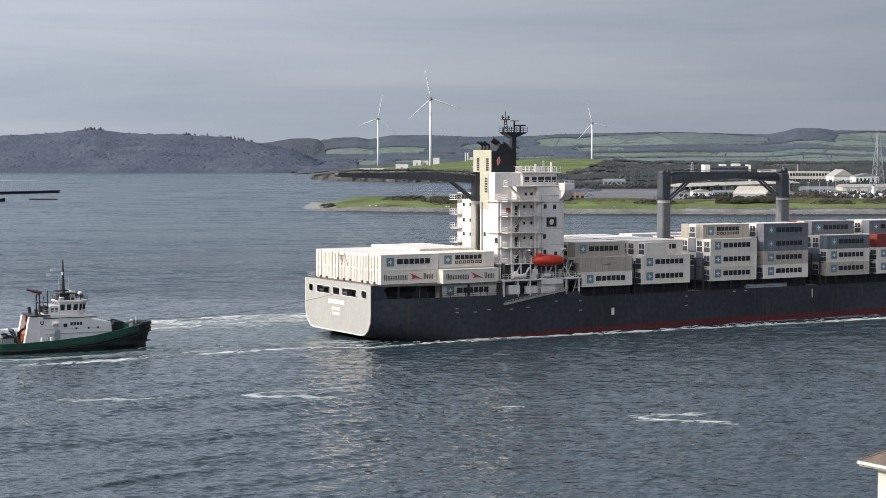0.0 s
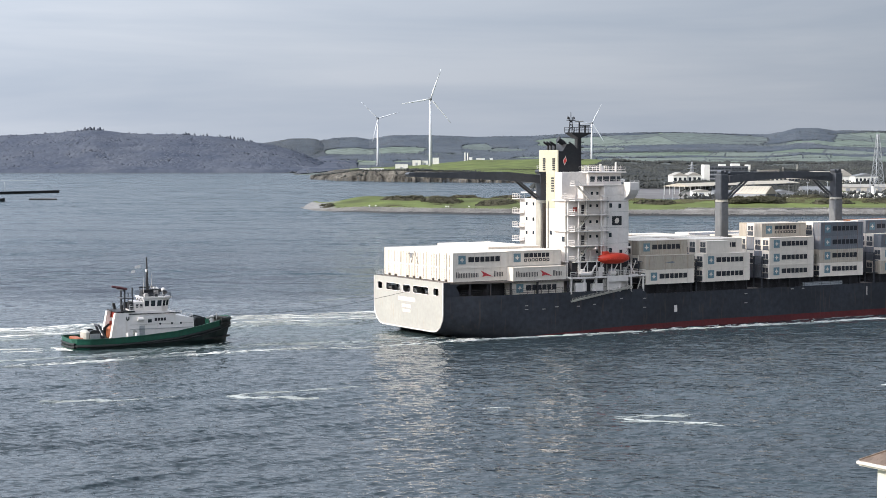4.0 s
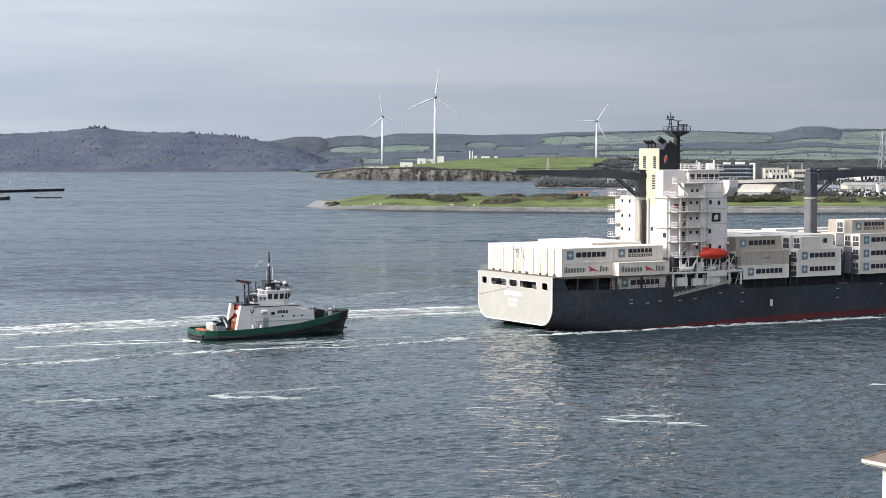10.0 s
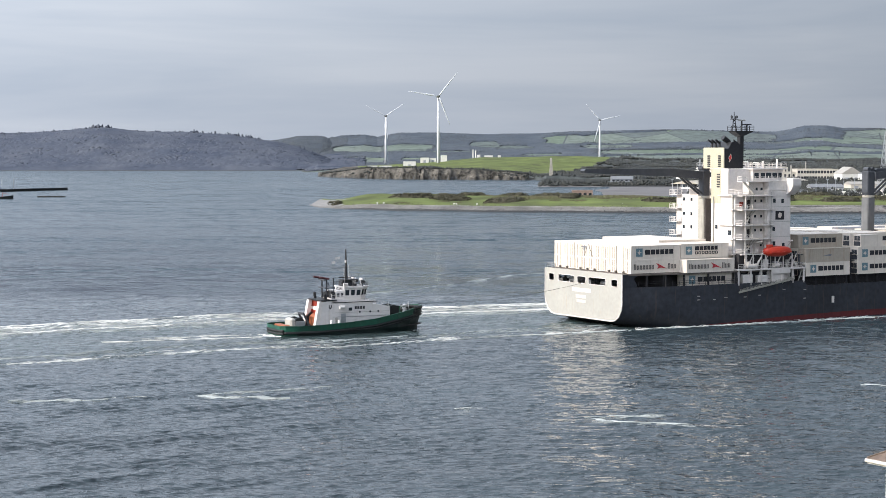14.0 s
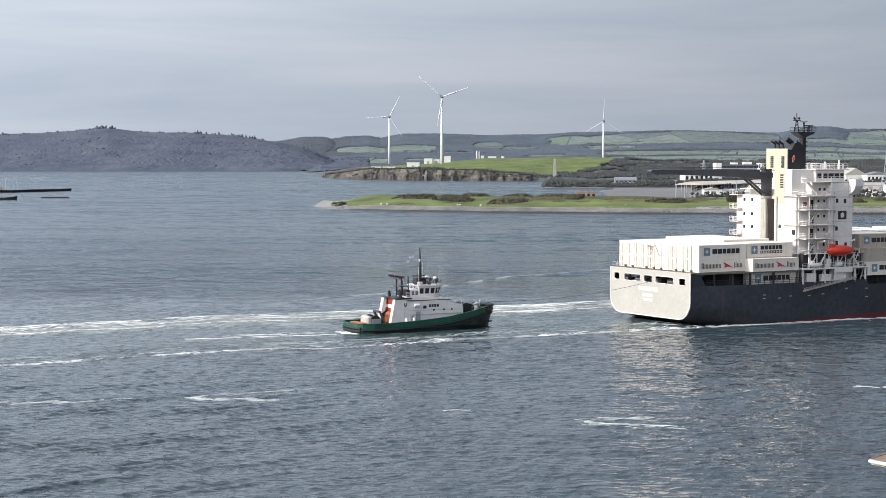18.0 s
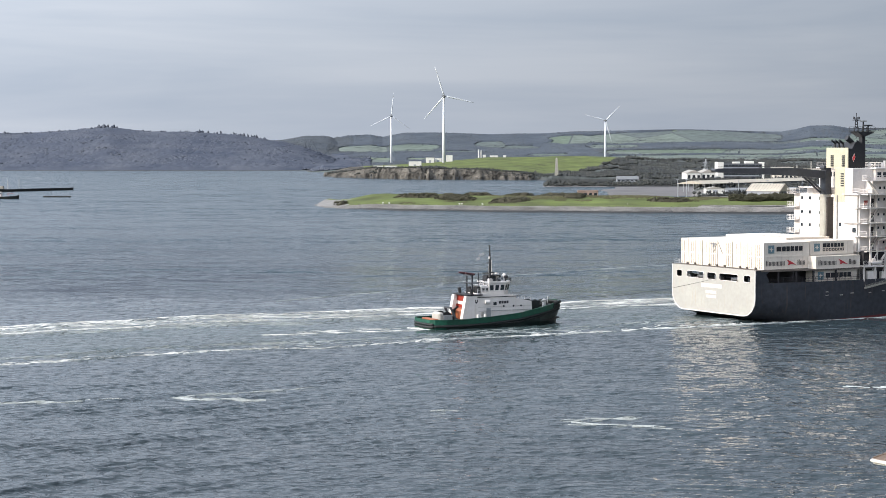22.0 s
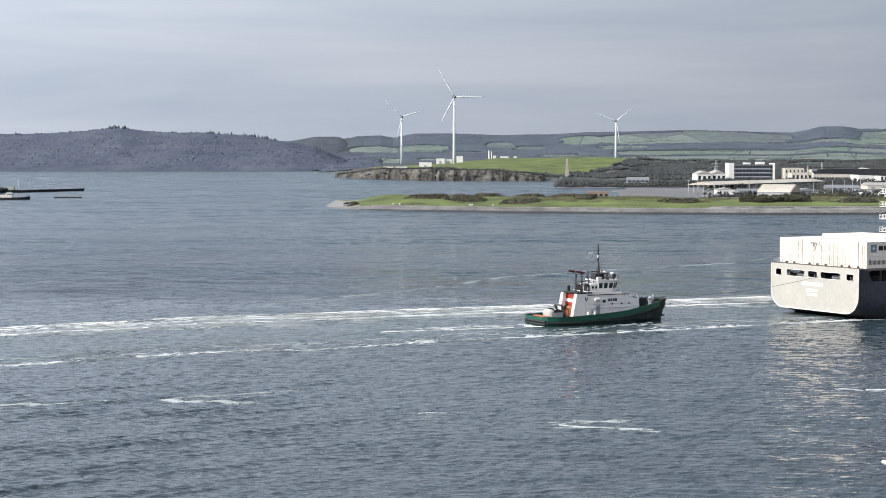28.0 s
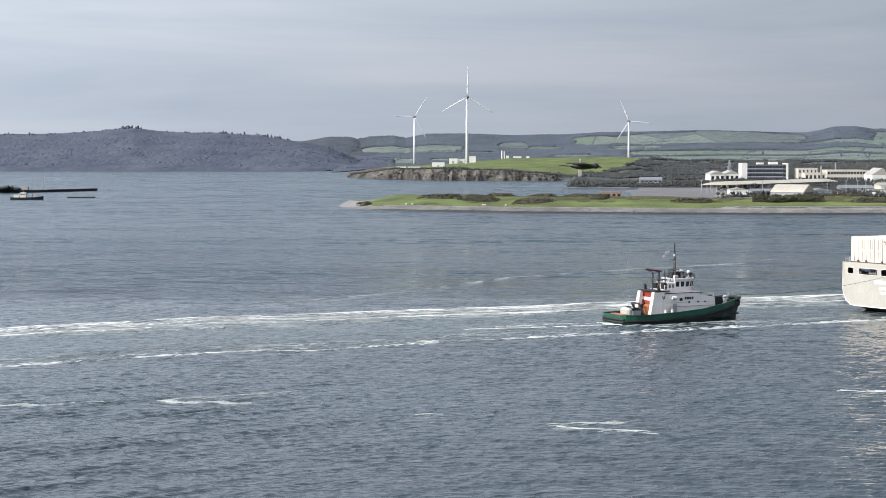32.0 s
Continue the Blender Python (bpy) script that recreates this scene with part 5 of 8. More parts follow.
# balconies at the port after corner
for z in (15.8, 18.7, 21.6, 24.6):
    pb = part("balcony", Shape().box(34.2, 35.5, 13.2, 16.0, z - 0.14, z), M_WHITE, house)
    part("balcony_rail", Shape().rail([(35.4, 16.0, z), (34.25, 16.0, z), (34.25, 13.2, z), (35.4, 13.2, z)], h=1.0, gap=1.1), M_WHITE, pb)
for x, z in ((37.1, 23.4), (39.3, 23.3), (37.1, 14.6), (39.6, 14.2), (37.0, 17.6)):
    part("cabin_window", Shape().box(x - 0.32, x + 0.32, -15.28, -15.2, z, z + 0.85), M_GLASS, house)
DX = 0.85
emblem = part("emblem_panel", Shape().box(36.6 + DX, 38.9 + DX, -15.26, -15.21, 19.9, 21.7), M_BLACK, house, "black square panel with a red and white emblem")
part("emblem_mark", Shape().prism([(37.3 + DX, 20.35), (37.9 + DX, 20.25), (38.25 + DX, 20.65), (38.2 + DX, 21.25), (37.6 + DX, 21.38), (37.25 + DX, 20.95)], -15.29, -15.262, "y"), M_REEFER, emblem, "plain white patch on the panel")
# fittings on the casing and the after walls
part("fire_locker", Shape().box(29.2, 30.2, -13.68, -13.58, 22.6, 23.6), M_TUGRED, casing, "red fire locker door")
part("casing_door", Shape().box(27.93, 28.0, -10.6, -9.7, 13.4, 15.3), M_TRANSOM, casing)
part("casing_window", Shape().box(27.93, 28.0, -12.6, -11.6, 16.8, 17.8), M_GLASS, casing)
part("casing_window", Shape().box(27.93, 28.0, -8.2, -7.5, 18.0, 18.8), M_GLASS, casing)
for y in (-13.2, -7.0):
    part("vent_pipe", Shape().tube((27.8, y, 10), (27.8, y, 24.6), 0.14, n=8), M_TRANSOM, casing)
up = part("upper_platform", Shape().box(27.2, 36.0, -13.6, -11.4, 25.0, 25.15).box(28.6, 35.6, -15.2, -13.6, 27.7, 27.84), M_WHITE, casing)
part("platform_rail", Shape().rail([(28.0, -13.5, 25.15), (28.0, -11.4, 25.15)], h=1.0, gap=1.0).rail([(28.65, -13.7, 27.84), (28.65, -15.1, 27.84), (35.5, -15.1, 27.84)], h=1.0, gap=1.2), M_WHITE, up)
part("platform_stair", Shape().beam((32.4, -14.4, 25.0), (29.6, -14.4, 27.8), 0.7, 0.14).beam((32.4, -14.78, 25.9), (29.6, -14.78, 28.7), 0.06), M_TRANSOM, up)
for x in (29.2, 34.6):
    part("corner_post", Shape().beam((x, -15.55, 10), (x, -15.55, 24.9), 0.16), M_WHITE, casing)
for z in (13.6, 16.7, 19.55, 22.7):
    part("doorway", Shape().box(31.2, 32.1, -13.66, -13.58, z - 0.55, z + 1.3), M_SHADOWED, casing)
for z in (14.2, 17.4, 20.4, 23.5):
    part("wall_lamp", Shape().box(36.2, 36.6, -15.34, -15.2, z + 1.0, z + 1.25), M_STEEL, house)
part("drain_pipe", Shape().tube((36.2, -15.28, 8), (36.2, -15.28, 25.6), 0.09, n=6), M_TRANSOM, house)
for z in (13.2, 16.35, 19.45, 22.5):
    part("panel_seam", Shape().box(35.6, 41.5, -15.225, -15.19, z, z + 0.08), M_TRANSOM, house)
# bridge
bridge = part("bridge", Shape().box(33.8, 41.9, -12.2, 5.2, 26.0, 30.2, 0.12), M_WHITE, ship, "white navigation bridge with a band of dark windows")
for x0, x1 in ((34.3, 35.4), (36.0, 37.1), (37.4, 38.8), (39.1, 40.4), (40.7, 41.6)):
    part("bridge_window", Shape().box(x0, x1, -12.28, -12.2, 28.45, 29.5), M_GLASS, bridge)
for y in range(-5, 3, 2):
    part("bridge_window", Shape().box(33.72, 33.8, y, y + 1.5, 28.45, 29.5), M_GLASS, bridge)
part("bridge_roof", Shape().box(33.2, 42.6, -12.9, 5.6, 30.2, 30.45, 0.05), M_WHITE, bridge)
part("roof_rail", Shape().rail([(34.0, -5, 30.45), (33.4, -12.7, 30.45), (42.4, -12.7, 30.45), (42.4, 5.4, 30.45), (33.4, 5.4, 30.45)], h=1.05, gap=1.4), M_WHITE, bridge)
part("bridge_deck", Shape().box(33.0, 42.6, -11.9, 10.9, 25.9, 26.1).box(35.4, 42.6, -15.3, -12.1, 27.7, 27.86), M_WHITE, ship)
part("bridge_deck_rail", Shape().rail([(35.5, -15.2, 27.86), (40.3, -15.2, 27.86)], h=1.0, gap=1.2), M_WHITE, ship)
wing = part("bridge_wing", Shape().box(40.2, 42.6, -17.3, -15.21, 26.9, 28.35, 0.1), M_WHITE, ship, "white bridge wing with a curved underside")
part("wing_bracket", Shape().prism([(-15.21, 25.0), (-15.7, 25.2), (-16.3, 25.6), (-16.8, 26.1), (-17.1, 26.6), (-17.2, 26.9), (-15.21, 26.9)], 40.3, 42.5, "x"), M_WHITE, wing)
part("wing_rail", Shape().rail([(40.3, -17.2, 28.35), (42.5, -17.2, 28.35)], h=0.45, gap=1.1, r=0.03), M_WHITE, wing)
for x, y, r, h in ((36, -8, 0.35, 1.2), (38, -10.5, 0.3, 1.5), (40.5, -7.5, 0.45, 1.1), (41, -11.5, 0.25, 1.9), (37, -2, 0.5, 1.3), (40, 3, 0.4, 1.4)):
    part("roof_locker", Shape().tube((x, y, 30.45), (x, y, 30.45 + h), r, r * 0.8, 10), M_WHITE, bridge)
# funnel, exhaust pipes and radar mast
funnel = part("funnel_casing", Shape().box(28.3, 28.6, -9.6, -3.0, 30.4, 34.7, 0.06), M_CREAM, ship, "cream funnel casing with dark louvres")
for y in (-8.3, -4.9):
    lv = Shape()
    for k in range(6):
        lv.box(28.2, 28.3, y - 0.42, y + 0.42, 30.7 + k * 0.42, 31.0 + k * 0.42)
    part("louvre", lv, M_BLACK, funnel)
lv = Shape()
for k in range(6):
    lv.box(27.92, 28.0, -8.9, -7.9, 26.5 + k * 0.5, 26.8 + k * 0.5)
part("louvre", lv, M_BLACK, casing)
black = part("funnel", Shape().prism([(28.61, 30.4), (33.4, 30.4), (33.4, 34.6), (32.0, 35.9), (30.6, 35.9), (29.6, 34.5), (28.61, 34.5)], -9.5, -3.1, "y"), M_BLACK, ship, "black funnel with a red emblem")
for size, depth, paint_, words in ((1.0, -9.53, M_REEFER, "pale rim of the funnel emblem"), (0.76, -9.56, M_REDSIGN, "plain red funnel emblem")):
    ring = [(30.1 + 0.46 * size * math.cos(a) + 0.15 * size * math.sin(a), 32.6 + 0.92 * size * math.sin(a)) for a in [k * math.tau / 4 for k in range(4)]]
    part("emblem_mark", Shape().prism(ring, depth, depth + 0.03, "y"), paint_, black, words)
for k, (x, y, r) in enumerate(((29.4, -4.6, 0.22), (29.4, -5.7, 0.22), (29.5, -6.8, 0.24), (30.9, -7.9, 0.55), (32.6, -8.8, 0.18))):
    p = Shape().tube((x, y, 34.4), (x, y, 35.6 + r), r, n=10)
    p.tube((x, y, 35.4 + r), (x - 0.9 - r, y, 36.0 + 1.4 * r), r, n=10)
    part("exhaust_pipe", p, M_BLACK, ship)
MX = 35.3
mast = part("radar_mast", Shape().box(MX - 0.5, MX + 0.5, -7.0, -6.0, 30.45, 37.8, 0.05).prism([(MX - 2.5, 38.2), (MX + 2.6, 38.2), (MX + 2.3, 37.95), (MX + 0.5, 37.3), (MX - 0.5, 37.0), (MX - 2.2, 37.95)], -7.6, -5.4, "y"), M_BLACK, ship, "black radar mast with scanners")
part("mast_brace", Shape().beam((MX - 2.2, -6.5, 34.6), (MX, -6.5, 34.6), 0.3), M_BLACK, mast)
part("mast_rail", Shape().rail([(MX - 2.4, -7.8, 38.2), (MX + 2.5, -7.8, 38.2), (MX + 2.5, -5.2, 38.2), (MX - 2.4, -5.2, 38.2), (MX - 2.4, -7.8, 38.2)], h=1.0, gap=1.2, r=0.035), M_BLACK, mast)
ant = Shape()
for dx in (-0.55, 0.55):
    ant.beam((MX - 1.7 + dx, -6.5, 38.2), (MX - 1.7 + dx * 0.35, -6.5, 40.6), 0.12)
for z in (38.9, 39.5, 40.1):
    ant.beam((MX - 2.1, -6.5, z), (MX - 1.3, -6.5, z + 0.45), 0.09)
    ant.beam((MX - 1.3, -6.5, z), (MX - 2.1, -6.5, z + 0.45), 0.09)
ant.box(MX - 2.5, MX - 0.9, -6.9, -6.1, 40.55, 40.7)
for dx, h in ((-2.4, 0.9), (-1.7, 1.6), (-1.0, 0.8), (-2.05, 0.6), (-1.35, 0.7)):
    ant.beam((MX + dx, -6.5, 40.6), (MX + dx * 1.03, -6.5, 40.6 + h), 0.1)
ant.ball((MX - 2.4, -6.5, 41.1), 0.24).ball((MX - 1.0, -6.5, 41.1), 0.22)
part("antenna_frame", ant, M_BLACK, mast)
for x, z, w, mt in ((MX + 0.3, 40.3, 0.95, M_TRANSOM), (MX + 1.7, 39.4, 1.2, M_BLACK)):
    part("radar_scanner", Shape().box(x - w, x + w, -6.65, -6.35, z, z + 0.26, 0.05), mt, mast)
    part("scanner_post", Shape().tube((x, -6.5, 38.2), (x, -6.5, z), 0.17), M_BLACK, mast)
for z in (31.6, 32.8, 34.0, 35.2, 36.2):
    part("mast_bracket", Shape().box(MX + 0.5, MX + 1.3, -6.7, -6.3, z, z + 0.15), M_BLACK, mast)

# lifeboat deck on the starboard quarter
plat = part("boat_deck", Shape().box(26.8, 45.0, -16.3, -13.4, 9.7, 10.0, 0.03), M_WHITE, ship)
part("boat_deck_rail", Shape().rail([(26.9, -16.2, 10.0), (44.9, -16.2, 10.0)], h=1.0, gap=1.3), M_WHITE, plat)
for x in (27.2, 30.4, 33.2, 36, 38.8, 41.6, 44.6):
    part("deck_post", Shape().box(x - 0.16, x + 0.16, -16.1, -15.8, 6.75, 9.7), M_WHITE, plat)
# store wall near-black, holding the shade below the boat deck in its colour
part("store_wall", Shape().box(29, 42, -14.9, -14.6, 6.75, 9.7), M_SHADOWED, ship)
for x0, x1, z0, z1 in ((28.4, 31.0, 7.2, 8.9), (32.4, 35.0, 7.3, 8.6), (36.2, 39.4, 7.2, 9.0)):
    part("deck_locker", Shape().box(x0, x1, -15.9, -15.0, z0 - 0.4, z1, 0.06), M_WHITE, ship)
part("deck_fascia", Shape().box(35.6, 40.6, -16.36, -16.3, 8.9, 10.05), M_WHITE, plat)
part("under_deck_beam", Shape().box(28.0, 44.8, -15.7, -15.4, 9.35, 9.7), M_DECK, plat)
for x in (29.0, 32.0, 34.4, 37.6, 40.2, 43.2):
    part("deck_brace", Shape().beam((x, -15.75, 6.8), (x + 1.1, -15.75, 9.6), 0.14).beam((x + 0.3, -15.6, 7.9), (x + 1.8, -15.6, 7.9), 0.12), M_TRANSOM, plat)
    part("deck_gear", Shape().box(x + 0.3, x + 0.8, -16.1, -15.8, 10.0, 10.0 + 0.5 + 0.13 * (x % 4), 0.04), M_DECK, plat)
for x in (30.4, 33.4, 36.6, 39.4, 42.6):
    part("boat_deck_frame", Shape().beam((x, -14.6, 10.0), (x, -14.6, 12.9), 0.2).beam((x, -14.6, 10.2), (x + 1.2, -14.6, 12.8), 0.12), M_WHITE, plat)
part("boat_winch", Shape().tube((36.6, -15.0, 10.9), (38.2, -15.0, 10.9), 0.55, n=12).box(36.3, 38.5, -15.4, -14.6, 10.0, 10.5), M_STEEL, plat)
for x0, x1 in ((29.3, 31.8), (36.5, 37.8)):
    part("life_raft", Shape().tube((x0, -15.9, 10.55), (x1, -15.9, 10.55), 0.42, n=12), M_WHITE, ship, "white life raft canister on its cradle")
hull_l = []
for k in range(11):
    f = k / 10
    s = math.sin(math.pi * min(max(f, 0.02), 0.98)) ** 0.28
    hull_l.append([(34.1 + 6.9 * f, -15.6 + 1.35 * s * math.cos(a), 13.5 + (1.05 if math.sin(a) > 0 else 1.2) * s * math.copysign(abs(math.sin(a)) ** 0.8, math.sin(a))) for a in [i * math.tau / 14 for i in range(14)]])
boat = part("lifeboat", Shape().loft(hull_l), M_ORANGE, ship, "orange enclosed lifeboat hanging in white davits", smooth=True)
part("cockpit", Shape().box(34.7, 36.2, -16.2, -15.0, 14.2, 14.85, 0.15), M_ORANGE, boat)
part("fender_strip", Shape().box(34.8, 40.4, -17.02, -16.9, 13.2, 13.4), M_ORANGE, boat)
for x in (33.0, 41.1):
    part("davit", Shape().beam((x, -13.8, 10.0), (x, -14.2, 15.2), 0.35).beam((x, -14.2, 15.2), (x, -16.3, 15.6), 0.3).beam((x, -13.9, 10.1), (x, -16.0, 12.2), 0.25).beam((x, -16.0, 12.2), (x + 1.5 * (1 if x > 35 else -1), -16.1, 10.0), 0.2), M_WHITE, ship)
    part("boat_fall", Shape().beam((x + (0.9 if x < 35 else -0.9), -15.9, 14.4), (x, -16.2, 15.6), 0.06), M_BLACK, ship)
lad = Shape().beam((27.0, -16.5, 5.4), (41.5, -16.5, 7.7), 0.42, 0.3).rail([(27.0, -16.75, 5.5), (41.5, -16.75, 7.8)], h=0.5, gap=1.0, r=0.03)
part("accommodation_ladder", lad, M_CRANE, ship, "grey boarding ladder stowed along the hull")
part("shipside_door", Shape().box(52.3, 53.0, -16.14, -16.05, 2.2, 3.6), M_WHITE, ship)
part("draught_mark", Shape().box(104.4, 104.65, -16.14, -16.05, 3.6, 5.4), M_WHITE, ship)
for x, z in ((16.5, 4.9), (16.5, 4.2), (20.5, 4.1), (23.5, 4.4), (28.5, 4.3), (32.3, 4.5), (38.8, 5.4), (44.5, 5.2), (44.5, 3.4), (70.5, 5.1), (70.5, 3.2), (83, 5.6), (86, 5.6)):
    part("hull_mark", Shape().box(x, x + 0.7, -16.17, -16.04, z, z + 0.16), M_TRANSOM, ship)


# ---- deck cranes ----
def crane(x, jib_to, jib_y, z_top=27.6, w=2.7, off=0.0, paint=M_JIB):
    base = part("crane", Shape().box(x - w / 2, x + w / 2, -w / 2, w / 2, 5.95, z_top - 3.6, 0.2), paint, ship, "grey pedestal crane with a dark lowered jib", m=pose(0, off, 0))
    if paint is M_CRANE:
        # added dark plate: shade of the post's starboard side put into colour
        part("dark_side_plate", Shape().box(x - w / 2 + 0.3, x + w / 2 + 0.25, -w / 2 - 0.35, -w / 2, 8.0, z_top - 3.8, 0.06), M_DARKBROWN, base, "dark brown plate added on the shaded side of the crane post")
    part("slewing_ring", Shape().tube((x, 0, z_top - 3.7), (x, 0, z_top - 3.2), w * 0.62, n=16), M_CRANE, base)
    part("crane_house", Shape().box(x - w / 2, x + w / 2, -w / 2 + 0.1, w / 2 - 0.1, z_top - 3.2, z_top + 2.2, 0.15), M_JIB, base)
    d = 1 if jib_to > x else -1
    jib = Shape()
    L = abs(jib_to - x)
    prof = [(x + d * 0.9, z_top + 0.3), (x + d * 0.9, z_top + 1.9), (x + d * L * 0.3, z_top + 2.6), (x + d * (L - 0.4), z_top + 2.55), (x + d * L, z_top + 2.2), (x + d * (L - 0.4), z_top + 1.75), (x + d * L * 0.3, z_top + 0.9)]
    jib.prism(prof, jib_y - 0.75, jib_y + 0.75, "y")
    part("jib", jib, M_JIB, base)
    st = Shape().beam((x + d * 0.8, jib_y - 0.6, z_top - 2.9), (x + d * L * 0.2, jib_y - 0.6, z_top + 0.9), 0.35).beam((x + d * 0.8, jib_y + 0.6, z_top - 2.9), (x + d * L * 0.2, jib_y + 0.6, z_top + 0.9), 0.35)
    part("luffing_strut", st, M_JIB, base)
    part("sheave", Shape().tube((x - d * 0.4, -0.7, z_top + 2.5), (x - d * 0.4, 0.7, z_top + 2.5), 0.55, n=12).tube((x + d * 0.8, -0.7, z_top + 2.6), (x + d * 0.8, 0.7, z_top + 2.6), 0.4, n=12), M_JIB, base)
    part("jib_wire", Shape().beam((x - d * 0.4, jib_y, z_top + 3.0), (x + d * (L - 1), jib_y, z_top + 2.9), 0.09), M_BLACK, base)
    part("crane_platform", Shape().rail([(x - d * 1.3, -w / 2 - 0.5, z_top - 3.3), (x - d * 1.3, w / 2 + 0.5, z_top - 3.3), (x + 1.4, w / 2 + 0.5, z_top - 3.3)], h=0.9, gap=1.1), M_JIB, base)
    return base


crane(31.0, -0.4, 0.0, 27.8, 1.9, paint=M_CRANE)
crane(75.7, 105.5, -0.7, 27.4, 2.2, -2.2, paint=M_POST)
crane(107.3, 77.0, 0.8, 27.6, 2.2, -3.2, paint=M_POST)
# ---- buildings and works on the far shore ----
def place(b, y):
    """A spot at bearing b (thousandths) and distance y."""
    return b * y / 1000, y


def building(name, b0, b1, y, z0, top, deep, wall, roof, label, gable=0.0, storeys=0, bays=0, turn=0.0, win=0.55, door=0, category="building"):
    x0, x1 = b0 * y / 1000, b1 * y / 1000
    w = x1 - x0
    t = thing(name, pose((x0 + x1) / 2, y + deep / 2, z0, 0, 0, turn), label, category)
    h = top - z0
    body_h = h - gable
    part("wall", Shape().box(-w / 2, w / 2, -deep / 2, deep / 2, -3, body_h), wall, t)
    if gable:
        r = Shape().prism([(-w / 2 - 0.4, body_h), (w / 2 + 0.4, body_h), (w / 2 + 0.4, body_h + 0.25), (0, h), (-w / 2 - 0.4, body_h + 0.25)], -deep / 2 - 0.4, deep / 2 + 0.4, "y") if gable > 0 and w < deep else \
            Shape().prism([(-deep / 2 - 0.4, body_h), (deep / 2 + 0.4, body_h), (deep / 2 + 0.4, body_h + 0.25), (0, h), (-deep / 2 - 0.4, body_h + 0.25)], -w / 2 - 0.4, w / 2 + 0.4, "x")
        part("roof", r, roof, t)
    else:
        part("roof", Shape().box(-w / 2 + 0.5, w / 2 - 0.5, -deep / 2 + 0.5, deep / 2 - 0.5, body_h, body_h + 0.15), roof, t)
        part("parapet", Shape().box(-w / 2 - 0.15, w / 2 + 0.15, -deep / 2 - 0.15, -deep / 2 + 0.35, body_h - 0.1, body_h + 0.6), wall, t)
        part("parapet", Shape().box(-w / 2 - 0.15, w / 2 + 0.15, deep / 2 - 0.35, deep / 2 + 0.15, body_h - 0.1, body_h + 0.6), wall, t)
    for s in range(storeys):
        fh = body_h / storeys
        for k in range(bays):
            cx = -w / 2 + w * (k + 0.5) / bays
            part("window", Shape().box(cx - w / bays * win / 2, cx + w / bays * win / 2, -deep / 2 - 0.06, -deep / 2 + 0.1, s * fh + fh * 0.3, s * fh + fh * 0.78), M_GLASS, t)
    for k in range(door):
        cx = -w / 2 + w * (k + 0.5) / door
        part("loading_door", Shape().box(cx - 1.8, cx + 1.8, -deep / 2 - 0.08, -deep / 2 + 0.1, 0, min(4.2, body_h * 0.7)), M_GREYWALL, t)
    return t


building("gabled_warehouse", 131, 139, 1870, 4, 15.5, 40, M_PLASTER, M_ROOFPALE, "white gabled warehouse on the port", gable=3.5, storeys=1, bays=3)
building("gabled_warehouse", 139.2, 147, 1872, 4, 15.8, 40, M_PLASTER, M_ROOFPALE, "white gabled warehouse joined to its neighbour", gable=3.5, storeys=1, bays=3)
off = building("office_block", 150.5, 173, 1900, 4, 21.5, 22, M_DARKWALL, M_ROOFGREY, "dark glass office block with white end towers", storeys=4, bays=12, win=0.88)
for x, half in ((-22.5, 3.0), (22.6, 1.2)):
    part("stair_tower", Shape().box(x - half, x + half, -11.5, 11.5, -3, 19.5), M_PLASTER, off)
for z in (0.6, 4.7, 8.9, 13.1):
    part("floor_band", Shape().box(-20.5, 18.2, -11.2, -11.02, z, z + 0.9), M_GREYWALL, off)
part("roof_plant", Shape().box(-8, -1, -4, 4, 17.5, 20, 0.3), M_PLASTER, off)
part("roof_plant", Shape().box(5, 14, -4, 5, 17.5, 20.6, 0.3), M_PLASTER, off)
store = thing("long_store", pose(261, 1573, 4, 0, 0, 55), "long low grey store with a cream roof", "building")
part("wall", Shape().box(-42, 110, -12, 12, -3, 4.2), M_DARKWALL, store)
for k in range(8):
    for y in (-12, 12):
        part("canopy_post", Shape().box(-110 + 9 * k, -109.6 + 9 * k, y - 0.2, y + 0.2, -3, 4.2), M_STEEL, store)
part("roof", Shape().prism([(-12.8, 3.9), (12.8, 3.9), (12.8, 4.2), (0, 6.6), (-12.8, 4.2)], -110.8, 110.8, "x"), M_ROOFCREAM, store)
for k in range(10):
    part("loading_door", Shape().box(-70 + 18 * k, -65 + 18 * k, -12.1, -11.9, 0, 3.4), M_GREYWALL, store)
shed = building("ribbed_shed", 168, 188, 1205, 4, 13.2, 17, M_GREYWALL, M_ROOFCREAM, "grey shed with a ribbed cream sheet roof", gable=5.2, storeys=0, door=4, turn=-36)
# solid dark panel holds the shade of the gable end in its colour
part("gable_dark_panel", Shape().box(12.0, 12.14, -6.5, 6.5, 0, 4.6), M_DARKWALL, shed, "dark panel on the gable end, standing for its shade")
for k in range(11):
    part("roof_rib", Shape().beam((-11.5 + 2.3 * k, -8.9, 4.1), (-11.5 + 2.3 * k, 0, 9.5), 0.16, 0.2), M_ROOFGREY, shed)
building("shed_annexe", 186, 200, 1262, 4, 9.5, 20, M_GREYWALL, M_ROOFGREY, "grey lean-to shed beside the ribbed shed", gable=2.0)
building("quay_store", 142, 152, 1310, 4, 9.0, 14, M_PLASTER, M_ROOFPALE, "small white quayside store", gable=1.6, door=1)
building("quay_office", 154, 166, 1330, 4, 7.8, 14, M_GREYWALL, M_ROOFGREY, "low grey quayside office", gable=1.6, storeys=1, bays=6)
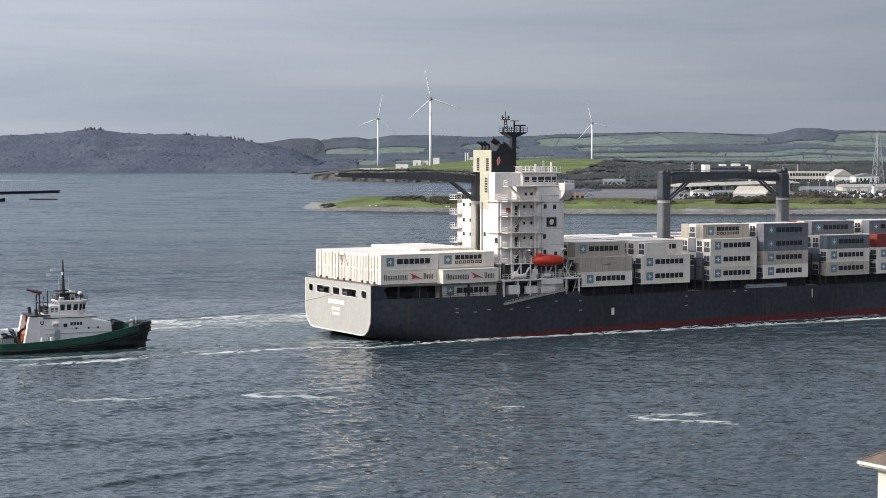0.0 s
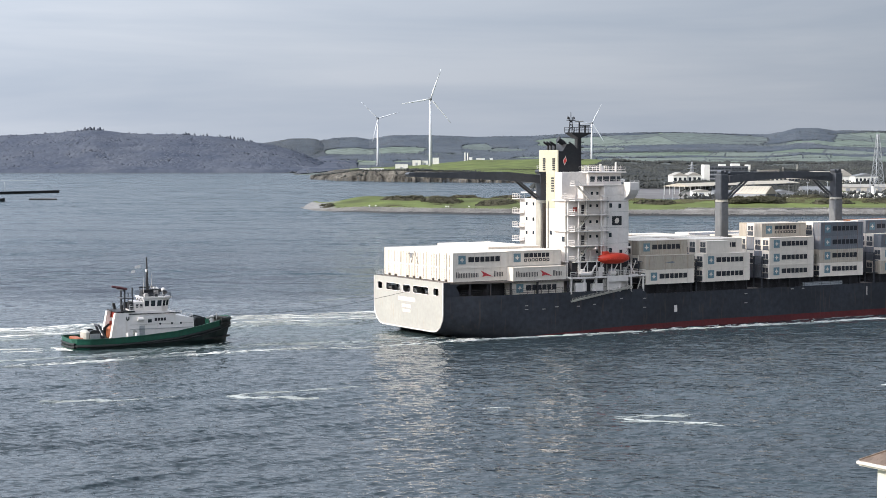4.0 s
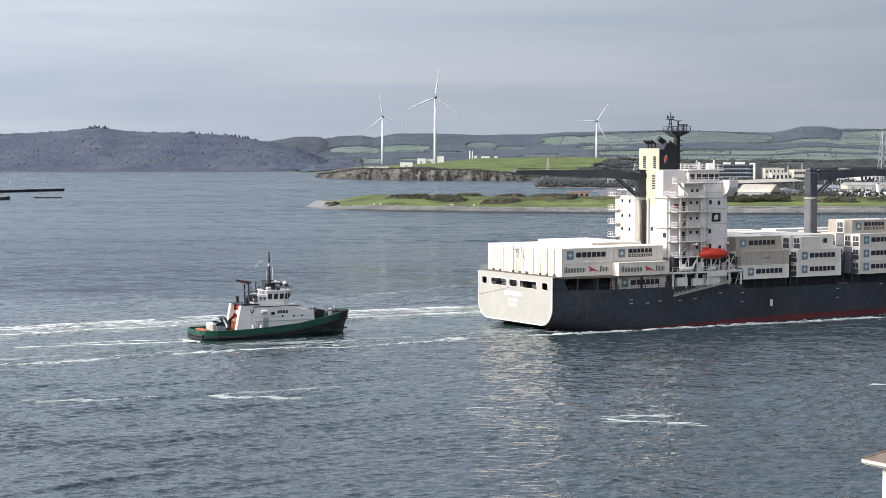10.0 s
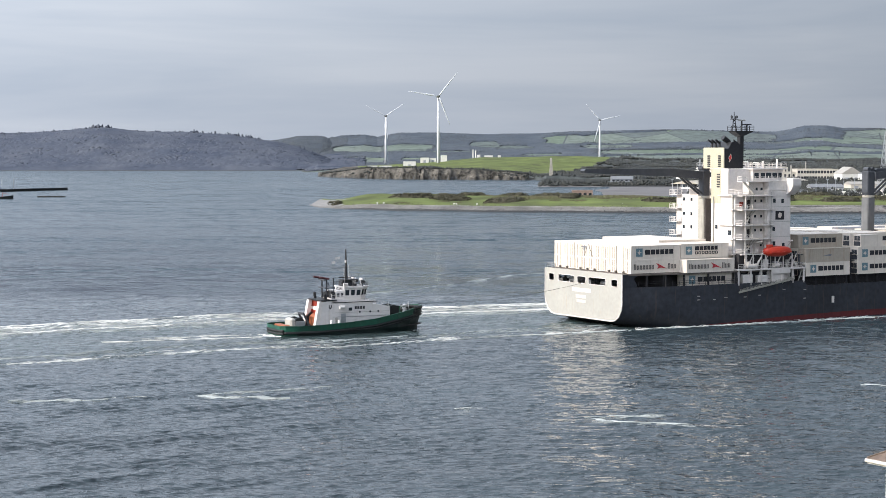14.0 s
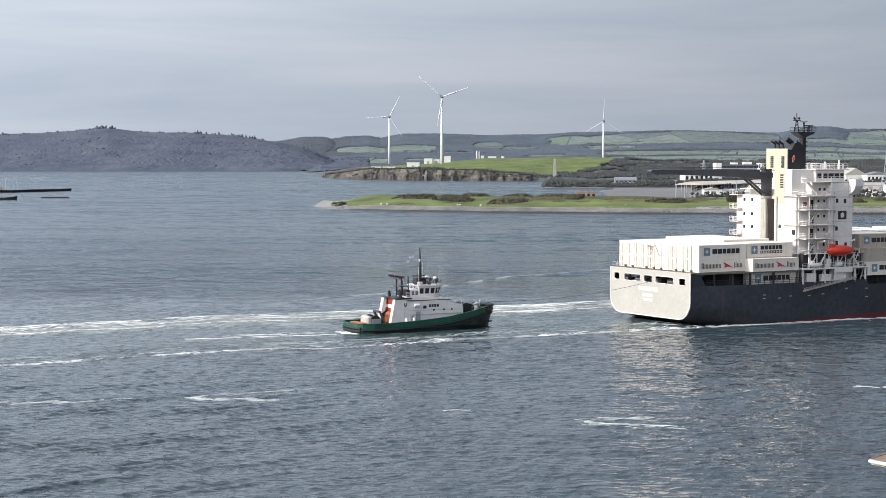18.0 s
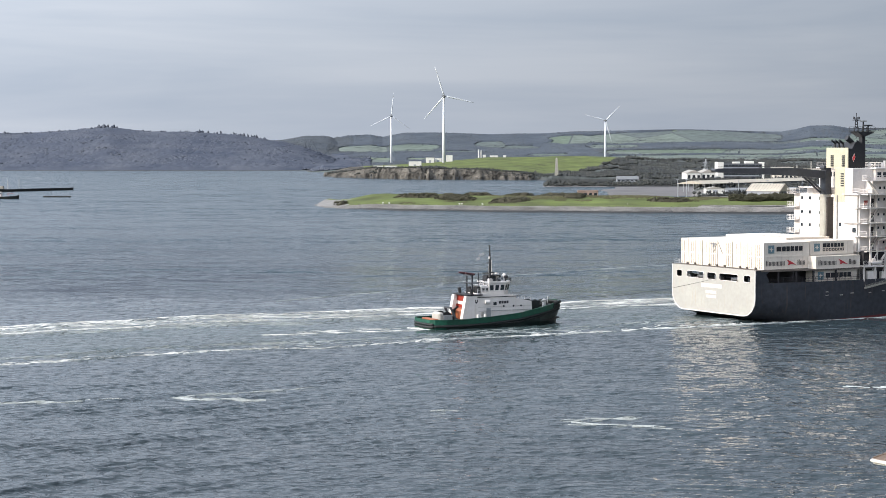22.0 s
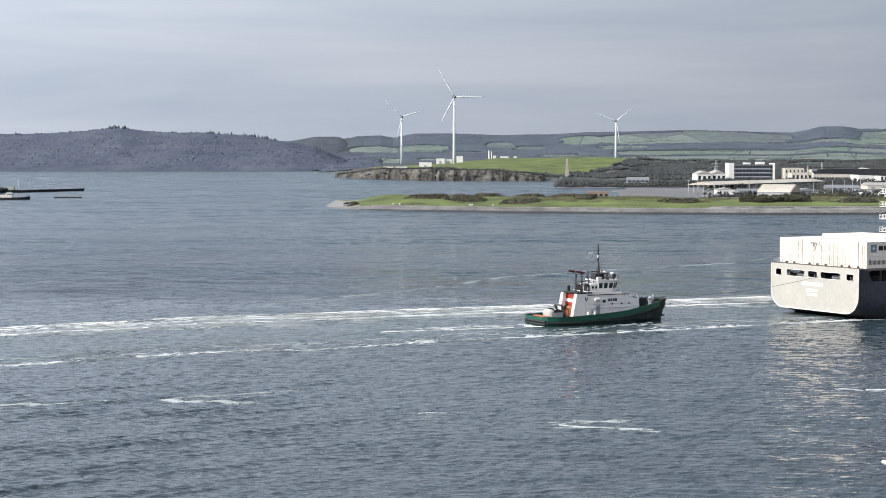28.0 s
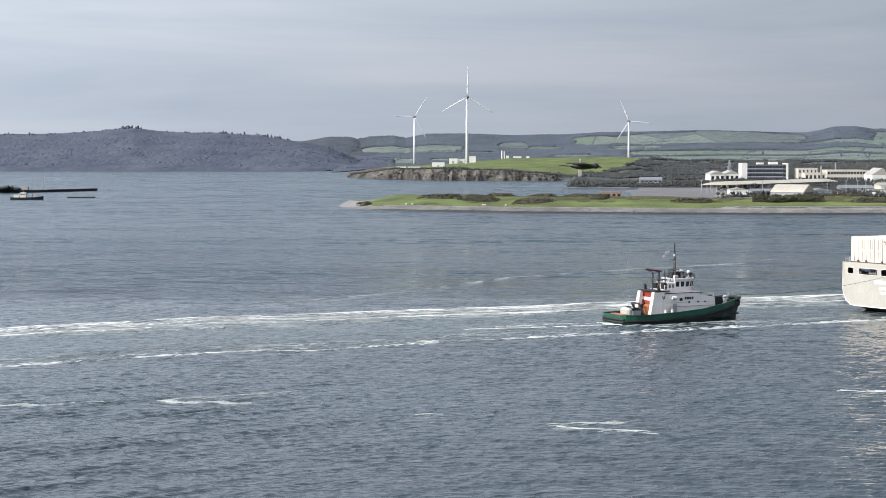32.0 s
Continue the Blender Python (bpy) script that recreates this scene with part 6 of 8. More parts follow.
building("beige_offices", 179.7, 190.5, 1890, 4, 17.8, 20, M_CREAMWALL, M_ROOFPALE, "cream office building with small windows", storeys=2, bays=5, win=0.35)
building("beige_annexe", 183.5, 195, 1860, 4, 13.2, 18, M_CREAMWALL, M_ROOFPALE, "lower cream annexe before the offices", storeys=1, bays=5, win=0.5)
building("strip_window_works", 196, 218.7, 1880, 4, 16.0, 30, M_CREAMWALL, M_ROOFPALE, "cream works building with window bands", storeys=2, bays=14, win=0.8)
building("gabled_hall", 221, 232, 1830, 4, 19.0, 40, M_PLASTER, M_ROOFPALE, "pale gabled hall on the port", gable=7.0, door=2)
building("white_store", 233, 246, 1780, 4, 15.5, 24, M_PLASTER, M_ROOFGREY, "white store with a grey roof", gable=3.0, storeys=1, bays=6)
building("low_store", 226, 262, 1500, 4, 9.5, 26, M_CREAMWALL, M_ROOFPALE, "low cream store beside the quay", gable=2.5, door=6)
building("boat_shed", 204, 222, 1420, 4, 9.0, 20, M_GREYWALL, M_ROOFGREY, "dark grey boat shed on the port", gable=2.6, door=3)
building("spit_hut", 70.2, 81.5, 1196, 3.2, 8.2, 7, material("brick_red_wall", (0.27, 0.19, 0.16), 0.85, spread=0.2), M_ROOFPALE, "red-brown hut with white doors on the spit", storeys=1, bays=4, win=0.6, category="hut")
building("islet_house", 92, 104, 1790, 4.0, 10.2, 10, M_GREYWALL, M_ROOFGREY, "grey house with a pitched roof on the islet", gable=3.0, storeys=1, bays=5)
building("cliff_hut", -24.5, -17.5, 2500, 12.5, 20.3, 12, M_PLASTER, M_PLASTER, "low white building above the cliff", door=1)
building("white_plant", -14.9, -10.2, 2800, 17, 24.6, 18, M_PLASTER, M_ROOFPALE, "white plant building by the wind turbine", door=1)
building("white_plant", -9.8, -6.2, 2806, 17, 23.8, 18, M_PLASTER, M_ROOFPALE, "lower white plant building", door=1)
building("white_plant", -3.6, 0.0, 2800, 19, 28.6, 18, M_PLASTER, M_ROOFPALE, "tall white plant block above the field")
for b0, b1, top in ((17, 18.6, 28.6), (21, 25.5, 27.4), (28.5, 30, 27.7)):
    building("field_works", b0, b1, 3080, 12, top, 14, M_PLASTER, M_ROOFGREY, "low works building beyond the green field")
for b0, b1 in ((-44.5, -39), (-38, -31)):
    building("white_wall", b0, b1, 2345, 11, 15.6, 1.2, M_PLASTER, M_PLASTER, "low white wall on the cliff top", category="wall")
sign = thing("white_marker", pose(*place(-39, 1068), 3.4), "small white marker board on the spit", "marker", "spit markers")

part("board", Shape().box(-0.5, 0.5, -0.1, 0.1, 0.4, 1.0), M_PLASTER, sign)
part("post", Shape().box(-0.1, 0.1, 0.1, 0.3, -1, 1.0), M_STEEL, sign)
for b, y in ((-35.5, 1066), (3.9, 1050), (5.2, 1050.5), (16.8, 1046), (98, 1040), (106, 1090)):
    copy_thing(sign, pose(*place(b, y), 3.4))
building("hill_tank", 203.8, 210, 4300, 40, 62, 20, M_GREYWALL, M_ROOFGREY, "dark block on the far hillside")


def chimney(b, y, z0, z1, r, mat=M_ROOFPALE):
    t = thing("chimney", pose(*place(b, y), z0), "slim pale works chimney", "chimney", "works chimneys")
    part("shaft", Shape().tube((0, 0, -3), (0, 0, z1 - z0), r, r * 0.8, 12), mat, t)
    part("cap_ring", Shape().tube((0, 0, z1 - z0 - 1), (0, 0, z1 - z0 - 0.4), r * 0.95, n=12), M_ROOFGREY, t)


tr = on_land(rng, 17000, 134, 268, 1200, 2120, lambda x, y, b: soft_noise(x, y, 45, 71) + 0.5 * soft_noise(x, y, 14, 72) > -0.12)
tagged(scatter("port_trees", tr + np.column_stack([0 * tr[:, 0], 0 * tr[:, 0], 3.0 * np.abs(soft_noise(tr[:, 0], tr[:, 1], 9, 75))]), rng.uniform(0.5, 1.3, len(tr)), M_WOOD, tall=1.0, rng=rng), "dark trees and scrub growing between the port buildings", "trees", kind="stuff")
qh = on_land(rng, 5000, 137, 232, 1200, 1300, lambda x, y, b: np.abs(y - 1232 - 14 * soft_noise(x, 0 * y, 40, 74)) < 7)
tagged(scatter("quay_hedge", qh, rng.uniform(0.3, 0.8, len(qh)), M_WOOD, tall=1.1, rng=rng), "dark hedge and brambles along the quay road", "hedge", kind="stuff")
qt = on_land(rng, 8000, 154, 200, 1046, 1085, lambda x, y, b: 1 - ((b - 176) / 21) ** 2 - ((y - 1064) / 12) ** 2 + 0.4 * soft_noise(x, y, 9, 77) > 0)
qt[:, 2] += rng.uniform(0, 1, len(qt)) * (1.5 + 2.5 * np.abs(soft_noise(qt[:, 0], qt[:, 1], 7, 78)))
tagged(scatter("shore_thicket", qt, rng.uniform(0.25, 0.6, len(qt)), M_BUSH, tall=1.1, rng=rng, smooth=True), "tall dark thicket above the boulders", "bushes", kind="stuff")
chimney(14.6, 3060, 12, 38.5, 1.4, M_PLASTER)
chimney(16.0, 3060, 12, 37.5, 1.2, M_PLASTER)
chimney(192.5, 1850, 4, 21, 1.0)
chimney(200.5, 1960, 4, 24, 0.9)


def pylon(b, y, z0, h, w, arms, label):
    """A lattice mast of four legs with cross braces."""
    t = thing("lattice_tower", pose(*place(b, y), z0, 0, 0, 20), label, "lattice tower")
    n = 8
    for sx, sy in ((-1, -1), (1, -1), (1, 1), (-1, 1)):
        part("leg", Shape().beam((sx * w, sy * w, -2), (sx * w * 0.16, sy * w * 0.16, h), 0.34), M_STEEL, t)
    br = Shape()
    for k in range(n):
        f, g = k / n, (k + 1) / n
        a, c = w * (1 - 0.84 * f), w * (1 - 0.84 * g)
        for (ax, ay), (cx, cy) in (((-1, -1), (1, -1)), ((1, -1), (1, 1)), ((1, 1), (-1, 1)), ((-1, 1), (-1, -1))):
            br.beam((ax * a, ay * a, h * f), (cx * c, cy * c, h * g), 0.2)
            br.beam((cx * a, cy * a, h * f), (ax * c, ay * c, h * g), 0.2)
            br.beam((ax * c, ay * c, h * g), (cx * c, cy * c, h * g), 0.2)
    part("bracing", br, M_STEEL, t)
    for z, s in arms:
        part("cross_arm", Shape().prism([(-s, z), (s, z), (0.6, z + 1.3), (-0.6, z + 1.3)], -0.4, 0.4, "y"), M_STEEL, t)


pylon(245.5, 1350, 4, 46, 4.4, (), "tall pale lattice mast standing in the port")
pylon(141.5, 2110, 10, 15.5, 2.4, ((11, 5.5), (7.5, 6.5)), "electricity pylon behind the warehouses")
tower = thing("stone_tower", pose(*place(58.2, 2168), 2), "slim pale stone tower on the headland slope", "tower")
part("shaft", Shape().loft([[(r * a, r * b, z) for a, b in ((-1, -1), (1, -1), (1, 1), (-1, 1))] for z, r in ((-3, 2.7), (23, 1.1))]), M_STONE, tower)
part("cap", Shape().loft([[(r * a, r * b, z) for a, b in ((-1, -1), (1, -1), (1, 1), (-1, 1))] for z, r in ((23, 1.4), (23.7, 1.4), (25.2, 0.3))]), M_STONE, tower)
beacon = thing("white_beacon", pose(*place(243.2, 1240), 4), "white tapered beacon tower near the shore", "beacon")
part("tower_shell", Shape().tube((0, 0, -1), (0, 0, 8.2), 2.1, 1.2, 14), M_PLASTER, beacon)
part("gallery", Shape().tube((0, 0, 8.2), (0, 0, 8.6), 1.6, n=14), M_PLASTER, beacon)
part("lantern", Shape().tube((0, 0, 8.6), (0, 0, 9.6), 0.7, 0.5, 10), M_GLASS, beacon)

post = thing("lamp_post", pose(*place(126, 1255), 3.5), "tall grey lamp post", "lamp post", "port lamp posts")
part("pole", Shape().tube((0, 0, -1), (0, 0, 11.5), 0.28, 0.18, 8), M_STEEL, post)
part("lamp_head", Shape().box(-1.0, 1.0, -0.25, 0.25, 11.5, 11.8), M_STEEL, post)
for b, y in ((131, 1255), (206.5, 1240), (213, 1262), (217.5, 1250), (228, 1290), (236, 1270), (196, 1235), (160, 1240), (176, 1220), (241, 1400), (222, 1380)):
    copy_thing(post, pose(*place(b, y), 3.5))

# parked vans and boats laid up on the port yard
van = thing("parked_van", pose(*place(196, 1290), 4.05), "parked light van on the port yard", "van", "parked vehicles")
part("body", Shape().prism([(-2.6, 0.4), (2.4, 0.4), (2.6, 1.2), (1.9, 1.4), (1.3, 2.3), (-2.6, 2.4)], -0.95, 0.95, "y"), M_PLASTER, van)
part("windscreen", Shape().prism([(1.35, 2.2), (1.95, 1.4), (1.98, 1.42), (1.38, 2.24)], -0.8, 0.8, "y"), M_GLASS, van)
for x in (-1.7, 1.6):
    for s in (-1, 1):
        part("wheel", Shape().tube((x, s * 0.75, 0.38), (x, s * 0.98, 0.38), 0.38, n=10), M_RUBBER, van)
g = random.Random(11)
for k in range(26):
    b, y = g.uniform(188, 262), g.uniform(1205, 1400)
    copy_thing(van, pose(*place(b, y), 4.05, 0, 0, g.uniform(0, 360)))
yacht = thing("laid_up_boat", pose(*place(222, 1225), 4.0), "white boat laid up ashore on props", "boat", "laid-up boats")
part("hull", Shape().loft([[(x, -w, 2.6), (x, -w * 0.8, 1.4), (x, 0, 0.6), (x, w * 0.8, 1.4), (x, w, 2.6)] for x, w in ((-5, 1.3), (-2, 1.7), (2, 1.5), (4.5, 0.7), (5.6, 0.1))]), M_PLASTER, yacht)
part("cabin", Shape().box(-2.6, 1.4, -1.0, 1.0, 2.6, 3.7, 0.15), M_PLASTER, yacht)
part("prop", Shape().beam((-2.5, -1.6, 0), (-2.5, -1.2, 1.6), 0.15).beam((2.0, -1.6, 0), (2.0, -1.2, 1.6), 0.15).box(-3, 3, -0.3, 0.3, 0, 0.8), M_BARK, yacht)
for b, y, r in ((228, 1232, 40), (233, 1215, 80), (238, 1240, 10), (247, 1228, 120), (252, 1250, 60)):
    copy_thing(yacht, pose(*place(b, y), 4.0, 0, 0, r))

# old pier, raft and workboat across the water
pier = thing("stone_pier", pose(-361, 1570, 0, 0, 0, 0), "low dark stone pier reaching into the harbour", "pier")
part("pier_wall", Shape().prism([(-160, -70), (-20, -20), (18, 44), (14, 50), (-26, -8), (-160, -40)], -3, 1.7), M_WETROCK, pier)
part("pier_cap", Shape().prism([(-160, -71), (-20, -21), (18.6, 44.4), (17.6, 45.6), (-20.6, -19.4), (-160, -69)], 1.7, 2.3), M_DARKWALL, pier)
for x, y in ((-27, -14), (-18, -10)):
    part("mooring_pole", Shape().tube((x, y, 2), (x, y, 10.5), 0.22, n=8), M_STEEL, pier)
part("pier_shelter", Shape().box(-34, -28, -26, -22, 2.4, 4.9), M_STONE, pier)
pb = np.array([(-361 + x, 1570 + y, 2.0) for x, y in [(rng.uniform(-120, -32), rng.uniform(-50, -30)) for _ in range(1400)]])
pb[:, 2] += 2.6 * np.abs(soft_noise(pb[:, 0], pb[:, 1], 8, 76))
tagged(scatter("pier_bushes", pb, rng.uniform(0.5, 1.3, len(pb)), M_WOOD, rng=rng), "dark bushes growing on the old pier", "bushes", kind="stuff")
raft = thing("mooring_raft", pose(-301.5, 1360, 0), "long low black mooring raft afloat", "raft")
part("float", Shape().box(-10.5, 10.5, -1.6, 1.6, -0.5, 0.9, 0.2), M_RUBBER, raft)
part("walkway", Shape().box(-10, 10, -0.6, 0.6, 0.9, 1.05), M_DECK, raft)
wb = thing("workboat", pose(-331, 1312, 0, 0, 0, 3), "moored workboat with dark hull and white cabins", "boat")
part("hull", Shape().loft([[(x, -w, t), (x, -w * 0.9, 0.2), (x, 0, -0.8), (x, w * 0.9, 0.2), (x, w, t)] for x, w, t in ((-12, 2.4, 1.7), (-6, 3, 1.6), (4, 3, 1.7), (9, 2, 2.2), (12, 0.3, 2.7))], closed=True), M_RUBBER, wb)
part("cabin", Shape().box(-5, -0.5, -1.9, 1.9, 1.5, 5.2, 0.15), M_WHITE, wb)
part("after_cabin", Shape().box(-9.5, -5.6, -1.9, 1.9, 1.5, 3.6, 0.15), M_WHITE, wb)
for k in range(3):
    part("window", Shape().box(-4.6 + k * 1.35, -3.6 + k * 1.35, -1.97, -1.88, 3.6, 4.5), M_GLASS, wb)
part("mast", Shape().tube((-2.5, 0, 5.2), (-2.5, 0, 8.5), 0.09, n=6), M_STEEL, wb)
part("deck_crane", Shape().beam((4, 0, 1.6), (4, 0, 4.6), 0.3).beam((4, 0, 4.5), (8.5, 0, 3.4), 0.22), M_TUGRED, wb)

# ---- the house just below the terrace ----
cottage = thing("house", pose(19.0, 80.1, 13.35, 0, 0, -58.7), "white rendered house with a brown slate hipped roof", "house")
# x runs along the eave towards the terrace, y away from it
EAVE, L, W = 7.6, 11.0, 9.0
part("wall", Shape().box(0.58, L - 0.58, 0.58, W - 0.58, -0.8, EAVE - 0.15), M_PLASTER, cottage)
part("soffit", Shape().box(0.12, L - 0.12, 0.12, W - 0.12, EAVE - 0.17, EAVE - 0.13), M_PLASTER, cottage)
for nm, bx in (("fascia", (0, L, 0.0, 0.10)), ("fascia", (0, L, W - 0.10, W)), ("fascia", (0.0, 0.10, 0.1, W - 0.1)), ("fascia", (L - 0.10, L, 0.1, W - 0.1))):
    part(nm, Shape().box(*bx, EAVE - 0.22, EAVE + 0.02), M_WHITE, cottage)
RISE = 2.5
roof = part("roof", Shape().add([(-0.05, -0.05, EAVE + 0.02), (L + 0.05, -0.05, EAVE + 0.02), (L + 0.05, W + 0.05, EAVE + 0.02), (-0.05, W + 0.05, EAVE + 0.02), (W / 2, W / 2, EAVE + RISE), (L - W / 2, W / 2, EAVE + RISE)],
                                [(0, 1, 5, 4), (1, 2, 5), (2, 3, 4, 5), (3, 0, 4), (3, 2, 1, 0)]), M_SLATE, cottage)
slate = Shape().box(-0.15, 0.15, 0, 0.34, 0.0, 0.016).mesh("slate", M_SLATE)
slope = math.degrees(math.atan2(RISE, W / 2))
run = math.hypot(RISE, W / 2)
count = 0
for r_ in range(int(run / 0.26)):
    d = r_ * 0.26
    inset = d * math.cos(radians(slope))
    for k in range(int((L - 2 * inset) / 0.31)):
        x = inset + 0.46 + k * 0.31 + (0.15 if r_ % 2 else 0)
        if x < 4.2 and x < L - inset - 0.4 and count < 170:
            part("slate", slate, None, roof, m=pose(x, inset, EAVE + 0.03 + d * math.sin(radians(slope)), slope + 1.5, 0, 0))
            count += 1
count = 0
for r_ in range(int(run / 0.26)):
    d = r_ * 0.26
    inset = d * math.cos(radians(slope))
    for k in range(int((W - 2 * inset) / 0.31)):
        y = inset + 0.46 + k * 0.31 + (0.15 if r_ % 2 else 0)
        if y < 3.2 and y < W - inset - 0.4 and count < 120:
            part("slate", slate, None, roof, m=pose(inset, y, EAVE + 0.03 + d * math.sin(radians(slope)), 0, 0, -90) @ pose(0, 0, 0, slope + 1.5, 0, 0))
            count += 1
for k in range(16):
    f, g_ = k / 16, (k + 1.15) / 16
    a_, b_ = (W / 2 * f, W / 2 * f, EAVE + 0.05 + RISE * f), (W / 2 * g_, W / 2 * g_, EAVE + 0.05 + RISE * g_)
    part("hip_tile", Shape().beam(a_, b_, 0.16, 0.05), M_SLATE, roof)
part("gutter", Shape().tube((0.0, -0.10, EAVE - 0.08), (L, -0.10, EAVE - 0.08), 0.07, n=8), M_WHITE, cottage)
part("gutter", Shape().tube((-0.10, 0.0, EAVE - 0.08), (-0.10, W, EAVE - 0.08), 0.07, n=8), M_WHITE, cottage)
part("downpipe", Shape().tube((1.2, 0.5, -0.4), (1.2, 0.5, EAVE - 0.3), 0.05, n=8).tube((1.2, 0.5, EAVE - 0.3), (1.2, -0.08, EAVE - 0.12), 0.05, n=8), M_WHITE, cottage)
for x in (1.5, 5.0, 7.8):
    for z in (1.0, 4.9):
        wnd = part("window", Shape().box(x, x + 1.1, 0.53, 0.59, z, z + 1.5), M_GLASS, cottage)
        part("frame", Shape().box(x - 0.08, x + 1.18, 0.49, 0.575, z - 0.1, z).box(x - 0.08, x + 1.18, 0.49, 0.575, z + 1.5, z + 1.6).box(x - 0.08, x, 0.49, 0.575, z, z + 1.5).box(x + 1.1, x + 1.18, 0.49, 0.575, z, z + 1.5), M_CREAMWALL, wnd)
part("chimney", Shape().box(L - W / 2 - 0.9, L - W / 2 - 0.1, W / 2 - 0.5, W / 2 + 0.5, EAVE + RISE - 0.6, EAVE + RISE + 1.2), M_PLASTER, cottage)
# ---- the tug: x forward from the mast, y to port, z up from the waterline ----
tug = thing("tugboat", pose(-67.02, 317.56, 0, 0, 0, 26), "green harbour tug with white wheelhouse following the ship", "tugboat")
TUG = ((-15.0, 3.4, 1.9), (-14.2, 4.3, 1.9), (-12, 4.9, 1.85), (-8, 5.2, 1.9), (-2, 5.25, 2.2), (4, 5.2, 2.7), (9, 4.6, 3.5), (12.5, 3.4, 4.1), (14.6, 1.9, 4.5), (15.8, 0.5, 4.6))


def tug_ring(x, w, top, over=0.0):
    k = 0.82 if x > 8 else 0.94
    half = [(-w - over, top), (-w * 0.99 - over, max(top - 1.05, 0.85)), (-w * 0.97, 0.8), (-w * k, -0.4), (-w * k * 0.7, -1.6)]
    return [(x - (0.9 if x > 12 and z < 1 else 0), y, z) for y, z in half] + [(x - (1.2 if x > 12 else 0), 0, -2.0)] + [(x - (0.9 if x > 12 and z < 1 else 0), -y, z) for y, z in reversed(half)]


part("hull", Shape().loft([tug_ring(*s) for s in TUG], closed=False).add(tug_ring(*TUG[0]), [tuple(range(11))]), M_TUGGREEN, tug, "dark green painted hull")
for s in (-1, 1):
    low_band = Shape().loft([[(q[0], q[1] + s * 0.03, q[2]) for q in (tug_ring(*st)[1:5] if s < 0 else tug_ring(*st)[6:10])] for st in TUG[2:]], closed=False)
    part("boot_topping", low_band, M_TUGDARK, tug, "blackish green paint along the waterline")
part("deck", Shape().prism([(x, -w + 0.15) for x, w, t in TUG] + [(x, w - 0.15) for x, w, t in reversed(TUG)], 0.9, 1.1), M_SHADOWED, tug)
for s in (-1, 1):
    for dz, r in ((-1.3, 0.2), (-1.75, 0.17)):
        pts = [(x, s * (w + 0.04), max(t + dz, 0.2 - 0.3 * dz)) for x, w, t in TUG]
        rings = [[(x, y + r * math.cos(a), z + r * math.sin(a)) for a in [i * math.tau / 8 for i in range(8)]] for x, y, z in pts]
        part("rubbing_strake", Shape().loft(rings), M_RUBBER, tug, "black rubber fender belt")
    cap = Shape()
    pts = [(x, s * w, t) for x, w, t in TUG]
    for p, q in zip(pts[:-1], pts[1:]):
        cap.beam(p, q, 0.22, 0.12)
    part("bulwark_cap", cap, M_TUGGREEN, tug)
bowf = Shape()
for z, r, k in ((4.2, 0.36, 0.0), (3.5, 0.34, 0.15), (2.8, 0.28, 0.45)):
    pts = [(13.0 - k, -3.1, z), (14.5 - k, -2.0, z), (15.6 - k, -0.7, z), (15.6 - k, 0.7, z), (14.5 - k, 2.0, z), (13.0 - k, 3.1, z)]
    for p, q in zip(pts[:-1], pts[1:]):
        bowf.tube(p, q, r, n=8)
part("bow_fender", bowf, M_RUBBER, tug, "thick black rubber bow fender")
sternf = Shape()
for z in (1.0, 0.45):
    for p, q in (((-14.6, -4.2, z), (-15.2, -2.6, z)), ((-15.2, -2.6, z), (-15.2, 2.6, z)), ((-15.2, 2.6, z), (-14.6, 4.2, z))):
        sternf.tube(p, q, 0.24, n=8)
part("stern_fender", sternf, M_RUBBER, tug)
# deckhouse, tapering forward, and wheelhouse
part("deckhouse", Shape().prism([(-4.4, 1.0), (8.0, 1.0), (7.7, 4.85), (3.2, 5.7), (-4.4, 5.9)], -3.3, 3.3, "y"), M_TUGWHITE, tug, "white painted deckhouse")
part("upper_house", Shape().prism([(-4.2, 5.8), (4.4, 5.5), (4.4, 6.1), (-4.2, 6.7)], -2.9, 2.9, "y"), M_TUGWHITE, tug)
wh = Shape()
low = [(-1.3, -2.2), (1.9, -2.3), (3.3, -1.3), (3.3, 1.3), (1.9, 2.3), (-1.3, 2.2)]
hi = [(-1.4, -2.4), (2.2, -2.6), (3.8, -1.45), (3.8, 1.45), (2.2, 2.6), (-1.4, 2.4)]
wh.loft([[(x, y, 6.0) for x, y in low], [(x, y, 8.6) for x, y in hi]])
wheel = part("wheelhouse", wh, M_TUGWHITE, tug, "white wheelhouse with dark raked windows")
part("wheelhouse_roof", Shape().prism([(-1.6, -2.6), (2.4, -2.8), (4.15, -1.6), (4.15, 1.6), (2.4, 2.8), (-1.6, 2.6)], 8.6, 8.85), M_TUGWHITE, wheel)
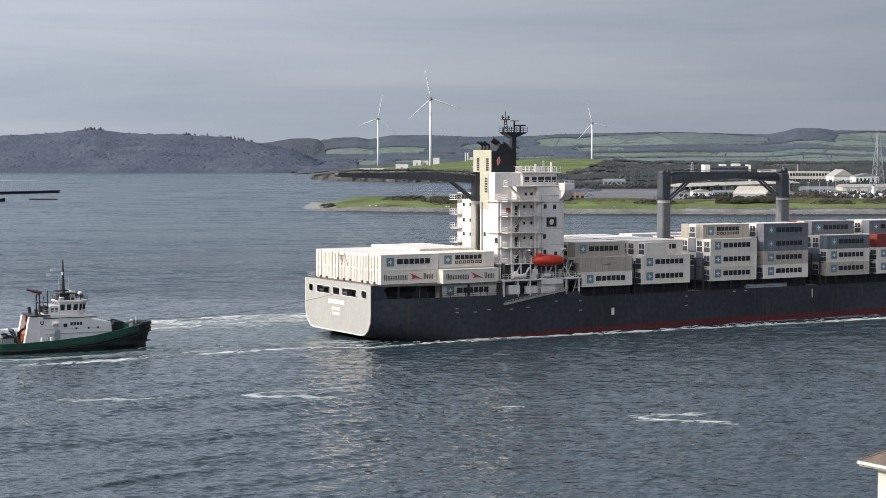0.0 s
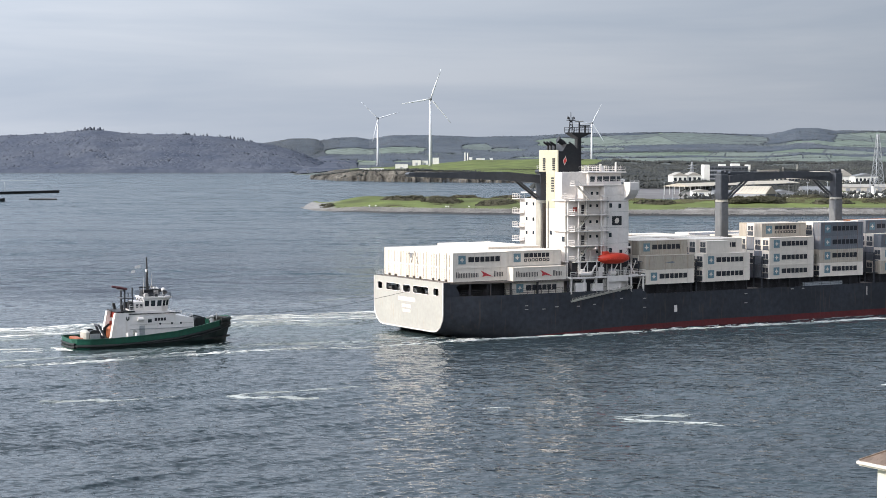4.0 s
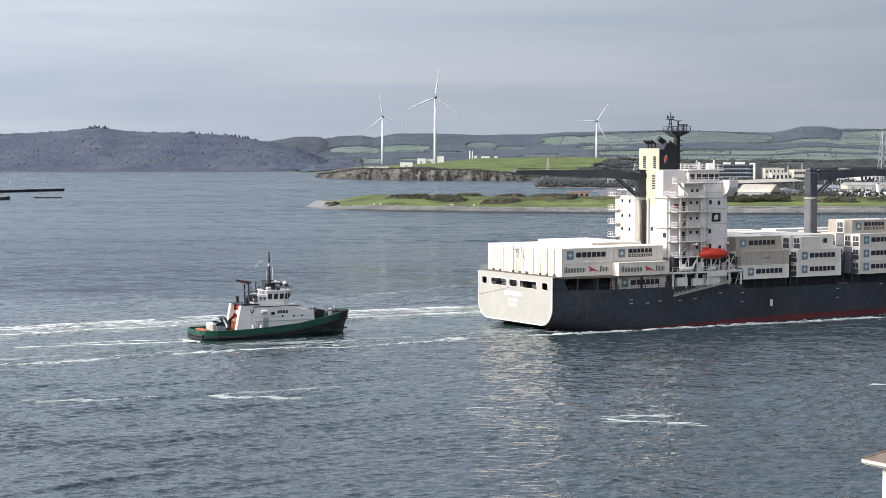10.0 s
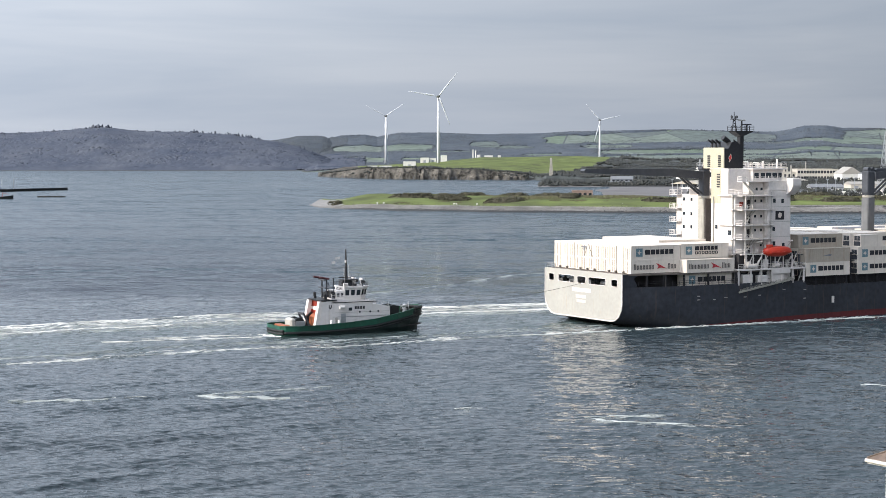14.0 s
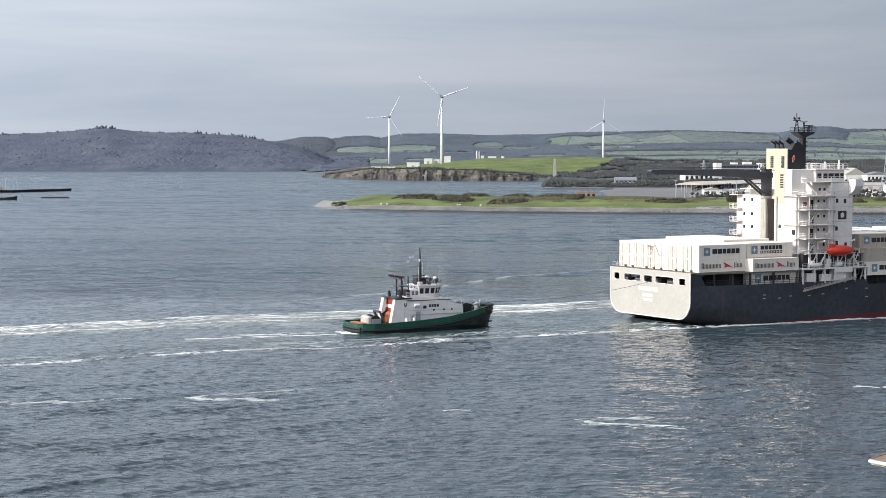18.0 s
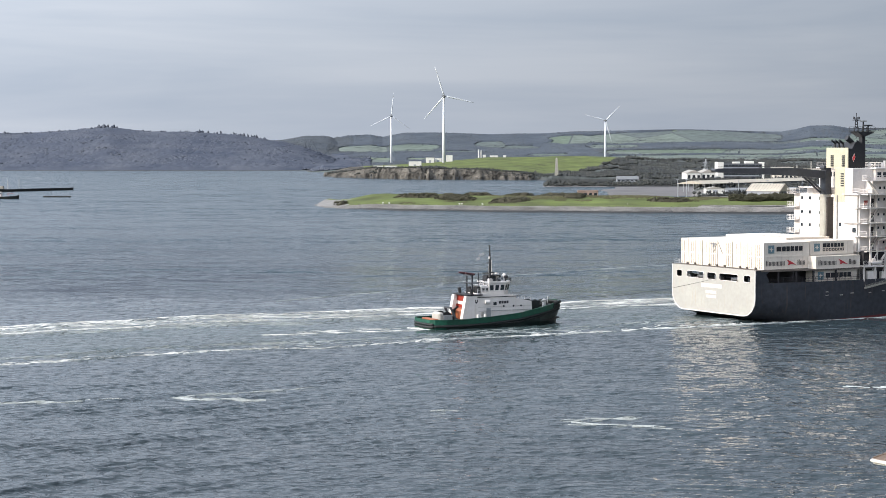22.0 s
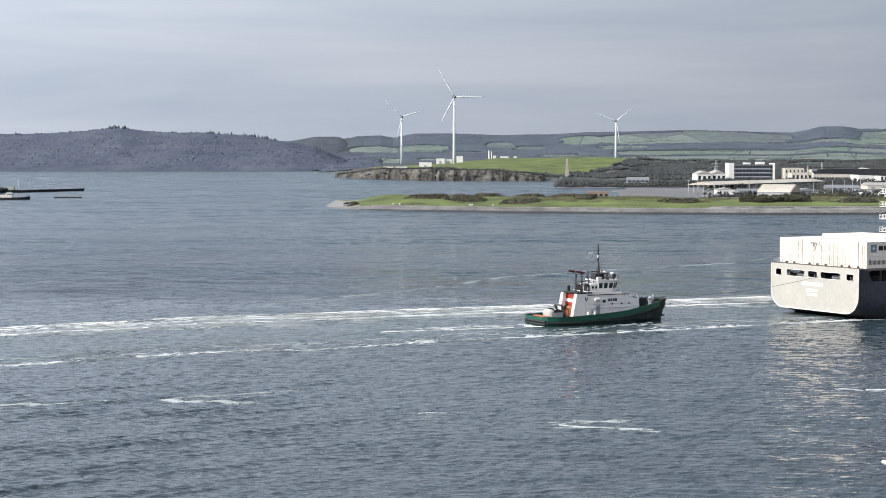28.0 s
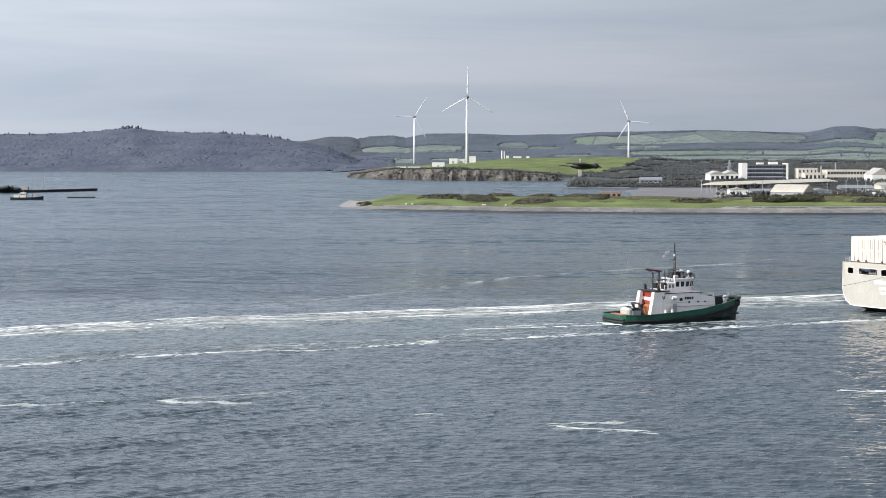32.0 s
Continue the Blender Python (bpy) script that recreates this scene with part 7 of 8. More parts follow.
for a, b in ((0, 1), (1, 2), (2, 3), (3, 4), (4, 5), (5, 0)):
    n = 3 if {a, b} in ({0, 1}, {4, 5}) else 2
    for k in range(n):
        f0, f1 = (k + 0.17) / n, (k + 0.83) / n
        q = []
        for f, g in ((f0, 0.45), (f1, 0.45), (f1, 0.85), (f0, 0.85)):
            lx, ly = low[a][0] + (low[b][0] - low[a][0]) * f, low[a][1] + (low[b][1] - low[a][1]) * f
            hx, hy = hi[a][0] + (hi[b][0] - hi[a][0]) * f, hi[a][1] + (hi[b][1] - hi[a][1]) * f
            q.append((lx + (hx - lx) * g, ly + (hy - ly) * g, 6.0 + 2.6 * g))
        c = Vector((0.6, 0, 7.4))
        nrm = (Vector(q[1]) - Vector(q[0])).cross(Vector(q[3]) - Vector(q[0])).normalized()
        if nrm.dot(Vector(q[0]) - c) < 0:
            nrm = -nrm
        part("wheelhouse_window", Shape().add([tuple(Vector(p) + nrm * 0.03) for p in q] + [tuple(Vector(p) - nrm * 0.03) for p in q], [(0, 1, 2, 3), (7, 6, 5, 4), (0, 4, 5, 1), (1, 5, 6, 2), (2, 6, 7, 3), (3, 7, 4, 0)]), M_GLASS, wheel)
for s in (-1, 1):
    part("side_door", Shape().box(-2.5, -1.5, *sorted((s * 3.3, s * 3.36)), 1.7, 3.8), M_STEEL, tug)
    for x in (1.4, 3.6, 5.3):
        part("porthole", Shape().tube((x, s * 3.28, 4.0), (x, s * 3.36, 4.0), 0.2, n=10), M_GLASS, tug)
    for x in (-0.9,):
        part("side_window", Shape().box(x, x + 0.7, *sorted((s * 3.29, s * 3.35)), 4.3, 4.9), M_GLASS, tug)
    nb = Shape()
    for k in range(4):
        nb.box(0.35 + k * 0.56, 0.78 + k * 0.56, *sorted((s * 3.3, s * 3.34)), 4.55, 5.1)
    part("name_bars", nb, M_INK, tug, "black bars where the name is lettered")
    part("crest", Shape().prism([(-5.0, 5.5), (-5.0, 5.0), (-4.7, 4.7), (-4.4, 5.0), (-4.4, 5.5), (-4.55, 5.5), (-4.55, 5.05), (-4.85, 5.05), (-4.85, 5.5)], *sorted((s * 3.28, s * 3.36)), "y"), M_INK, tug)
    part("life_raft", Shape().tube((-2.9, s * 3.6, 5.0), (-1.9, s * 3.6, 5.0), 0.36, n=12), M_TUGWHITE, tug, "white life raft canister")
    # exhaust stacks: white frames with a red band between
    part("stack_frame", Shape().prism([(-7.9, 1.0), (-7.0, 1.0), (-6.2, 6.2), (-6.9, 6.2)], *sorted((s * 2.2, s * 3.3)), "y"), M_WHITE, tug, "white raked stack frame")
    st = part("exhaust_stack", Shape().prism([(-5.3, 1.0), (-4.3, 1.0), (-4.3, 6.2), (-4.9, 6.2)], *sorted((s * 2.2, s * 3.3)), "y"), M_TUGWHITE, tug, "white raked exhaust stack framing a red recess")
    part("stack_side", Shape().prism([(-7.6, 1.0), (-4.3, 1.0), (-4.3, 6.2), (-6.7, 6.2)], *sorted((s * 3.16, s * 3.27)), "y"), M_TUGWHITE, st)
    part("red_recess", Shape().prism([(-7.0, 3.5), (-5.1, 3.5), (-4.9, 6.0), (-6.2, 6.0)], *sorted((s * 2.3, s * 3.1)), "y"), M_TUGRED, st)
    part("white_band", Shape().prism([(-6.75, 4.4), (-5.05, 4.4), (-5.0, 5.0), (-6.6, 5.0)], *sorted((s * 2.25, s * 3.14)), "y"), M_TUGWHITE, st)
    part("winch_drive", Shape().tube((-6.2, s * 2.4, 2.3), (-6.2, s * 3.2, 2.3), 0.75, n=12).box(-6.9, -5.2, *sorted((s * 2.4, s * 3.0)), 1.1, 1.8), M_RUSTBOX, st)
    part("exhaust_pipe", Shape().tube((-5.4, s * 2.6, 6.2), (-5.6, s * 2.6, 7.6), 0.3, n=10), M_BLACK, st)
scr = part("stack_screen", Shape().box(-6.0, -5.0, -2.1, 2.1, 3.4, 6.1), M_TUGRED, tug, "red engine casing between the stacks")
part("white_band", Shape().box(-6.05, -5.95, -2.1, 2.1, 4.3, 5.0), M_TUGWHITE, scr)
part("winch_housing", Shape().box(-7.8, -5.6, -2.1, 2.1, 1.1, 3.7, 0.45), M_RUSTBOX, scr, "rust-orange winch housing")
part("casing_roof", Shape().box(-6.7, -3.3, -3.3, 3.3, 6.3, 6.5), M_BLACK, tug)
# fire monitors and boat deck gear
part("monitor_frame", Shape().beam((-4.6, -1.2, 6.5), (-4.6, -1.2, 10.3), 0.25).beam((-4.6, 1.2, 6.5), (-4.6, 1.2, 10.3), 0.25).beam((-5.0, -1.9, 10.2), (-5.0, 1.9, 10.2), 0.3).beam((-3.2, -1.2, 9.1), (-3.2, -1.2, 10.6), 0.22), M_JIB, tug)
for y in (-1.5, 1.5):
    part("fire_monitor", Shape().tube((-6.2, y, 10.7), (-4.2, y, 10.4), 0.2, n=8).tube((-4.6, y, 10.2), (-4.6, y, 10.6), 0.25, n=8), M_MAROON, tug, "dark red fire monitor")
m2 = part("mast", Shape().tube((0.0, 0, 8.8), (-0.1, 0, 16.0), 0.36, 0.13, 8).box(-1.6, 1.6, -0.15, 0.15, 10.4, 10.6).beam((-0.1, -1.5, 12.6), (-0.1, 1.5, 12.6), 0.09).beam((-3.6, 0, 12.2), (0, 0, 12.4), 0.06), M_BLACK, tug, "black signal mast")
part("mast_lamp", Shape().tube((-0.1, 0, 13.3), (-0.1, 0, 13.8), 0.22, n=8), M_TUGWHITE, m2)
part("signal_flag", Shape().add([(-2.3, 0.0, 13.9), (-1.2, 0.1, 14.1), (-1.2, 0.16, 14.6), (-2.3, 0.06, 14.4), (-2.3, 0.03, 13.9), (-1.2, 0.13, 14.1), (-1.2, 0.19, 14.6), (-2.3, 0.09, 14.4)], [(0, 1, 2, 3), (7, 6, 5, 4), (0, 4, 5, 1), (2, 6, 7, 3), (1, 5, 6, 2), (3, 7, 4, 0)])
     .add([(-3.0, 0.0, 13.1), (-2.2, 0.1, 13.2), (-2.2, 0.16, 13.7), (-3.0, 0.06, 13.6), (-3.0, 0.03, 13.1), (-2.2, 0.13, 13.2), (-2.2, 0.19, 13.7), (-3.0, 0.09, 13.6)], [(0, 1, 2, 3), (7, 6, 5, 4), (0, 4, 5, 1), (2, 6, 7, 3), (1, 5, 6, 2), (3, 7, 4, 0)]), M_TUGWHITE, m2)
part("radar_scanner", Shape().box(0.9, 1.3, -1.2, 1.2, 10.3, 10.55).tube((1.1, 0, 8.85), (1.1, 0, 10.3), 0.15, n=8), M_TUGWHITE, tug)
for y in (-1.6, 1.6):
    part("searchlight", Shape().tube((2.5, y, 9.6), (3.1, y, 9.7), 0.35, n=10).beam((2.7, y, 8.85), (2.7, y, 9.5), 0.14), M_BLACK, tug)
part("radar_cabinet", Shape().box(-1.2, 0.9, -0.9, 0.9, 8.85, 9.9, 0.08), M_BLACK, tug)
part("mast_platform", Shape().box(-1.2, 1.9, -1.1, 1.1, 9.95, 10.1), M_BLACK, tug)
part("whip_aerial", Shape().beam((-1.3, -2.2, 8.85), (-1.4, -2.2, 12.6), 0.05), M_WHITE, tug)
part("whip_aerial", Shape().beam((1.4, 2.0, 8.85), (1.4, 2.0, 12.9), 0.05), M_WHITE, tug)
part("radome", Shape().ball((1.9, 0.4, 10.0), 0.42).tube((1.9, 0.4, 8.85), (1.9, 0.4, 9.8), 0.12, n=6), M_TUGWHITE, tug)
part("radome", Shape().ball((2.7, -1.0, 10.0), 0.42).tube((2.7, -1.0, 8.85), (2.7, -1.0, 9.8), 0.14, n=6), M_TUGWHITE, tug)
part("roof_locker", Shape().box(1.2, 2.3, 0.6, 1.9, 8.85, 9.6, 0.1), M_TUGWHITE, tug)
part("roof_locker", Shape().box(-1.2, -0.4, -2.1, -1.1, 8.85, 9.45, 0.1), M_TUGWHITE, tug)
for x in (-3.4, 6.6):
    part("vent_box", Shape().box(x - 0.3, x + 0.3, -3.5, -3.28, 2.2, 3.0, 0.05), M_TRANSOM, tug)
part("grab_rail", Shape().tube((-4.2, -3.4, 3.2), (7.6, -3.4, 3.2), 0.045, n=6), M_STEEL, tug)
part("wall_seam", Shape().box(-4.3, 7.6, -3.315, -3.3, 3.95, 4.02), M_TRANSOM, tug)
# black strip drawn in as the shadow line under the upper deck
part("deck_edge", Shape().box(-4.5, 5.1, -3.42, -3.2, 5.86, 6.0), M_BLACK, tug)
part("roof_rail", Shape().rail([(-1.4, -2.4, 8.85), (2.3, -2.6, 8.85), (3.9, -1.5, 8.85), (3.9, 1.5, 8.85), (2.3, 2.6, 8.85), (-1.4, 2.4, 8.85)], h=0.7, gap=1.5), M_JIB, tug)
# dark gear crowded between the wheelhouse and the stacks
chart = part("chart_house", Shape().box(-3.1, -1.35, -2.15, 2.15, 6.2, 8.1, 0.08), M_TUGWHITE, tug, "white house behind the wheelhouse")
for x in (-2.8, -2.05):
    for s in (-1, 1):
        part("window", Shape().box(x, x + 0.5, *sorted((s * 2.14, s * 2.19)), 7.0, 7.65), M_GLASS, chart)
part("aft_rail", Shape().rail([(-4.2, -2.8, 6.7), (-1.6, -2.8, 6.6)], h=0.9, gap=0.9), M_TUGWHITE, tug)
part("vent_trunk", Shape().box(-4.1, -3.25, -2.2, -1.0, 6.3, 8.0, 0.08), M_BLACK, tug, "black ventilation trunk")
part("vent_trunk", Shape().box(-4.1, -3.25, 0.9, 2.1, 6.3, 7.8, 0.08), M_BLACK, tug, "black ventilation trunk")
part("mast_stay", Shape().beam((-2.8, -1.4, 6.5), (-0.6, -0.3, 10.0), 0.1).beam((-2.8, 1.4, 6.5), (-0.6, 0.3, 10.0), 0.1).beam((-1.6, -0.8, 8.85), (-0.3, -0.2, 11.8), 0.07), M_BLACK, tug)
part("monitor_platform", Shape().box(-5.2, -3.0, -1.6, 1.6, 8.6, 8.75).beam((-3.2, -1.4, 6.5), (-3.2, -1.4, 9.5), 0.14).beam((-3.2, 1.4, 6.5), (-3.2, 1.4, 9.5), 0.14), M_JIB, tug)
for y in (-1.2, 0.2, 1.3):
    part("deck_lamp", Shape().ball((-0.9, y, 9.15), 0.22, (1, 1, 1), 8, 6).beam((-0.9, y, 8.85), (-0.9, y, 9.0), 0.1), M_BLACK, tug)
part("floodlight", Shape().box(0.9, 1.4, -2.0, -1.5, 8.85, 9.35, 0.05), M_BLACK, tug)
for y in (-3.2, 3.2):
    part("house_rail", Shape().rail([(3.4, y, 5.7), (7.5, y, 4.95)], h=0.7, gap=1.2), M_TUGWHITE, tug)
# winches, hawser drum and deck clutter
for x, r, nm in ((-10.3, 1.1, "towing_winch"), (9.4, 0.95, "anchor_winch")):
    wz = 2.1 if x < 0 else 4.0
    w_ = part(nm, Shape().tube((x, -1.5, wz), (x, 1.5, wz), r * 0.75, n=14).tube((x, -1.6, wz), (x, -1.45, wz), r, n=16).tube((x, 1.45, wz), (x, 1.6, wz), r, n=16), M_RUBBER, tug)
    for y in (-2.1, 1.65):
        part("winch_frame", Shape().box(x - 0.9, x + 0.9, y, y + 0.45, 1.0, wz + (0.4 if x < 0 else 0.75)), M_STEEL if x < 0 else M_RUBBER, w_)
part("hawser_coil", Shape().tube((10.8, -1.6, 4.5), (12.2, -1.4, 4.7), 0.2, n=8), M_TRANSOM, tug)
part("fairlead_post", Shape().tube((12.2, -0.4, 3.0), (12.2, -0.4, 4.4), 0.4, n=10).ball((12.2, -0.4, 4.5), 0.45), M_TUGWHITE, tug, "white rounded towing post")
part("winch_cover", Shape().box(-12.2, -11.0, -1.7, 1.7, 1.1, 3.1, 0.35), M_TRANSOM, tug, "pale grey winch cover")
part("tow_frame", Shape().beam((-8.0, -1.4, 1.1), (-9.4, -1.4, 3.9), 0.35).beam((-8.0, 1.4, 1.1), (-9.4, 1.4, 3.9), 0.35).beam((-9.4, -1.4, 3.9), (-9.4, 1.4, 3.9), 0.35), M_JIB, tug)
part("tow_hook", Shape().beam((-8.2, 0, 1.1), (-8.0, 0, 3.4), 0.5).beam((-8.0, 0, 3.3), (-7.2, 0, 4.0), 0.4), M_RUBBER, tug)
part("fore_mast", Shape().beam((13.2, 0, 4.0), (13.2, 0, 5.3), 0.12), M_TUGWHITE, tug)
part("stern_hatch", Shape().box(-13.9, -12.6, -2.6, 2.6, 1.1, 1.9, 0.1), M_RUSTBOX, tug)
for x, y in ((-5.0, -4.6), (-3.4, -4.6), (-5.0, 4.6)):
    part("deck_bollard", Shape().tube((x, y, 1.1), (x, y, 2.7), 0.28, n=10), M_TUGWHITE, tug)


# ---- wind turbines ----
BLADE = Shape()
rings = []
for k in range(9):
    f = k / 8
    rad = 1.5 + 46 * f
    chord = float(curve(f, ((0, 1.5), (0.1, 1.7), (0.2, 2.5), (0.5, 1.8), (0.85, 1.0), (1, 0.3))))
    thick = 1.2 * (1 - f) + 0.1
    rings.append([(0.8 * chord * (0.65 * math.cos(a) - 0.1), thick * math.sin(a) * 0.5, rad) for a in [i * math.tau / 8 for i in range(8)]])
BLADE.loft(rings)
BLADE_MESH = BLADE.mesh("blade", M_TURBINE, True)


def turbine(x, y, hub_z, turn, note):
    t = thing("wind_turbine", pose(x, y, 0, 0, 0, turn), "tall white three-bladed wind turbine turning " + note, "wind turbine", "wind turbines")
    rings = [[(r * math.cos(a), r * math.sin(a), z) for a in [i * math.tau / 20 for i in range(20)]] for z, r in ((-4, 2.35), (hub_z * 0.5, 2.0), (hub_z - 2, 1.45))]
    part("tower", Shape().loft(rings), M_TURBINE, t, smooth=True)
    part("nacelle", Shape().box(-1.9, 1.9, -3.2, 6.5, hub_z - 2.0, hub_z + 2.1, 0.5), M_HUB, t)
    rotor = part("rotor", Shape().ball((0, 0, 0), 1.9, (1, 1.25, 1), 12, 8), M_HUB, t, "dark grey rotor hub", m=pose(0, -4.6, hub_z))
    for k in range(3):
        part("blade", BLADE_MESH, None, rotor, m=pose(0, 0, 0, 0, 120 * k, 0))
    return rotor, hub_z


ROTORS = [turbine(-123.5, 3600, 106.3, 14, "behind the headland"), turbine(-13.5, 2735, 119.2, 12, "above the cliff-top field"), turbine(327.7, 3840, 101.4, 12, "among far fields")]

# ---- a crow that crosses at the end ----
crow = thing("crow", pose(-60, 34, 37), "black crow gliding past with half-folded wings", "bird")
body = []
for k in range(11):
    f = k / 10
    s = math.sin(math.pi * min(max(f, 0.03), 0.97)) ** 0.8 * 0.085 * (1.15 - 0.35 * f)
    body.append([(-0.24 + 0.46 * f, s * math.cos(a), 0.02 * math.sin(3 * f) + s * 0.85 * math.sin(a)) for a in [i * math.tau / 10 for i in range(10)]])
part("body", Shape().loft(body), M_BIRD, crow, smooth=True)
part("head", Shape().ball((0.235, 0, 0.035), 0.055, (1.2, 1, 1), 10, 6), M_BIRD, crow, smooth=True)
part("beak", Shape().tube((0.28, 0, 0.03), (0.365, 0, 0.015), 0.024, 0.004, 6), M_INK, crow)
part("tail", Shape().prism([(-0.18, -0.04), (-0.42, -0.10), (-0.46, 0.0), (-0.42, 0.10), (-0.18, 0.04)], 0.0, 0.014), M_BIRD, crow)
WINGS = []
for s in (-1, 1):
    w_ = part("wing", Shape().prism([(0.16, 0.0), (0.20, s * 0.18), (0.15, s * 0.34), (-0.10, s * 0.50), (-0.30, s * 0.48), (-0.22, s * 0.38), (-0.20, s * 0.24), (-0.13, s * 0.10), (-0.12, 0.0)], -0.006, 0.010), M_BIRD, crow, m=pose(0, s * 0.05, 0.04))
    WINGS.append((w_, s))


# ---- foam on the water, drifting with the tide ----
DRIFT = (-0.5, -0.265)


def foam(name, lines, label, mat=None):
    """Streaks of foam drawn out along lines: each line is points, half width of the band, streaks per metre, length, half width and turn of a streak."""
    g = np.random.default_rng(len(lines) + len(name))
    V, Fc, k = [], [], 0
    for pts, half, density, length, width, turned in lines:
        pts = np.array(pts, float)
        gone = np.concatenate([[0], np.cumsum(np.hypot(*np.diff(pts, axis=0).T))])
        for _ in range(max(1, int(gone[-1] * density))):
            s0, long = g.uniform(-0.5 * length, gone[-1]), length * g.lognormal(0, 0.55)
            s = np.arange(max(s0, 0), min(s0 + long, gone[-1]), 0.45)
            if len(s) < 4:
                continue
            c = np.stack([np.interp(s, gone, pts[:, 0]), np.interp(s, gone, pts[:, 1])], -1)
            d = np.gradient(c, axis=0)
            d /= np.hypot(d[:, 0], d[:, 1])[:, None]
            nrm = np.stack([-d[:, 1], d[:, 0]], -1)
            lane, sway, seed = g.normal(0, 0.55 * half), g.normal(turned, 0.07), int(g.integers(1, 60))
            side = lane + sway * (s - s.mean()) + half * (0.55 * soft_noise(c[:, 0], c[:, 1], 11.0, 53) + 0.22 * soft_noise(s, s * 0, 3.0, seed))
            c = c + nrm * side[:, None]
            f = (s - s[0]) / (s[-1] - s[0])
            w = width * g.lognormal(0, 0.45) * np.sin(math.pi * np.clip(f, 0.02, 0.98)) ** 0.6 * (0.55 + 0.9 * soft_noise(s, s * 0 + lane, 2.3, seed + 60) + 0.5 * soft_noise(s, s * 0 + lane, 0.9, seed + 90))
            w = w * np.clip(0.62 + 1.5 * soft_noise(c[:, 0], c[:, 1], 7.0, 51), 0.0, 1.1)
            w = np.maximum(w, 0.008)
            a, b = c + nrm * w[:, None], c - nrm * w[:, None] * g.uniform(0.5, 1.2)
            rows = [np.column_stack([q, wave(q[:, 0], q[:, 1]) + up]) for q, up in ((a, -0.03), (0.5 * (a + b), 0.05), (b, -0.03))]
            V.append(np.stack(rows, 1).reshape(-1, 3))
            i = k + 3 * np.arange(len(s) - 1)
            Fc += [np.stack([i, i + 3, i + 4, i + 1], -1), np.stack([i + 1, i + 4, i + 5, i + 2], -1)]
            k += 3 * len(s)
    V, Fc = np.concatenate(V), np.concatenate(Fc)
    me = bpy.data.meshes.new(name)
    me.vertices.add(len(V))
    me.vertices.foreach_set("co", V.ravel())
    me.loops.add(Fc.size)
    me.loops.foreach_set("vertex_index", Fc.ravel().astype(np.int32))
    me.polygons.add(len(Fc))
    me.polygons.foreach_set("loop_start", np.arange(0, Fc.size, 4))
    me.update(calc_edges=True)
    me.materials.append(mat or M_FOAM)
    return tagged(new(name, me), label, "sea foam", kind="stuff")


UPPER = [(-130, 330), (-84, 355.5), (-68, 367), (-55, 373), (-42, 384), (-25, 389), (-3, 400), (25, 411), (44, 421.5), (80, 435.5), (102, 445), (140, 463)]
LOWER = [(-110, 268), (-65, 294), (-52, 302), (-40, 311), (-28, 318), (-12, 321), (2, 331), (15, 338), (30, 345), (51, 356), (69, 364.5), (94, 377), (140, 402)]


def beside(line, dx, dy):
    return [(x + dx, y + dy) for x, y in line]


FOAMS = [
    foam("wake_foam", [(UPPER, 0.8, 0.75, 7, 0.42, 0.03), (beside(UPPER, 1, -3), 1.6, 0.75, 6, 0.30, 0.14), (beside(UPPER, 2, -8), 2.0, 0.7, 6, 0.28, 0.14), (beside(UPPER, 4, -14), 1.0, 0.55, 9, 0.34, 0.06),
                       (LOWER, 0.55, 1.5, 4, 0.17, 0.18), (beside(LOWER, -1, 2), 1.3, 0.35, 2.5, 0.16, 0.2)],
         "broken white wake foam trailing behind the ship"),
    foam("churned_foam", [(beside(UPPER, 2, -6), 3.0, 1.1, 7, 0.24, 0.06), (beside(UPPER, 5, -18), 5, 0.6, 10, 0.16, 0.05), (beside(LOWER, -3, 8), 3.5, 0.5, 8, 0.14, 0.1), (beside(LOWER, 0.3, -0.4), 0.9, 1.2, 3.5, 0.16, 0.2)],
         "thin stretched foam streaks inside the wake", M_THINFOAM),
    foam("far_wake_foam", [([(-30, 420), (-2.6, 451), (25, 504), (60, 540), (100, 569), (122, 609)], 0.4, 0.5, 14, 0.2, 0)], "thin foam line of an older wake", M_THINFOAM),
    foam("drifting_foam", [([(-52, 250.3), (-41, 253.6)], 0.6, 3.5, 2.2, 0.075, 0), ([(-41, 253.6), (-33, 256.5)], 0.5, 1.2, 2, 0.05, 0), ([(-28, 256.5), (-24, 254.8), (-17, 254.6)], 0.7, 6, 2.2, 0.10, 0), ([(-28, 257.5), (-10, 267.5)], 0.35, 1.6, 2.5, 0.055, 0),
                           ([(27.5, 237.8), (35, 237.6)], 0.5, 4, 1.5, 0.075, 0), ([(25.5, 234.5), (29, 233.3)], 0.5, 4, 1.4, 0.07, 0), ([(28, 232.6), (37.5, 230)], 0.5, 3.6, 1.5, 0.065, 0), ([(8, 244), (12, 244.6)], 0.3, 2, 1.6, 0.05, 0), ([(69, 270), (78, 268)], 0.6, 2.4, 2, 0.07, 0), ([(-590, 2362), (-530, 2352)], 1.2, 0.4, 40, 1.2, 0)],
         "patches of thin drifting foam on the water", M_OLDFOAM),
    foam("foam_film", [([(-54, 250), (-40, 254)], 0.9, 4, 2.5, 0.08, 0), ([(-29, 257), (-24, 255), (-15, 254.5)], 0.9, 5, 2.5, 0.08, 0), ([(-28, 258), (-8, 268)], 0.6, 2, 3, 0.06, 0), ([(25, 235.8), (36, 237.4)], 1.0, 3, 1.8, 0.06, 0), ([(26, 233.2), (39, 229.2)], 0.9, 3, 1.8, 0.06, 0)],
         "thin film of old foam on the water", M_THINFOAM),
]
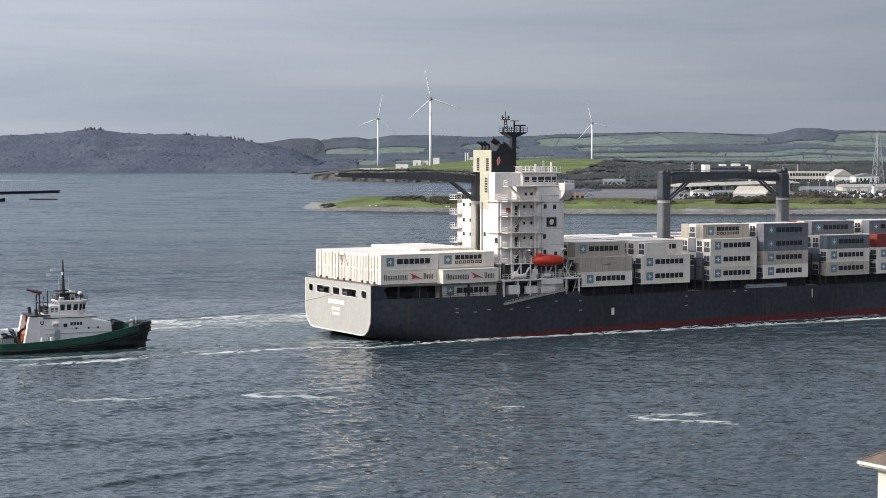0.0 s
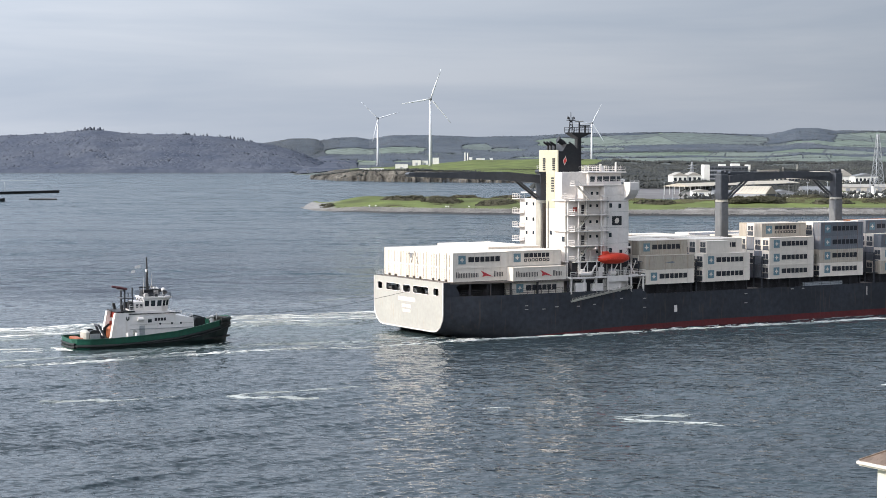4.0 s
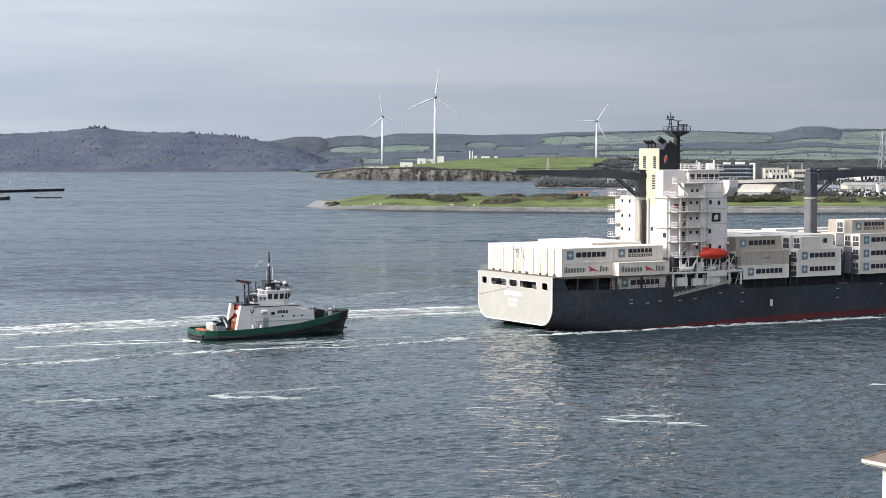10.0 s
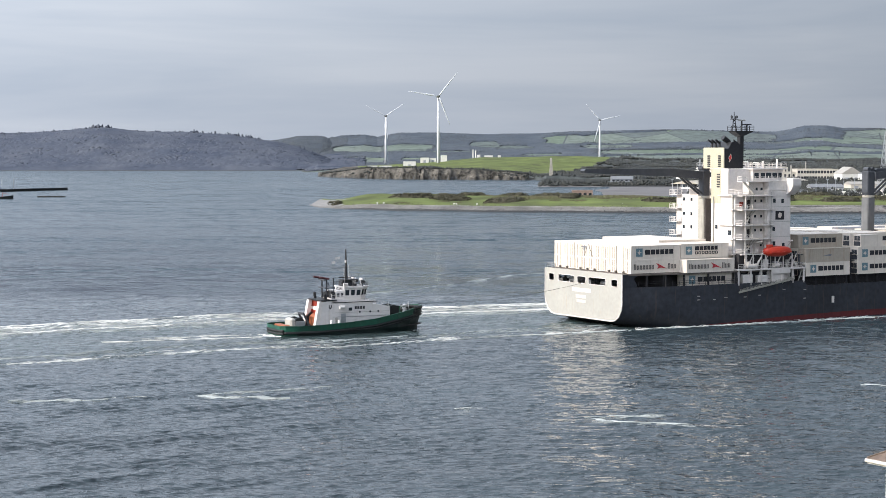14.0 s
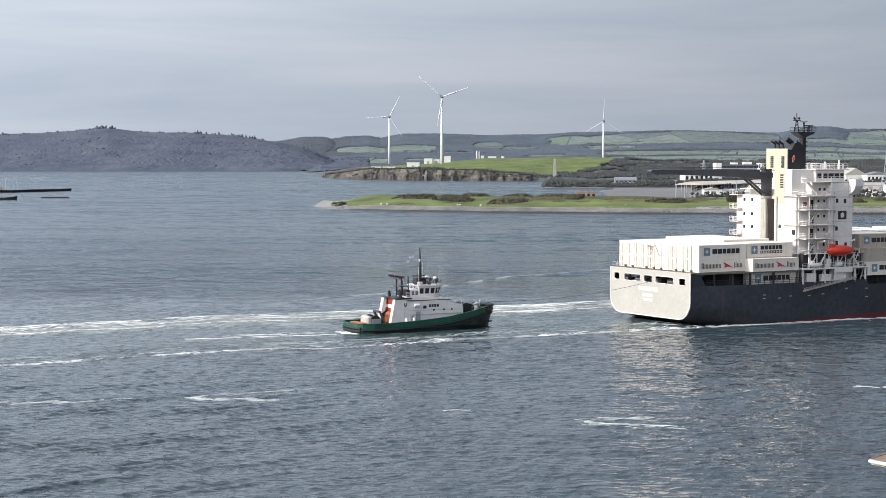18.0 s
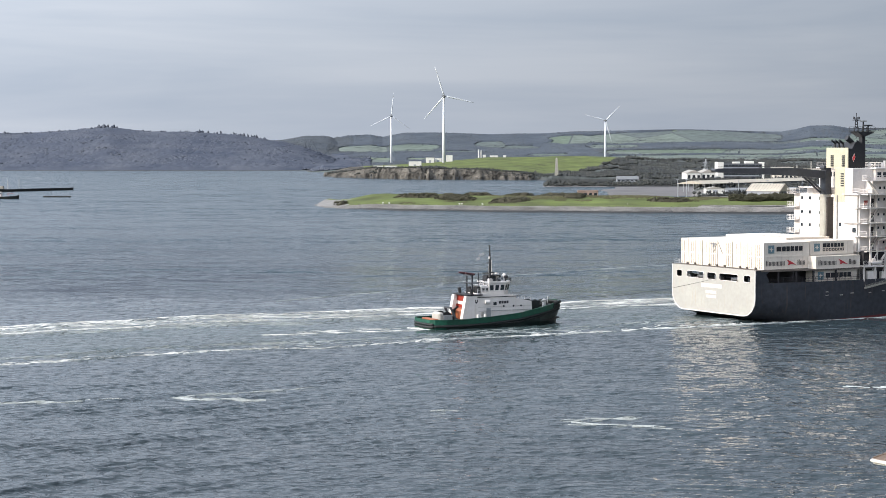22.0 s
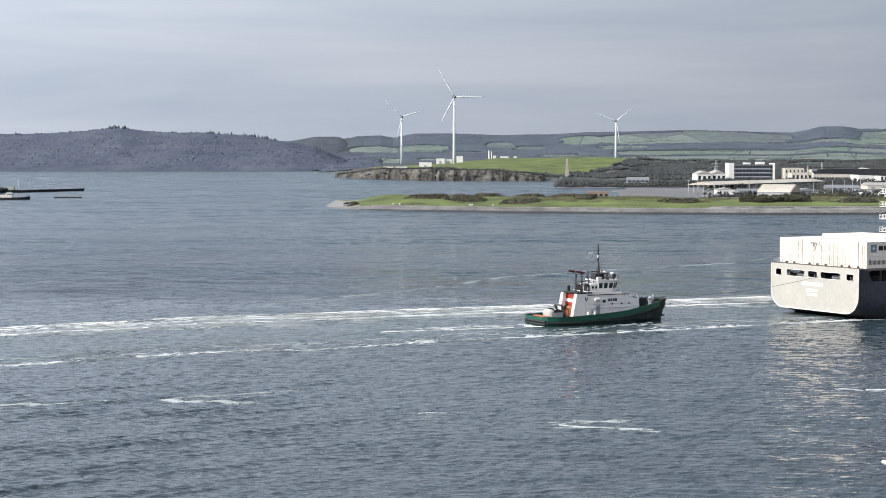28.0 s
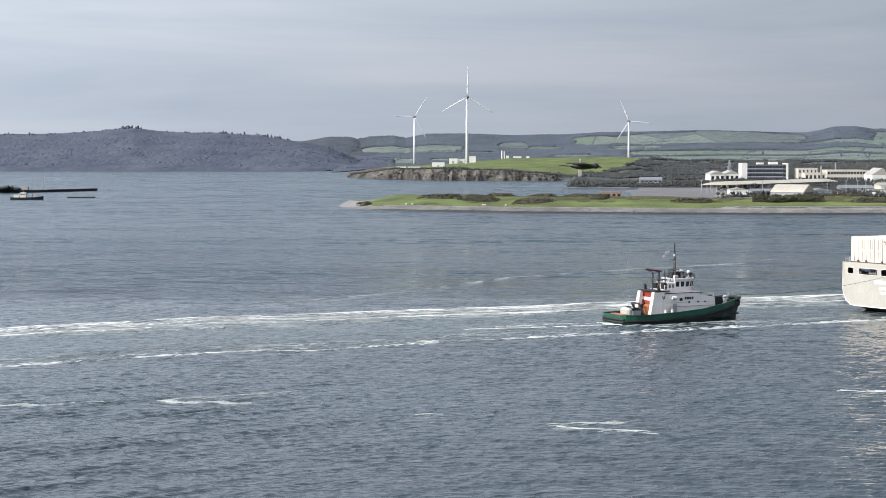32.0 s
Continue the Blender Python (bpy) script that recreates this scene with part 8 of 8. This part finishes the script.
# wash from the tug's propellers, which it draws along with it
wash = foam("tug_wash", [([(-48, 1.0), (-15, -3.2)], 0.5, 0.9, 5, 0.16, 0), ([(-40, 3), (-14, 0)], 2.2, 0.5, 5, 0.14, 0), ([(-14.8, -3.8), (-16.5, -1), (-16.5, 2.5)], 0.8, 4, 2, 0.2, 0), ([(12, -4.6), (15.5, -1.6)], 0.3, 1.5, 2, 0.16, 0)],
            "fresh white propeller wash behind the tug")


# ---- the towing hawser between the tug's bow and the ship's stern ----
hawser = thing("towing_hawser", pose(-53, 324, 4.6), "thin dark towing hawser between tug and ship", "rope")
ROPE = 39.5
rope = Shape()
line = [(ROPE * k / 16, 0, 4.2 * k / 16 - 1.3 * math.sin(math.pi * k / 16)) for k in range(17)]
rope.loft([[(x, y + 0.035 * math.cos(a), z + 0.035 * math.sin(a)) for a in [i * math.tau / 6 for i in range(6)]] for x, y, z in line])
part("strand", rope, M_RUBBER, hawser)

SHIP_ROWS = ((0, -19.34, 338.71, 30.28), (4, -5.97, 345.11, 30.41), (8, 7.43, 351.56, 30.53), (12, 20.85, 357.96, 30.65), (16, 34.3, 364.17, 30.77),
             (20, 47.78, 370.08, 30.89), (24, 61.31, 375.56, 31.02), (28, 74.88, 380.48, 31.14), (32, 88.51, 384.72, 31.26))
TUG_ROWS = ((0, -67.02, 317.56), (4, -53.4, 325.97), (8, -39.83, 333.86), (12, -26.28, 341.22), (16, -12.75, 348.06), (20, 0.76, 354.39), (24, 14.26, 360.19), (28, 27.77, 365.47), (32, 41.29, 370.23))


# ---- what moves ----
def motions():
    walk(ship, [(t, pose(x, y, 0.9, 0, 0, r)) for t, x, y, r in SHIP_ROWS])
    walk(tug, [(t, pose(x, y, 0, 0, 0, 26)) for t, x, y in TUG_ROWS])
    walk(wash, [(t, pose(x, y, 0, 0, 0, 26)) for t, x, y in TUG_ROWS])
    tied = []
    for (t, sx, sy, r), (_, tx, ty) in zip(SHIP_ROWS, TUG_ROWS):
        bow = Vector((tx + 15.2 * math.cos(radians(26)), ty + 15.2 * math.sin(radians(26)), 4.8))
        lead = Vector((sx - 0.4 * math.sin(radians(r)), sy + 0.4 * math.cos(radians(r)), 8.6))
        way = lead - bow
        flat = math.hypot(way.x, way.y)
        tied.append((t, pose(*bow, 0, -math.degrees(math.atan2(way.z, flat) - math.atan2(4.2, ROPE)), math.degrees(math.atan2(way.y, way.x)))))
    walk(hawser, tied)
    for ob in [water] + FOAMS:
        walk(ob, [(t, pose(DRIFT[0] * t, DRIFT[1] * t, 0)) for t in (0, 16, 32)])
    turns = (((0, 80), (9, 746), (12, 965), (13, 1048), (17, 1310), (18, 1383), (20, 1512), (25, 1845), (32, 2338)), ((0, 102), (32, 102 + 82.1 * 32)), ((0, 98 - 79 * 9), (32, 98 + 79 * 23)))
    for (rotor, z), table in zip(ROTORS, turns):
        walk(rotor, [(k / 2, pose(0, -4.6, z, 0, -(float(curve(k / 2, table)) - 90), 0)) for k in range(65)])
    path = ((0, -440, 38), (28, -54, 37), (31.0, -12.6, 35.8), (31.3, -7.94, 35.58), (31.4, -6.08, 35.52), (31.5, -4.56, 35.49), (31.6, -3.05, 35.36), (31.7, -1.66, 35.16), (31.8, -0.32, 34.96), (31.9, 0.9, 34.6), (32, 2.04, 34.52))
    walk(crow, [(t, pose(x, 34, z, 0, 4 if t < 31.6 else (10 if t < 31.85 else 3), 0)) for t, x, z in path])
    flap = ((0, 8), (31.0, 20), (31.3, 6), (31.4, -12), (31.5, -22), (31.6, -6), (31.7, 12), (31.8, 30), (31.9, 10), (32.0, 2))
    for wing, s in WINGS:
        walk(wing, [(t, pose(0, s * 0.05, 0.04, s * a, 0, 0)) for t, a in flap])


motions()
